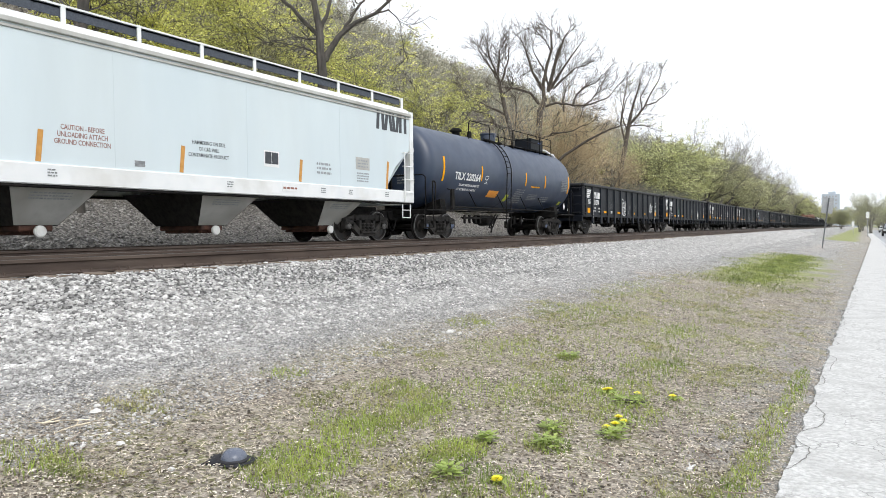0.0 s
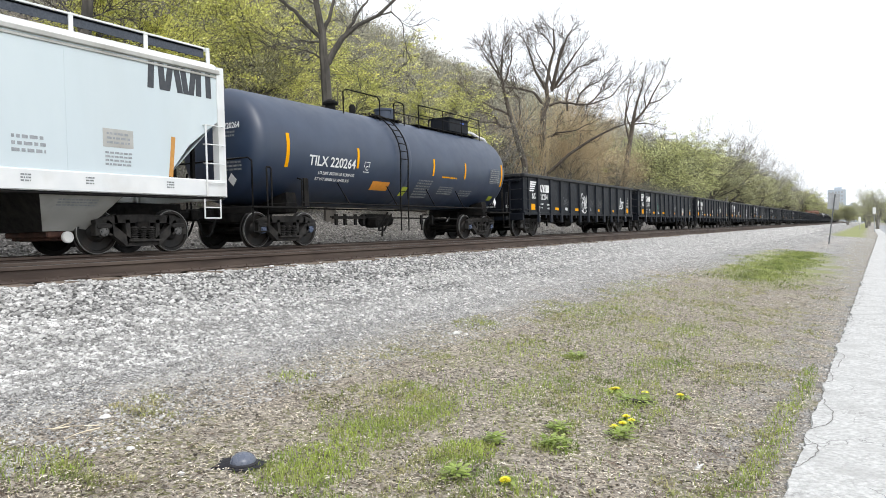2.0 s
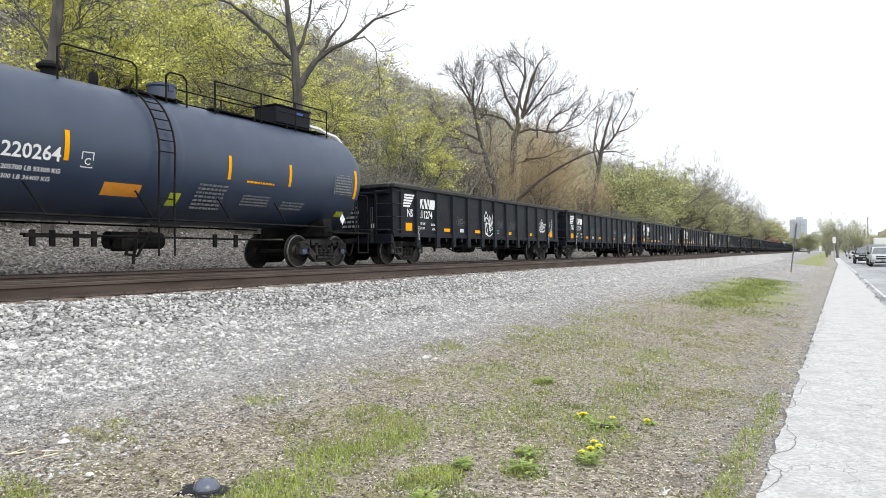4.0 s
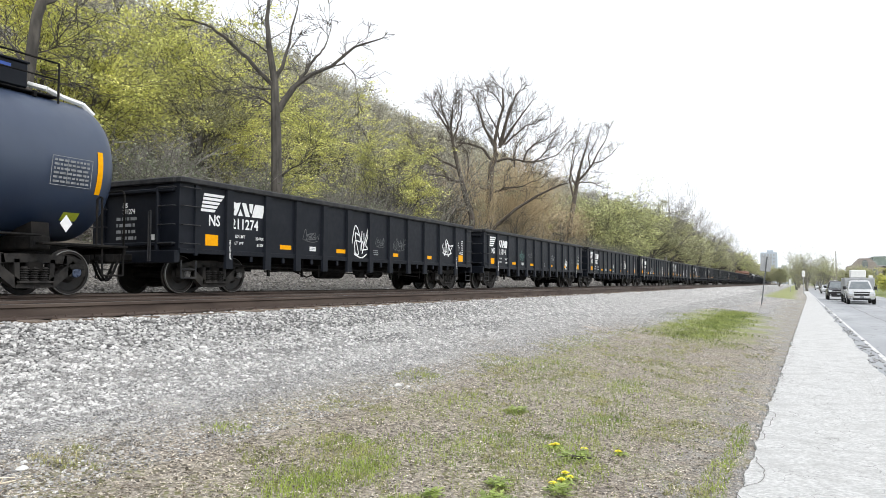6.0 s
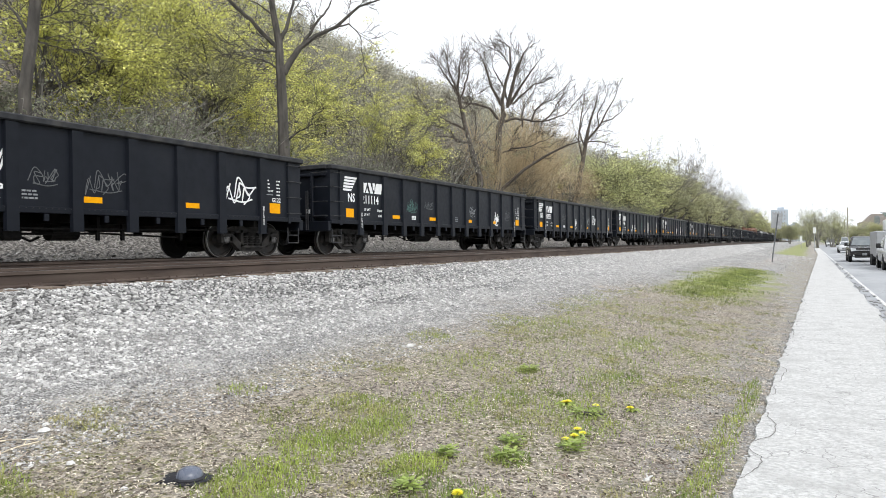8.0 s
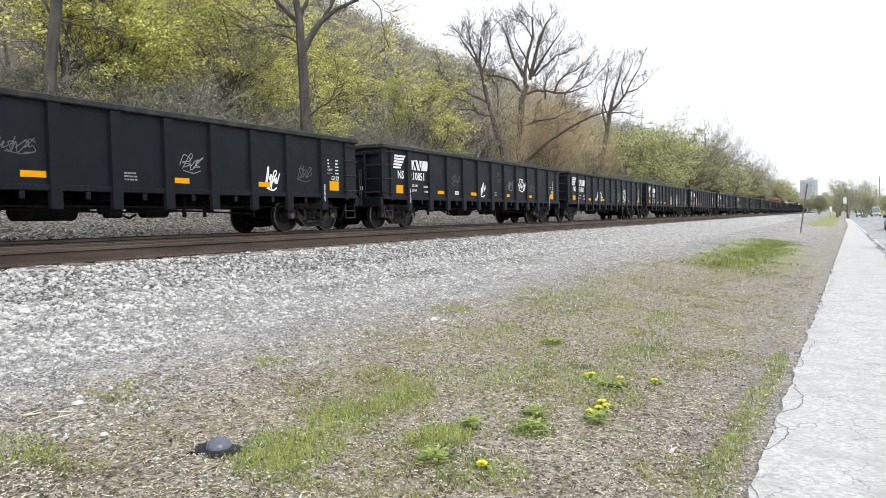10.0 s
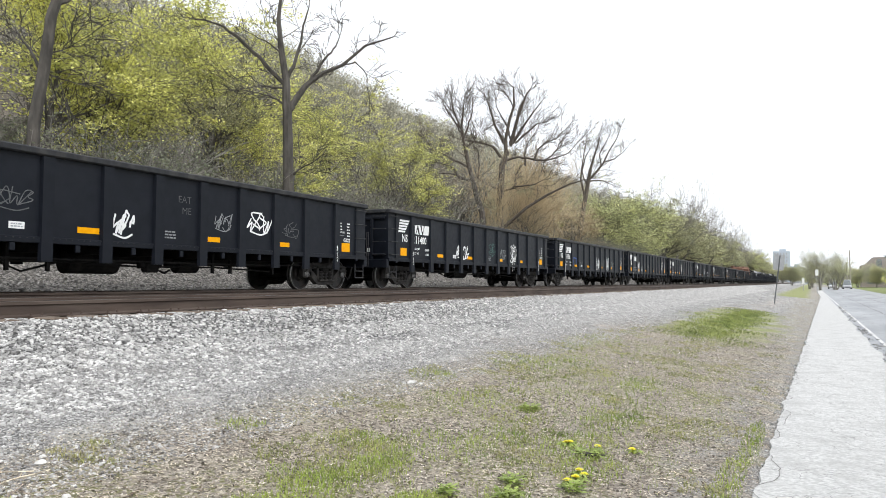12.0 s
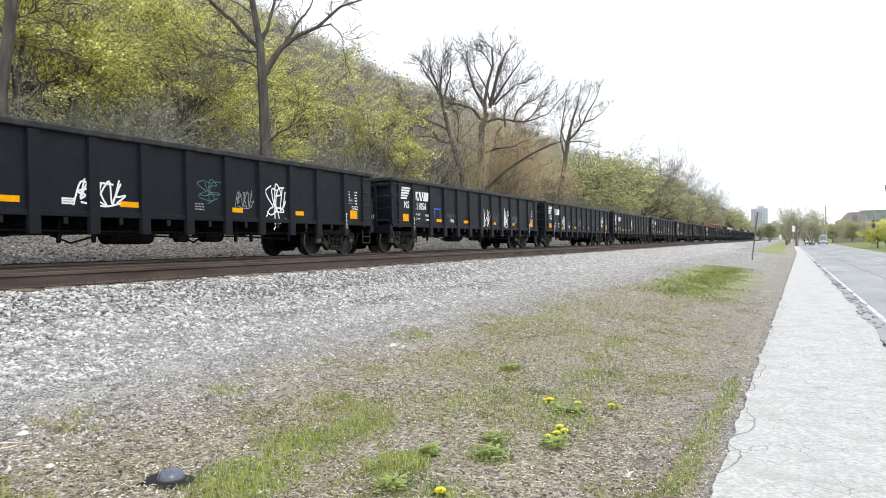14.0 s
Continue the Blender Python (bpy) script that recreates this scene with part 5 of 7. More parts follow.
            part("slope_sheet", sl, M_FRAME, bay, "grimy slope sheet, underside shade put into its dark colour")
        part("outlet_gate", Shape().box((0, yb, 0.42), (1.5, 0.66, 0.12), 0.02).box((0, yb, 0.34), (1.3, 0.5, 0.08), 0.01).rod((-0.8, yb, 0.36), (0.84, yb, 0.36), 0.07, n=10).pipe([(0.75, yb + 0.1, 0.5), (0.86, yb + 0.28, 0.85)], 0.02), M_RUST, bay, "rusty red outlet gate")
        part("outlet_cap", Shape().turned([(0, 0.115), (0.05, 0.115), (0.07, 0.09), (0.07, 0.02)], 20, (0.85, yb, 0.36), "x"), M_CAPWHITE, bay, "round white outlet cap", True)
        text_bars(3, 0.8, 0.2, M_GREYPRINT, bay, (1.26, yb, 1.02), int(yb * 10), SIDE @ pose(0, 0, 0, 40))
    wx = W + 0.022
    # emblem drawn as plain slanting dark bars
    for c, top, foot in ((-0.66, 0.12, 0.16), (-0.2, 0.07, 0.18), (0.22, 0.16, 0.07), (0.66, 0.14, 0.15)):
        for k in (-1, 1):
            bar = flat([(c + k * top - 0.08, 0.3), (c + k * top + 0.08, 0.3), (c + k * foot + 0.08, -0.3), (c + k * foot - 0.08, -0.3)])
            part("emblem_bar", bar, M_DARKLETTER, car, "plain dark grey emblem bar", at=Matrix.Translation((wx + 0.0008 * k, 8.58, 3.68)) @ SIDE @ Matrix.Scale(0.92, 4))
    for y in (-2.5, 0.6, 4.36, 8.3):
        plate("reflector", 0.1, 0.58 if y < 8 else 0.85, M_ORANGE, car, (wx, y, sill_hi + 0.32 + (0.12 if y > 8 else 0)), SIDE @ pose(0, 0, 0, 0, 0, -6), label="orange-brown reflector strip")
    for n, text in enumerate(("CAUTION - BEFORE", "UNLOADING ATTACH", "GROUND CONNECTION")):
        lettering(text, 0.10, M_REDLETTER, car, (wx, -1.66, 2.28 - 0.135 * n), wide=0.72, name="stencil", bold=0.01)
    for n, text in enumerate(("HAMMERING ON SIDE", "OF CAR WILL", "CONTAMINATE PRODUCT")):
        lettering(text, 0.088, M_DARKLETTER, car, (wx, 1.34, 2.3 - 0.14 * n), wide=0.78, name="stencil", bold=0.01)
    plate("notice_panel", 0.52, 0.4, M_LETTER, car, (wx - 0.002, 3.3, 2.12))
    for k in (-0.13, 0.13):
        plate("notice_panel", 0.215, 0.29, M_DARKLETTER, car, (wx + 0.004, 3.3 + k * 0.9, 2.14))
    text_bars(3, 0.6, 0.36, M_GREYPRINT, car, (wx, 5.3, 2.02), 31)
    plate("notice_panel", 0.66, 0.36, M_BAY, car, (wx - 0.002, 7.05, 2.28))
    text_bars(3, 0.5, 0.26, M_GREYPRINT, car, (wx + 0.003, 7.05, 2.28), 32)
    text_bars(4, 0.58, 0.3, M_GREYPRINT, car, (wx, 7.05, 1.88), 33)
    sx2 = W + 0.068
    plate("notice_panel", 0.55, 0.16, M_LETTER, car, (sx2, 3.9, 1.42))
    text_bars(1, 0.5, 0.1, M_REDLETTER, car, (sx2 + 0.003, 3.9, 1.42), 34)
    for y in (-2.3, 1.9, 5.2, 6.4, 8.2):
        text_bars(3, 0.18, 0.16, M_FAINT, car, (sx2, y, 1.42), int(y * 9 + 40))
    plate("notice_panel", 0.24, 0.12, M_FAINT, car, (wx, -0.45, 1.72))
    return car


hopper = hopper_car()
tank = tank_car()
first = gondola()
PITCH = 17.745
COUNT = 21
NUMBERS = ["211274", "211114", "210851", "211400", "211056"]
rest = [copy_thing(first, pose(TRAIN_X, 36.15 + 8.18 + PITCH * k, RAIL_Z)) for k in range(1, COUNT)]
CARS = [(hopper, 9.82), (tank, 27.55), (first, 36.15 + 8.18)] + [(c, 36.15 + 8.18 + PITCH * (k + 1)) for k, c in enumerate(rest)]
for k, c in enumerate([first] + rest):
    number_gondola(c, NUMBERS[k] if k < len(NUMBERS) else "", 11 + k)
    if k == 11:
        rng = random.Random(2)
        s = Shape()
        for i in range(60):
            s.box((rng.uniform(-1.1, 1.1), rng.uniform(-7.4, 7.4), 2.3 + rng.uniform(0, 0.9)), [rng.uniform(0.3, 1.3) for _ in range(3)], 0.03, [rng.uniform(0, 90) for _ in range(3)])
        part("scrap_load", s, M_SCRAP, c, "heaped rusty scrap load")
    elif k > 11:
        rng = random.Random(k)
        s = Shape()
        for i in range(24):
            s.box((rng.uniform(-0.9, 0.9), rng.uniform(-7.0, 7.0), 2.35 + rng.uniform(0, 0.35)), [rng.uniform(0.5, 1.5) for _ in range(3)], 0.05, [rng.uniform(0, 30) for _ in range(3)])
        part("pale_load", s, M_GREYPANEL if k % 2 else M_UNDER, c, "heaped load")

# ---- trees and woods ----
def tube_segments(shape, segs):
    """Tapered prisms for branches, thick ones rounder."""
    for a, b, r0, r1 in segs:
        n = 8 if r0 > 0.12 else 5 if r0 > 0.035 else 3
        shape.rod(a, b + (b - a).normalized() * r1 * 0.25 if r0 > 0.06 else b, r0, r1, n, caps=False)


def grow(rng, segs, tips, p, d, length, r, level, spec):
    steps = 4 if level == 0 else 3
    q0, rad = Vector(p), r
    for i in range(steps):
        d = (d + Vector((rng.gauss(0, 1), rng.gauss(0, 1), rng.gauss(0, 1))) * spec["wob"] + Vector((0, 0, spec["up"][min(level, len(spec["up"]) - 1)]))).normalized()
        q1 = q0 + d * (length / steps)
        r1 = max(spec["thin"], r * (1 - 0.75 * (i + 1) / steps))
        segs.append((q0.copy(), q1.copy(), rad, r1))
        if level >= spec["levels"] - 1:
            tips.append((q0.lerp(q1, 0.7), d.copy()))
        if level < spec["levels"] and (level > 0 or (i + 1) / steps >= spec["clear"]):
            for _ in range(spec["kids"][min(level, len(spec["kids"]) - 1)]):
                a = rng.uniform(0, 2 * math.pi)
                side = d.orthogonal().normalized()
                side = Matrix.Rotation(a, 3, d) @ side
                ang = radians(rng.uniform(*spec["angle"]))
                d2 = (d * math.cos(ang) + side * math.sin(ang)).normalized()
                start = q0.lerp(q1, rng.uniform(0.3, 1.0))
                grow(rng, segs, tips, start, d2, length * rng.uniform(*spec["ratio"]), max(spec["thin"], r1 * rng.uniform(0.45, 0.7)), level + 1, spec)
        q0, rad = q1, r1


def leaves(rng, tips, each, spread, size, bare=-0.08, keep=1.0):
    """Sprays of leaves at the twig ends: each lies in a shallow layer, and whole sprays are missing here and there."""
    v, f = [], []
    for p, d in tips:
        if noise.noise((p.x * 0.42 + 7.3, p.y * 0.42, p.z * 0.62)) + 0.35 * noise.noise((p.x * 1.5, p.y * 1.5, p.z * 2.4)) < bare:
            continue
        if keep < 1 and rng.random() > keep:
            continue
        n = each if each >= 1 else (1 if rng.random() < each else 0)
        if not n:
            continue
        hub = p + Vector((rng.gauss(0, spread * 0.5), rng.gauss(0, spread * 0.5), rng.gauss(0, spread * 0.3)))
        tilt = Vector((rng.gauss(0, 0.3), rng.gauss(0, 0.3), 1)).normalized()
        across = tilt.orthogonal().normalized()
        along = tilt.cross(across)
        for _ in range(n):
            c = hub + across * rng.gauss(0, spread) + along * rng.gauss(0, spread) + tilt * rng.gauss(0, spread * 0.28)
            a = (tilt + Vector((rng.gauss(0, 0.55), rng.gauss(0, 0.55), rng.gauss(0, 0.25)))).normalized()
            b = Matrix.Rotation(rng.uniform(0, 6.28), 3, a) @ a.orthogonal().normalized()
            e = a.cross(b)
            s = size * rng.uniform(0.6, 1.3)
            k = len(v)
            v += [c - b * s * 0.5, c + e * s * 0.4 - a * s * 0.08, c + b * s * 0.6, c - e * s * 0.36 - a * s * 0.08]
            f.append((k, k + 1, k + 2, k + 3))
    s = Shape()
    s.v, s.f = [tuple(p) for p in v], f
    return s


SPECS = {
    "leafy": dict(levels=3, kids=[3, 2, 2], angle=(28, 62), ratio=(0.5, 0.72), up=[0.02, 0.10, 0.05, 0.0], wob=0.13, clear=0.3, thin=0.007),
    "bare": dict(levels=3, kids=[3, 2, 2], angle=(20, 50), ratio=(0.45, 0.7), up=[0.02, 0.14, 0.12, 0.08], wob=0.12, clear=0.45, thin=0.009),
    "sparse": dict(levels=3, kids=[2, 1, 1], angle=(20, 52), ratio=(0.45, 0.7), up=[0.02, 0.10, 0.05, 0.0], wob=0.13, clear=0.4, thin=0.012),
    "twiggy": dict(levels=3, kids=[1, 2, 1], angle=(18, 48), ratio=(0.5, 0.8), up=[0.0, 0.07, 0.07, 0.05], wob=0.12, clear=0.2, thin=0.011),
    "fan": dict(levels=2, kids=[3, 3, 2], angle=(8, 30), ratio=(0.45, 0.7), up=[0.0, 0.06, 0.04], wob=0.07, clear=0.15, thin=0.010),
    "shrub": dict(levels=2, kids=[2, 2], angle=(20, 55), ratio=(0.5, 0.75), up=[0.05, 0.06, 0.0], wob=0.16, clear=0.2, thin=0.009),
    "willow": dict(levels=3, kids=[3, 3, 2], angle=(25, 55), ratio=(0.5, 0.75), up=[0.02, 0.08, -0.06, -0.14], wob=0.1, clear=0.2, thin=0.012),
}


def tree_shapes(seed, kind, height, r, stems=1, each=4, spread=0.22, size=0.16, bare=-0.08, keep=1.0):
    rng = random.Random(seed)
    segs, tips = [], []
    for k in range(stems):
        lean = Vector((rng.uniform(-0.28, 0.28), rng.uniform(-0.28, 0.28), 1)) if stems > 1 else Vector((rng.uniform(-0.08, 0.08), rng.uniform(-0.08, 0.08), 1))
        grow(rng, segs, tips, Vector((rng.uniform(-0.3, 0.3) * (stems > 1), rng.uniform(-0.3, 0.3) * (stems > 1), -0.4)), lean.normalized(), height * rng.uniform(0.85, 1.0), r, 0, SPECS[kind])
    wood = Shape()
    tube_segments(wood, segs)
    return wood, leaves(rng, tips, each, spread, size, bare, keep)


def tree(name, seed, kind, height, r, bark, leaf, label, category="tree", **more):
    t = holder(name, pose(0, 0, -200), label, category)
    wood, crown = tree_shapes(seed, kind, height, r, **more)
    part("trunk", wood, bark, t, fix=False)
    if crown.f:
        part("crown", crown, leaf, t, fix=False)
    return t


def scatter(master, spots, group):
    """The first spot takes the master itself, the others copies."""
    if group:
        master["group"] = group
    for k, (x, y, turn, size) in enumerate(spots):
        m = pose(x, y, ground_z(x, y) - 0.1, 0, 0, turn) @ Matrix.Scale(size, 4)
        if k == 0:
            master.matrix_basis = m
        else:
            copy_thing(master, m)


def spots(seed, n, xs, ys, sizes, keep=lambda x, y: True):
    rng = random.Random(seed)
    out = []
    while len(out) < n:
        x, y = rng.uniform(*xs), rng.uniform(*ys)
        if keep(x, y):
            out.append((x, y, rng.uniform(0, 360), rng.uniform(*sizes)))
    return out


def limb_tree(name, x, y, limbs, unit, u0, v0, z0, label, bark, seed, twig, spec="bare", leaf=None, each=0, slim=0.72):
    """A bare tree whose main limbs follow given bends across the line of sight; the finer twigs grow at random."""
    az = math.atan2(-x, y)
    right = Vector((math.cos(az), math.sin(az), 0))
    ahead = Vector((-math.sin(az), math.cos(az), 0))
    rng = random.Random(seed)
    t = holder(name, pose(x, y, ground_z(x, y) - 0.2), label, "tree")
    base = Vector((x, y, ground_z(x, y) - 0.2))
    tips = []
    for number, (r0, r1, sway, pts) in enumerate(limbs):
        segs = []
        r0, r1 = r0 * slim, r1 * slim
        way = [Vector((x, y, 0)) + right * (u - u0) * unit + Vector((0, 0, z0 - (v - v0) * unit)) for u, v in pts]
        if pts[0][1] > 9000:
            way[0] = base.copy()
        n = len(way) - 1
        depth = rng.uniform(-1, 1) * sway
        for i in range(1, n + 1):
            way[i] += ahead * depth * (way[i] - way[0]).length
        last = way[0]
        for i in range(n):
            for j in range(4):
                a, b = last, way[i].lerp(way[i + 1], (j + 1) / 4)
                if j < 3 and r0 < 0.12:
                    b += Vector((rng.gauss(0, 1), rng.gauss(0, 1), rng.gauss(0, 1))) * 0.025 * (way[i + 1] - way[i]).length
                f0, f1 = (i + j / 4) / n, (i + (j + 1) / 4) / n
                ra = r0 + (r1 - r0) * f1
                segs.append((a, b, r0 + (r1 - r0) * f0, ra))
                last = b
                if ra < twig["below"] and rng.random() < twig["chance"]:
                    d = (b - a).normalized()
                    side = Matrix.Rotation(rng.uniform(0, 6.28), 3, d) @ d.orthogonal().normalized()
                    grow(rng, segs, tips, b, (d * 0.7 + side * 0.7 + Vector((0, 0, twig["rise"]))).normalized(), rng.uniform(*twig["length"]), max(0.012, ra * 0.25), 1, SPECS[spec])
        if number:
            grow(rng, segs, tips, last, (way[-1] - way[-2]).normalized(), twig["length"][1] * 0.45, max(0.016, r1), 1, SPECS[spec])
        wood = Shape()
        tube_segments(wood, [(a - base, b - base, r, q) for a, b, r, q in segs])
        part("limb" if number else "trunk", wood, bark, t, fix=False)
    if leaf:
        part("crown", leaves(rng, [(p - base, d) for p, d in tips], each, 0.25, 0.2), leaf, t, fix=False)
    return t


def woods():
    # the forked tree behind the train
    limb_tree("forked_tree", -19.9, 23.7, [
        (0.37, 0.27, 0.0, [(210, 9999), (220, 640), (216, 460), (210, 290)]),
        (0.26, 0.09, 0.1, [(208, 300), (205, 180), (180, 30), (168, -90), (180, -220)]),
        (0.15, 0.05, 0.2, [(205, 170), (235, 110), (265, 0), (290, -140)]),
        (0.22, 0.05, 0.15, [(222, 300), (250, 250), (290, 190), (350, 140), (440, 95), (540, 0), (640, -40)]),
        (0.06, 0.02, 0.2, [(430, 98), (500, 75), (545, 120), (560, 210)]),
        (0.10, 0.03, 0.25, [(300, 180), (370, 60), (415, 0), (440, -80)]),
        (0.15, 0.05, 0.2, [(200, 195), (110, 110), (30, 40), (-50, -20), (-140, -40)]),
        (0.08, 0.02, 0.2, [(203, 285), (140, 250), (70, 240)]),
        (0.07, 0.02, 0.3, [(200, 215), (100, 205), (10, 225)]),
        (0.06, 0.02, 0.3, [(185, 60), (120, 20), (60, 0)]),
        (0.10, 0.03, 0.3, [(225, 590), (250, 570), (330, 520)])],
        0.0101, 213, 290, 9.05, "tall grey-barked tree forking into bare limbs", M_BARK, 3, dict(below=0.13, chance=0.45, rise=0.1, length=(0.6, 1.6)), spec="sparse", slim=0.72)
    limb_tree("leaning_tree", -20.4, 12.9, [
        (0.25, 0.19, 0.0, [(40, 9999), (38, 430), (60, 260), (75, 100), (95, 20)]),
        (0.17, 0.1, 0.1, [(95, 20), (120, -90), (150, -220)]),
        (0.10, 0.03, 0.2, [(85, 60), (150, 10), (260, -40)]),
        (0.05, 0.015, 0.2, [(65, 220), (100, 200), (135, 180)]),
        (0.04, 0.015, 0.2, [(60, 270), (100, 285), (150, 290)]),
        (0.08, 0.02, 0.2, [(60, 300), (20, 200), (-40, 120)])],
        0.0100, 40, 430, 6.2, "leaning grey tree trunk with thin drooping limbs", M_BARK, 9, dict(below=0.12, chance=0.4, rise=-0.1, length=(0.6, 1.5)), spec="sparse", slim=0.76)
    twigs = dict(below=0.2, chance=0.62, rise=0.12, length=(0.7, 1.8))
    limb_tree("bare_tree", -24, 58, [
        (0.62, 0.36, 0.0, [(860, 9999), (852, 330), (855, 270), (857, 235), (866, 212)]),
        (0.30, 0.05, 0.1, [(864, 214), (863, 190), (870, 155), (878, 130), (877, 98), (872, 94)]),
        (0.24, 0.05, 0.25, [(871, 198), (880, 165), (888, 132), (894, 117)]),
        (0.24, 0.05, 0.25, [(872, 202), (886, 148), (900, 112), (908, 102)]),
        (0.22, 0.05, 0.25, [(876, 196), (896, 163), (915, 136), (928, 119)]),
        (0.24, 0.05, 0.25, [(864, 200), (845, 167), (833, 128), (829, 119)]),
        (0.16, 0.04, 0.3, [(872, 188), (865, 163), (849, 134), (845, 120)]),
        (0.12, 0.04, 0.3, [(877, 130), (868, 112), (854, 98)]),
        (0.22, 0.05, 0.2, [(856, 222), (841, 201), (817, 192), (793, 188), (775, 183)]),
        (0.20, 0.05, 0.2, [(852, 278), (824, 266), (814, 257), (817, 236), (815, 211), (803, 196)]),
        (0.18, 0.04, 0.3, [(866, 226), (886, 221), (917, 228), (941, 228), (972, 218), (994, 195)]),
        (0.16, 0.04, 0.3, [(912, 228), (920, 208), (934, 195), (951, 191), (973, 168)]),
        (0.14, 0.04, 0.3, [(930, 231), (948, 214), (968, 184)]),
        (0.16, 0.04, 0.3, [(880, 196), (903, 177), (917, 164), (936, 160)]),
        (0.14, 0.04, 0.3, [(898, 236), (897, 215), (902, 196), (920, 166)]),
        (0.15, 0.04, 0.3, [(856, 284), (879, 273), (914, 270), (942, 258)]),
        (0.24, 0.06, 0.2, [(858, 348), (900, 312), (938, 289), (972, 273), (1002, 265)])],
        0.0499, 862.6, 441, 1.6, "large bare tree with spreading dark limbs", M_BAREBARK, 4, twigs, spec="twiggy", slim=0.64)
    limb_tree("bare_tree", -23, 51.3, [
        (0.42, 0.24, 0.0, [(826, 9999), (822, 322), (812, 290), (804, 259), (797, 232), (790, 198)]),
        (0.20, 0.04, 0.1, [(790, 200), (784, 166), (788, 136), (788, 122)]),
        (0.16, 0.04, 0.2, [(788, 188), (797, 165), (804, 140), (804, 125)]),
        (0.15, 0.04, 0.2, [(787, 180), (775, 150), (768, 126), (767, 122)]),
        (0.13, 0.04, 0.2, [(786, 178), (768, 150), (757, 135), (751, 122)]),
        (0.18, 0.04, 0.2, [(796, 238), (780, 230), (765, 224), (752, 216), (735, 208), (722, 192)]),
        (0.18, 0.04, 0.2, [(801, 262), (781, 258), (771, 240), (755, 232), (735, 227), (715, 225)]),
        (0.12, 0.03, 0.2, [(790, 258), (765, 250), (740, 248), (712, 249)]),
        (0.10, 0.03, 0.2, [(792, 204), (806, 194), (815, 178)])],
        0.0448, 826, 441, 1.6, "bare tree with a leaning double trunk", M_BAREBARK, 5, twigs, spec="twiggy", slim=0.64)
    limb_tree("bare_tree", -24, 80.2, [
        (0.52, 0.3, 0.0, [(992, 9999), (995, 345), (1003, 300), (1008, 270), (1013, 243)]),
        (0.26, 0.05, 0.1, [(1012, 246), (1018, 224), (1026, 200), (1031, 180)]),
        (0.24, 0.05, 0.2, [(1009, 262), (1025, 245), (1036, 230), (1046, 208), (1060, 185), (1066, 166)]),
        (0.14, 0.04, 0.2, [(1036, 230), (1055, 225), (1068, 215), (1078, 203)]),
        (0.14, 0.04, 0.2, [(1031, 236), (1029, 216), (1038, 200), (1047, 180)]),
        (0.20, 0.05, 0.2, [(1003, 290), (996, 260), (999, 235), (1002, 214), (1006, 196)]),
        (0.16, 0.05, 0.2, [(1007, 270), (998, 245), (1005, 220), (1015, 205)]),
        (0.16, 0.06, 0.2, [(1008, 266), (1018, 262), (1035, 263), (1048, 269)])],
        0.0656, 992, 441, 1.6, "tall bare tree wrapped in young green shoots", M_BAREBARK, 6, dict(below=0.2, chance=0.45, rise=0.12, length=(0.6, 1.7)), spec="twiggy", leaf=M_LEAF_G, each=0.12, slim=0.66)

    # willow-like crowns behind the bare trees
    w = tree("tan_willow", 21, "willow", 5.6, 0.22, M_WILLOW, M_LEAF_O, "willow with hanging tan twigs coming into bud", stems=3, each=1, spread=0.2, size=0.1)
    scatter(w, [(-25.5, 66, 10, 1.0), (-26, 74, 140, 1.05), (-25, 80, 220, 0.9)], "willows behind the train")
    f = tree("twiggy_sapling", 23, "fan", 7.6, 0.06, M_WILLOW, M_LEAF_O, "fan of fine orange-brown shoots without leaves", stems=12, each=0.02, spread=0.2, size=0.1)
    scatter(f, [(-24.6, 63, 10, 1.0), (-25.5, 70, 90, 1.05), (-25.2, 57, 200, 0.8)], "fans of brown shoots")
    g = tree("green_willow", 22, "willow", 7.0, 0.25, M_BARKDARK, M_LEAF_G, "willow hung with fresh yellow-green leaves", stems=3, each=5, spread=0.2, size=0.17)
    scatter(g, [(-24.5, 93, 60, 1.05), (-25, 104, 200, 1.0), (-26, 115, 300, 1.1)], "green willows by the line")

    m = tree("broad_maple", 24, "leafy", 6.2, 0.2, M_BARKDARK, M_LEAF_B, "broad maple full of bright yellow-green leaves", each=40, spread=0.24, size=0.105, bare=-0.12, keep=0.4)
    scatter(m, [(-28, 23.6, 0, 1.05), (-28, 20.2, 70, 1.15), (-30, 28.7, 160, 1.3), (-31, 41.3, 30, 1.15), (-30, 49, 250, 1.0), (-25, 42, 90, 0.95), (-24.7, 28.7, 120, 0.72), (-27, 17.3, 200, 1.2), (-33, 33, 20, 1.3)], "broad maples below the hill")
    # leafy trees at the foot of the hill
    clear = lambda x, y: not (-24.6 < x and 17 < y < 27)
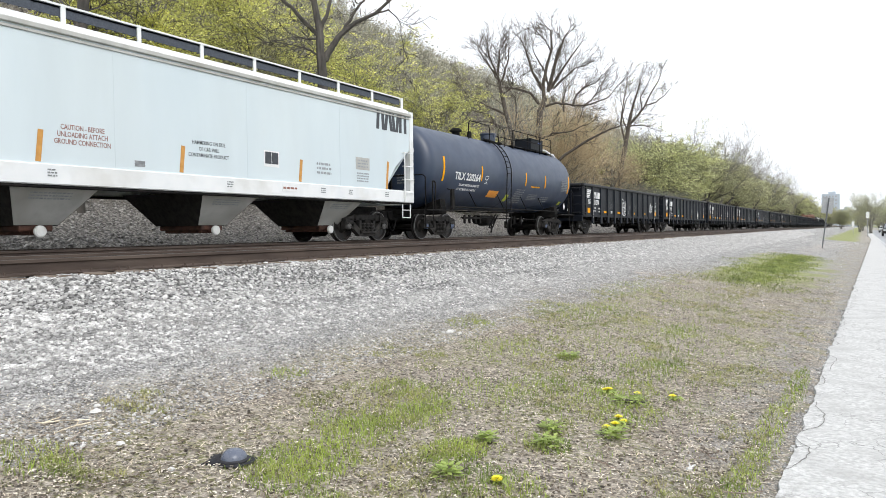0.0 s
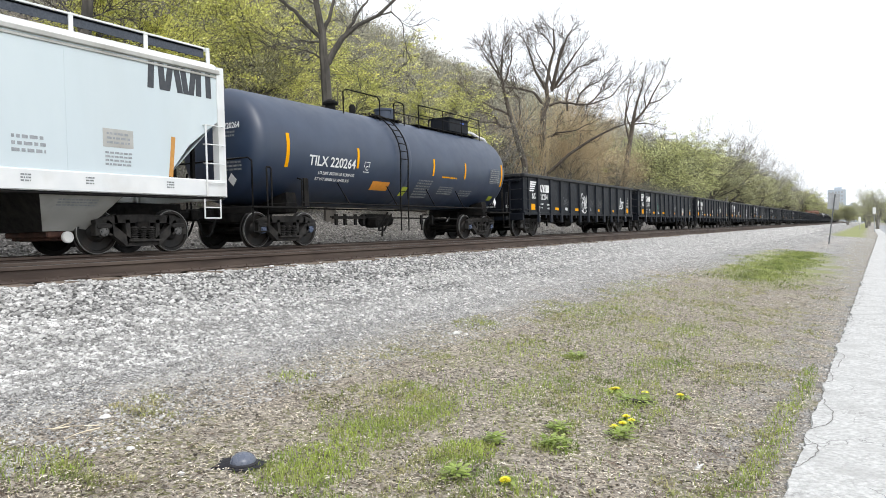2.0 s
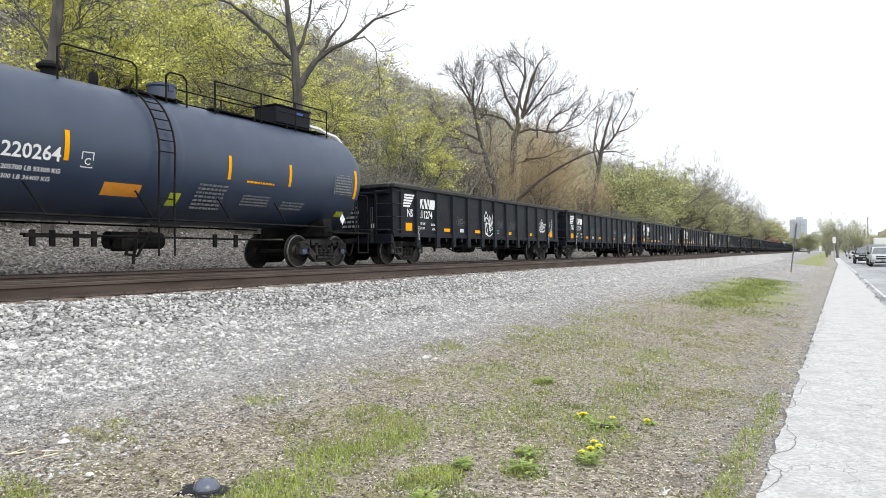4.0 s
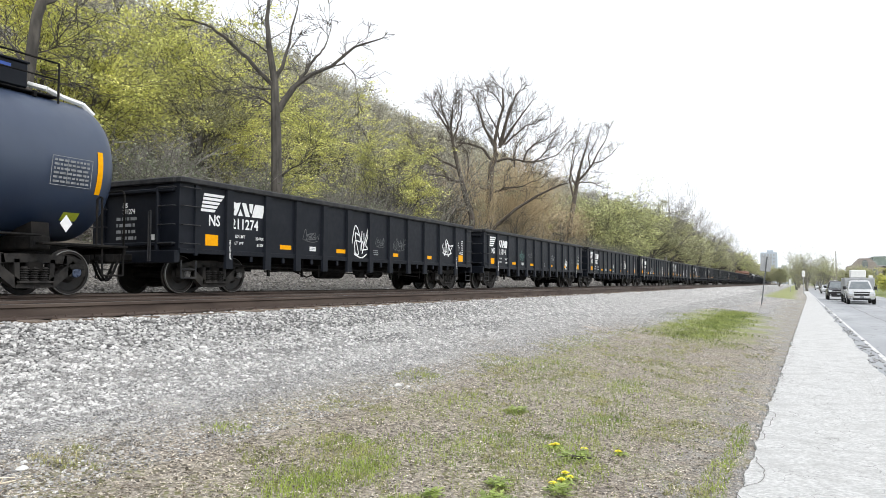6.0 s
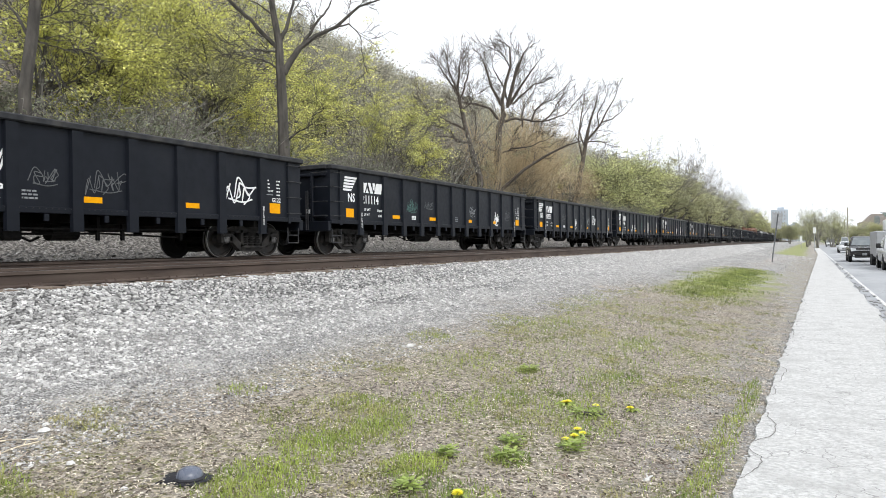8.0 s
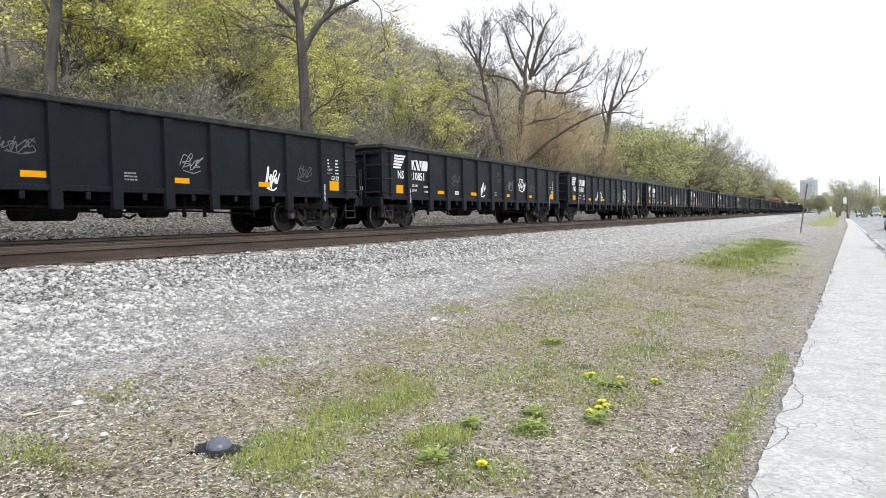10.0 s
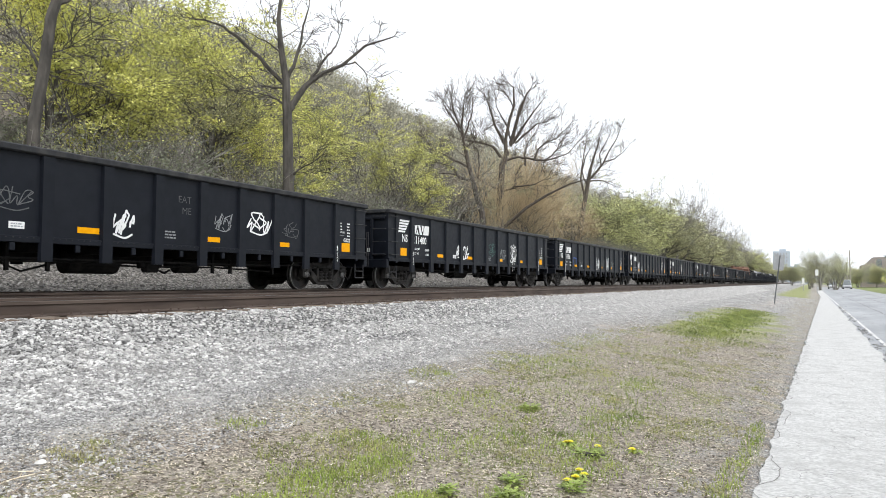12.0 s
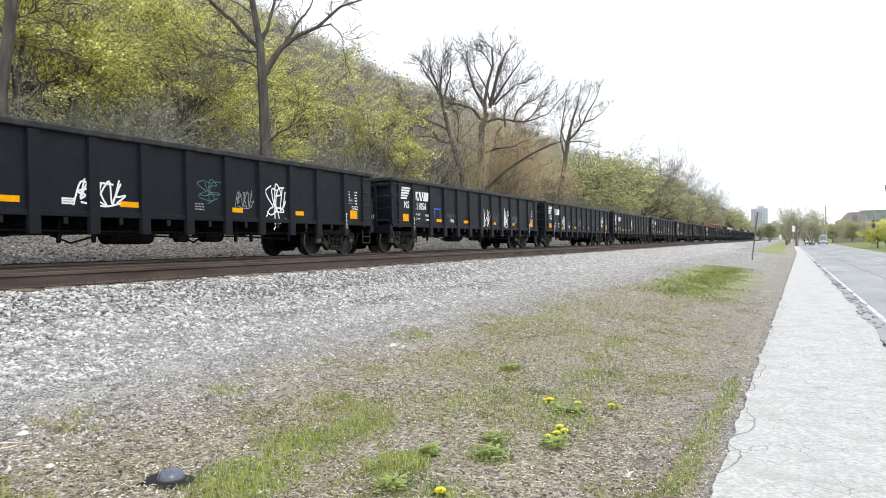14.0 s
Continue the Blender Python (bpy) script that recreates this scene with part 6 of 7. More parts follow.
    kinds = [
        (tree("maple_tree", 31, "leafy", 5.6, 0.15, M_BARKDARK, M_LEAF_Y, "young maple in bright yellow-green leaf", each=32, spread=0.22, size=0.10, bare=0.0, keep=0.36), 41, 9),
        (tree("maple_tree", 32, "leafy", 5.0, 0.12, M_BARKDARK, M_LEAF_Y, "slender maple in bright yellow-green leaf", stems=2, each=28, spread=0.22, size=0.10, bare=0.0, keep=0.36), 42, 7),
        (tree("budding_tree", 33, "leafy", 5.8, 0.15, M_BARKDARK, M_LEAF_G, "tree with fresh light green leaves", stems=2, each=22, spread=0.22, size=0.095, bare=0.02, keep=0.36), 43, 10),
        (tree("thin_tree", 34, "sparse", 7.0, 0.15, M_BARKGREY, M_LEAF_O, "thin dark-stemmed tree just coming into leaf", each=1, spread=0.3, size=0.13), 44, 36),
        (tree("thin_tree", 35, "sparse", 6.0, 0.12, M_BARKDARK, M_LEAF_O, "thin grey tree still nearly bare", stems=2, each=1, spread=0.3, size=0.12), 45, 36),
    ]
    for master, seed, n in kinds:
        near = spots(seed, n * 3 // 5, (-38, -23), (6, 125), (0.75, 1.2), clear)
        if seed in (44, 45):
            near += spots(seed + 50, 11, (-24.4, -22.2), (12, 80), (0.75, 1.05), clear)
        far = spots(seed + 100, n - n * 3 // 5, (-62, -36), (4, 170), (0.8, 1.3))
        scatter(master, near + far, "trees at the foot of the hill")
    shrub = tree("shrub", 51, "shrub", 2.9, 0.04, M_BARKGREY, M_SCRUB, "twiggy grey-green shrub coming into leaf", "shrub", stems=9, each=3, spread=0.2, size=0.10)
    scatter(shrub, spots(52, 110, (-34, -20.8), (5, 120), (0.7, 1.3), lambda x, y: not (-21.6 < x and (10 < y < 15 or 21 < y < 26))), "shrubs along the foot of the hill")
    shrub2 = tree("shrub", 53, "shrub", 2.4, 0.035, M_BARKGREY, M_SCRUB, "low tangle of bare grey twigs", "shrub", stems=11, each=1, spread=0.25, size=0.10)
    scatter(shrub2, spots(54, 110, (-36, -20.3), (5, 130), (0.6, 1.25), lambda x, y: not (-21.3 < x and (10 < y < 15 or 21 < y < 26))), "shrubs along the foot of the hill")

    # the tree belt that follows the line into the distance
    belt = [
        (tree("belt_tree", 61, "leafy", 7.8, 0.34, M_BARKDARK, M_LEAF_G, "tall tree with airy light green crown", stems=2, each=20, spread=0.36, size=0.2, bare=-0.02, keep=0.4), 71, 26),
        (tree("belt_tree", 62, "leafy", 7.4, 0.32, M_BARKDARK, M_LEAF_P, "tall pale olive tree coming into leaf", stems=2, each=20, spread=0.36, size=0.2, bare=-0.02, keep=0.4), 72, 40),
        (tree("belt_tree", 63, "bare", 8.6, 0.24, M_BARKGREY, M_LEAF_O, "tall bare grey tree in the belt", each=1, spread=0.4, size=0.16, bare=0.1), 73, 26),
    ]
    for master, seed, n in belt:
        a = spots(seed, n * 2 // 3, (-33, -24), (122, 330), (0.9, 1.2))
        b = spots(seed + 7, n - n * 2 // 3, (-34, -24), (330, 640), (0.9, 1.15))
        if seed == 71:
            a = [(-24.8, 109, 60, 0.95), (-26, 117, 200, 0.95), (-25.5, 124, 280, 0.9)] + a
        if seed == 73:
            a = [(-24.4, 143, 40, 1.35), (-24.8, 150, 130, 1.2)] + a
        scatter(master, a + b, "tree belt along the line")

    # woods on the hillside
    for name, seed, n, leaf, bark, label in (("hillside_woods", 81, 170, M_LEAF_Y, M_BARKDARK, "yellow-green spring woods covering the hillside"), ("hillside_woods", 82, 1200, M_LEAF_O, M_HILLTWIG, "grey-brown budding woods covering the hillside")):
        rng = random.Random(seed)
        wood, lv, lf = Shape(), [], []
        for i in range(n):
            x = rng.uniform(-115, -46) if leaf == M_LEAF_Y else rng.uniform(-185, -50)
            y = -x / math.tan(radians(rng.uniform(12, 66)))
            base = Vector((x, y, ground_z(x, y) - 0.3))
            h = rng.uniform(8, 13)
            segs = [(base, base + Vector((rng.uniform(-0.5, 0.5), rng.uniform(-0.5, 0.5), h * 0.5)), 0.14, 0.09)]
            top = segs[0][1]
            ends = []
            for _ in range(9):
                d = Vector((rng.gauss(0, 0.6), rng.gauss(0, 0.6), rng.uniform(0.3, 1))).normalized()
                s0 = base.lerp(top, rng.uniform(0.5, 1))
                e = s0 + d * h * rng.uniform(0.25, 0.5)
                segs.append((s0, e, 0.08, 0.03))
                ends.append(e)
                for _ in range(2):
                    d2 = (d + Vector((rng.gauss(0, 0.5), rng.gauss(0, 0.5), rng.gauss(0.2, 0.4)))).normalized()
                    e2 = s0.lerp(e, rng.uniform(0.4, 0.9)) + d2 * h * 0.17
                    segs.append((s0.lerp(e, 0.6), e2, 0.04, 0.02))
                    ends.append(e2)
            for a, b, r0, r1 in segs:
                wood.rod(a, b, r0, r1, 3, caps=False)
            for e in ends:
                for _ in range(5 if x < -75 else 8):
                    c = e + Vector((rng.gauss(0, 0.75), rng.gauss(0, 0.75), rng.gauss(0, 0.6)))
                    a = Vector((rng.gauss(0, 1), rng.gauss(0, 1), rng.gauss(0, 0.7))).normalized()
                    b = a.orthogonal().normalized()
                    g2 = a.cross(b)
                    s = rng.uniform(0.22, 0.5) * min(1.0, math.hypot(x, y) / 150)
                    k = len(lv)
                    lv += [tuple(c - b * s * 0.6), tuple(c + g2 * s * 0.4), tuple(c + b * s * 0.6), tuple(c - g2 * s * 0.4)]
                    lf.append((k, k + 1, k + 2, k + 3))
        t = holder(name, pose(0, 0, 0), label, "woods", kind="stuff")
        part("trunk", wood, bark, t, fix=False)
        crown = Shape()
        crown.v, crown.f = lv, lf
        part("crown", crown, leaf, t, fix=False)


woods()


# ---- stones, straw and grass on the near ground ----
def stone_field(name, seed, n, xs, ys, sizes, mat, label, fade=25.0, keep=None):
    rng = np.random.default_rng(seed)
    y = ys[0] + (ys[1] - ys[0]) * rng.random(n) ** (1.7 if ys[1] < 60 else 2.6)
    x = xs[0] + (xs[1] - xs[0]) * rng.random(n)
    size = sizes[0] + (sizes[1] - sizes[0]) * rng.random(n) ** 2 + np.maximum(0, y - fade) * 0.0004
    cube = np.array([[a, b, c] for a in (-1, 1) for b in (-1, 1) for c in (-1, 1)], float) * 0.5
    quads = np.array([(0, 1, 3, 2), (4, 6, 7, 5), (0, 4, 5, 1), (2, 3, 7, 6), (1, 5, 7, 3)])
    s = Shape()
    for i in range(n):
        if keep and rng.random() > keep(x[i], y[i]):
            continue
        v = (cube + rng.uniform(-0.2, 0.2, (8, 3))) * size[i] * np.array([1.0, 0.85, 0.6])
        a, t = rng.uniform(0, 6.28), rng.uniform(-0.5, 0.5)
        c, sn = math.cos(a), math.sin(a)
        v = v @ np.array([[c, -sn, 0], [sn, c, 0], [0, 0, 1]]) @ np.array([[1, 0, 0], [0, math.cos(t), -math.sin(t)], [0, math.sin(t), math.cos(t)]])
        z = ground_z(x[i], y[i]) + size[i] * 0.16
        k = len(s.v)
        s.v += (v + [x[i], y[i], z]).tolist()
        s.f += [tuple(q) for q in (quads + k).tolist()]
    tagged(part(name, s, mat, fix=False), label, "gravel", kind="stuff")


def on_ground(x, y, dz=0.0):
    return Vector((x, y, ground_z(x, y) + dz))


def blades(name, seed, clumps, height, width, mat, label, category, curl=0.5):
    """Thin bent blades; each clump is x, y, half-widths and a number of blades."""
    rng = random.Random(seed)
    s = Shape()
    for x, y, rx, ry, n in clumps:
        for _ in range(n):
            r, a = math.sqrt(rng.random()), rng.uniform(0, 6.28)
            p = Vector((x + rx * r * math.cos(a), y + ry * r * math.sin(a), 0))
            if p.x > path_left(p.y) - 0.02:
                continue
            p.z = ground_z(p.x, p.y) - 0.004
            b = rng.uniform(0, 6.28)
            lean = Vector((math.cos(b), math.sin(b), 0))
            w = Vector((-lean.y, lean.x, 0)) * width * rng.uniform(0.6, 1.3) * 0.5
            h = height * rng.uniform(0.4, 1.2) * (1.1 - 0.5 * r)
            m = p + lean * h * curl * 0.35 + Vector((0, 0, h * 0.6))
            t = p + lean * h * curl * rng.uniform(0.6, 1.3) + Vector((0, 0, h * rng.uniform(0.75, 1.0)))
            s.add([p - w, p + w, m + w * 0.8, m - w * 0.8, t], [(0, 1, 2, 3), (3, 2, 4)])
    tagged(part(name, s, mat, fix=False), label, category, kind="stuff")


def litter(name, seed, n, xs, ys, length, width, mat, label):
    """Dry stalks lying on the earth."""
    rng = random.Random(seed)
    s = Shape()
    for _ in range(n):
        y = ys[0] + (ys[1] - ys[0]) * rng.random() ** 1.8
        x = rng.uniform(*xs)
        if x > path_left(y) - 0.03 or (x < -3.6 and rng.random() < (-3.6 - x) / 1.8):
            continue
        p = on_ground(x, y, rng.uniform(0.002, 0.018))
        a = rng.uniform(0, 6.28)
        d = Vector((math.cos(a), math.sin(a), rng.uniform(-0.12, 0.16)))
        ln = rng.uniform(*length) * (1 + y * 0.02)
        w = Vector((-d.y, d.x, 0)) * width * rng.uniform(0.5, 1.4) * (1 + y * 0.03)
        q = p + d * ln * 0.5 + Vector((0, 0, rng.uniform(0, 0.006)))
        t = p + d * ln + Vector((rng.uniform(-0.1, 0.1), rng.uniform(-0.1, 0.1), 0)) * ln
        s.add([p - w, p + w, q + w, q - w, t + w * 0.6, t - w * 0.6], [(0, 1, 2, 3), (3, 2, 4, 5)])
    tagged(part(name, s, mat, fix=False), label, "dry grass", kind="stuff")


def farther(x, y):
    """Gravel thickens with distance and leaves the grassy patch and the trodden middle free."""
    f = min(1, max(0, (y - 10) / 14)) ** 2
    if -4.6 + 0.4 * noise.noise((y, 0, 0)) < x < -0.9 and 17 < y < 37:
        f *= 0.04
    if x > path_left(y) - 0.05:
        return 0
    f *= min(1, 0.12 + (path_left(y) - x) * 0.45)
    if x > -4 and noise.noise((x * 0.8, y * 0.4, 5)) > -0.1:
        f *= 0.3
    return f


def meadow(x, y):
    return noise.noise((x * 1.1, y * 0.8, 2)) + 0.6 * noise.noise((x * 3.3, y * 3.0, 8))


stone_field("ballast_stones", 1, 56000, (-8.4, -6.3), (2.0, 110), (0.016, 0.042), M_BALLAST, "pale crushed-stone ballast on the slope below the rails", 30)
stone_field("ballast_stones", 17, 40000, (-6.9, -5.2), (2.0, 110), (0.013, 0.036), M_BALLAST, "smaller pale ballast at the foot of the slope", 20)
stone_field("fine_gravel", 2, 52000, (-5.9, -3.9), (1.5, 26), (0.006, 0.022), M_PEBBLE, "fine grey gravel below the ballast", 12)
stone_field("roadside_gravel", 7, 34000, (-6.5, 0.5), (9, 80), (0.012, 0.036), M_BALLAST, "pale gravel strewn over the verge farther along", 20, farther)
stone_field("pebbles", 3, 26000, (-4.6, -0.5), (1.8, 20), (0.004, 0.020), M_EARTHSTONE, "scattered pebbles on trodden earth", 12)
stone_field("bank_stones", 18, 12000, (-22.5, -15.4), (6, 110), (0.03, 0.12), M_DARKBALLAST, "grimy dark stones on the bank behind the train", 40)
stone_field("bank_stones", 19, 9000, (-13.0, -10.6), (5, 90), (0.03, 0.07), M_DARKBALLAST, "grimy stones between the two tracks", 40)
PATCHES = [(-2.84, 3.24, 0.3, 0.35, 900), (-2.79, 2.93, 0.4, 0.2, 500), (-2.91, 3.87, 0.25, 0.35, 500), (-2.84, 4.46, 0.22, 0.4, 450), (-2.27, 3.98, 0.2, 0.3, 600), (-3.01, 4.58, 0.3, 0.5, 350), (-2.74, 7.27, 0.13, 0.2, 260), (-1.85, 4.52, 0.16, 0.2, 250), (-1.88, 6.26, 0.35, 0.6, 500), (-1.6, 5.62, 0.25, 0.5, 350), (-1.8, 3.68, 0.3, 0.3, 400), (-0.64, 4.6, 0.12, 1.0, 420), (-0.62, 6.0, 0.12, 1.2, 420), (-0.56, 7.8, 0.1, 1.2, 400), (-2.17, 10.2, 0.25, 0.9, 400), (-4.12, 14.57, 0.5, 1.8, 500), (-3.34, 4.91, 0.25, 0.3, 200), (-4.3, 7.97, 0.3, 0.4, 200), (-3.93, 2.14, 0.35, 0.3, 350), (-4.21, 4.49, 0.2, 0.2, 100), (-3.57, 10.73, 0.5, 1.2, 500), (-2.52, 5.84, 0.3, 0.5, 300), (-3.46, 7.1, 0.4, 0.6, 300), (-1.88, 7.47, 0.3, 0.8, 450), (-3.1, 3.92, 0.25, 0.3, 250), (-2.75, 5.31, 0.4, 0.5, 300), (-3.86, 10.26, 0.5, 1.0, 400), (-2.6, 9.0, 1.2, 2.5, 900), (-3.0, 13, 1.2, 3, 1100), (-2.3, 5.5, 1.5, 2.6, 1400), (-2.2, 8, 1.4, 3, 900), (-1.4, 10, 0.8, 4, 500)]
blades("grass", 4, [(x, y, rx, ry, int(n * 1.5)) for x, y, rx, ry, n in PATCHES], 0.07, 0.0055, M_GRASS, "patches of short fresh spring grass", "grass", 0.7)
rng = random.Random(44)
thin = []
while len(thin) < 3600:
    y = 2.2 + 17 * rng.random() ** 1.5
    x = rng.uniform(-4.6, -0.6)
    if meadow(x, y) > 0.16 + 0.12 * max(0, -3.4 - x) + 0.12 * max(0, x + 1.5):
        thin.append((x, y, 0.045, 0.05, rng.randint(6, 14)))
blades("thin_grass", 45, thin, 0.045, 0.0065, M_DRYGRASS, "thin short grass coming up through dead straw", "grass", 0.9)
blades("far_grass", 46, [(-2.6 + 1.5 * noise.noise((k * 0.37, 1, 0)) * 1.6, 18.5 + 0.085 * k + 1.2 * noise.noise((k * 0.9, 4, 0)), 0.5, 0.9, 70) for k in range(230)], 0.085, 0.016, M_TURF, "green patch of grass farther along the verge", "grass", 0.7)
litter("straw", 5, 60000, (-5.2, -0.4), (1.6, 24), (0.015, 0.06), 0.0022, M_STRAW, "flattened dead straw and stalks on the earth")
litter("straw", 15, 18000, (-5.2, -0.4), (1.7, -6), (0.015, 0.06), 0.0022, M_STRAW, "flattened dead straw and stalks on the earth")
stone_field("pebbles", 13, 6000, (-4.6, -0.5), (1.85, -6), (0.004, 0.020), M_EARTHSTONE, "scattered pebbles on trodden earth", 12)
stone_field("fine_gravel", 12, 9000, (-5.9, -3.9), (1.6, -6), (0.008, 0.026), M_PEBBLE, "fine grey gravel below the ballast", 12)
stone_field("ballast_stones", 11, 7000, (-8.4, -5.6), (2.3, -6), (0.026, 0.07), M_BALLAST, "pale crushed-stone ballast on the slope below the rails")
litter("leaf_litter", 8, 15000, (-4.8, -0.5), (1.8, 22), (0.010, 0.036), 0.006, M_DARKLEAF, "dark rotting leaf scraps on the earth")
litter("leaf_scraps", 9, 34000, (-4.8, -0.45), (1.7, 20), (0.007, 0.026), 0.0045, M_CHIP, "pale dead leaf scraps and bark chips on the earth")
litter("dead_twigs", 16, 420, (-1.7, -0.55), (3.0, 8), (0.05, 0.22), 0.0028, M_TWIG, "broken twigs lying along the trodden edge")
litter("dead_twigs", 6, 380, (-4.2, -0.5), (2.2, 12), (0.08, 0.3), 0.003, M_TWIG, "scattered broken twigs")


def dandelion(x, y, seed):
    rng = random.Random(seed)
    t = holder("dandelion", pose(x, y, ground_z(x, y)) @ Matrix.Scale(1.15, 4), "yellow dandelion flower over a rosette of leaves", "dandelion", "dandelions in the verge")
    rosette = Shape()
    for k in range(9):
        a = k * 0.7 + rng.uniform(-0.2, 0.2)
        d = Vector((math.cos(a), math.sin(a), 0))
        w = Vector((-d.y, d.x, 0)) * 0.014
        L = rng.uniform(0.06, 0.11)
        pts = [d * 0.01 - w * 0.3, d * 0.01 + w * 0.3, d * L * 0.5 + w + Vector((0, 0, 0.03)), d * L * 0.5 - w + Vector((0, 0, 0.03)), d * L + Vector((0, 0, 0.012))]
        rosette.add(pts, [(0, 1, 2, 3), (3, 2, 4)])
    part("leaves", rosette, M_WEED, t, fix=False)
    n = rng.choice((1, 1, 2))
    for k in range(n):
        q = Vector((rng.uniform(-0.04, 0.04), rng.uniform(-0.04, 0.04), rng.uniform(0.02, 0.045)))
        part("stem", Shape().rod((0, 0, 0), q, 0.003, n=5), M_WEED, t)
        s = Shape()
        for ring, (r, z) in enumerate(((0.030, 0.0), (0.023, 0.005), (0.013, 0.009))):
            for i in range(12):
                a = 6.283 * i / 12 + ring * 0.2
                d = Vector((math.cos(a), math.sin(a), 0))
                w = Vector((-d.y, d.x, 0)) * 0.005
                s.add([q + Vector((0, 0, z)) + w, q + Vector((0, 0, z)) - w, q + d * r - w * 0.8 + Vector((0, 0, z + 0.006)), q + d * r + w * 0.8 + Vector((0, 0, z + 0.006))], [(0, 1, 2, 3)])
        part("flower", s, M_DANDY, t, "bright yellow flower head", fix=False)


for k, (x, y) in enumerate([(-1.99, 6.22), (-1.94, 6.25), (-1.7, 6.19), (-1.42, 6.41), (-1.6, 5.14), (-1.58, 5.24), (-1.61, 5.41), (-1.83, 3.73)]):
    dandelion(x, y, k)


def weed(x, y, r, seed):
    rng = random.Random(seed)
    s = Shape()
    for k in range(70):
        a, q = rng.uniform(0, 6.28), rng.uniform(0.2, 1) * r
        c = Vector((q * math.cos(a), q * math.sin(a), rng.uniform(0.01, 0.07)))
        d = Vector((math.cos(a), math.sin(a), rng.uniform(-0.2, 0.5))).normalized()
        w = d.cross(Vector((0, 0, 1))).normalized() * 0.016
        s.add([c - d * 0.02, c + w, c + d * 0.035, c - w], [(0, 1, 2, 3)])
    tagged(part("weed", s, M_WEED, fix=False, at=pose(x, y, ground_z(x, y))), "low broad-leaved green weed clump", "weed", "weed clumps in the verge")


for k, (x, y, r) in enumerate([(-1.85, 4.52, 0.13), (-1.55, 5.0, 0.1), (-1.72, 6.0, 0.16), (-2.2, 4.3, 0.08), (-1.95, 4.85, 0.1), (-2.1, 3.6, 0.09), (-2.72, 7.25, 0.12)]):
    weed(x, y, r, k)


def grey_dome():
    """A grey plastic dome lying on a rag of black cloth."""
    t = holder("domed_object", pose(-3.157, 2.912, ground_z(-3.157, 2.912), 0, 0, 20) @ Matrix.Scale(0.82, 4), "grey plastic dome lying on crumpled black cloth", "litter")
    prof = [(0.07 * math.sin(math.pi / 2 * i / 8), 0.092 * math.cos(math.pi / 2 * i / 8)) for i in range(9)]
    part("dome", Shape().turned([(0.02, 0.095)] + [(0.03 + h, max(r, 0.003)) for h, r in prof], 28, (0.03, 0, 0), "z"), M_DOME, t, "smooth grey-blue dome", True)
    part("rim", Shape().turned([(0.012, 0.094), (0.012, 0.108), (0.026, 0.110), (0.034, 0.100), (0.034, 0.094)], 28, (0.03, 0, 0), "z"), M_CLOTH, t, "dark rim round the dome", True)
    s = Shape()
    n, m = 26, 5
    rng = random.Random(3)
    for i in range(n):
        a = 6.283 * i / n
        out = 0.16 + 0.06 * noise.noise((math.cos(a) * 2, math.sin(a) * 2, 1)) + (0.10 if math.cos(a - 3.3) > 0.7 else 0)
        for j in range(m):
            r = 0.06 + (out - 0.06) * j / (m - 1)
            s.v.append((0.02 + r * math.cos(a), r * math.sin(a) * 0.8, max(0.004, 0.05 * (1 - j / (m - 1)) + 0.022 * noise.noise((r * 22, a * 3, 0)))))
    for i in range(n):
        for j in range(m - 1):
            s.f.append((i * m + j, ((i + 1) % n) * m + j, ((i + 1) % n) * m + j + 1, i * m + j + 1))
    part("cloth", s, M_CLOTH, t, "crumpled black cloth", True)


grey_dome()


def loose_stone(x, y, r, seed):
    rng = random.Random(seed)
    s = Shape().turned([(-r * 0.3, r * 0.6), (0.0, r), (r * 0.4, r * 0.75), (r * 0.6, r * 0.3)], 9, (0, 0, 0), "z")
    s.v = [(a * rng.uniform(0.75, 1.2), b * rng.uniform(0.75, 1.2), c * rng.uniform(0.8, 1.15)) for a, b, c in s.v]
    tagged(part("stone", s, M_STONE, at=pose(x, y, ground_z(x, y) + r * 0.15, 0, 0, seed * 50)), "loose whitish stone on the ground", "stone", "loose stones")


for k, (x, y, r) in enumerate([(-4.19, 7.24, 0.05), (-4.1, 7.32, 0.03), (-4.38, 2.88, 0.036), (-4.47, 2.95, 0.025), (-3.82, 2.67, 0.028), (-3.99, 2.47, 0.022), (-3.3, 2.62, 0.022)]):
    loose_stone(x, y, r, k)


def stick(x, y, length, r, turn, mat, label, seed):
    rng = random.Random(seed)
    pts = [Vector((length * (i / 5 - 0.5), 0.08 * length * rng.uniform(-1, 1), r + rng.uniform(0, 0.01))) for i in range(6)]
    s = Shape()
    for i in range(5):
        s.rod(pts[i], pts[i + 1], r * (1 - 0.1 * i), r * (0.9 - 0.1 * i), n=6)
    s.rod(pts[2], pts[2] + Vector((length * 0.2, length * 0.14, 0.02)), r * 0.6, r * 0.3, n=5)
    tagged(part("stick", s, mat, at=pose(x, y, ground_z(x, y), 0, 0, turn)), label, "stick", "sticks on the verge")


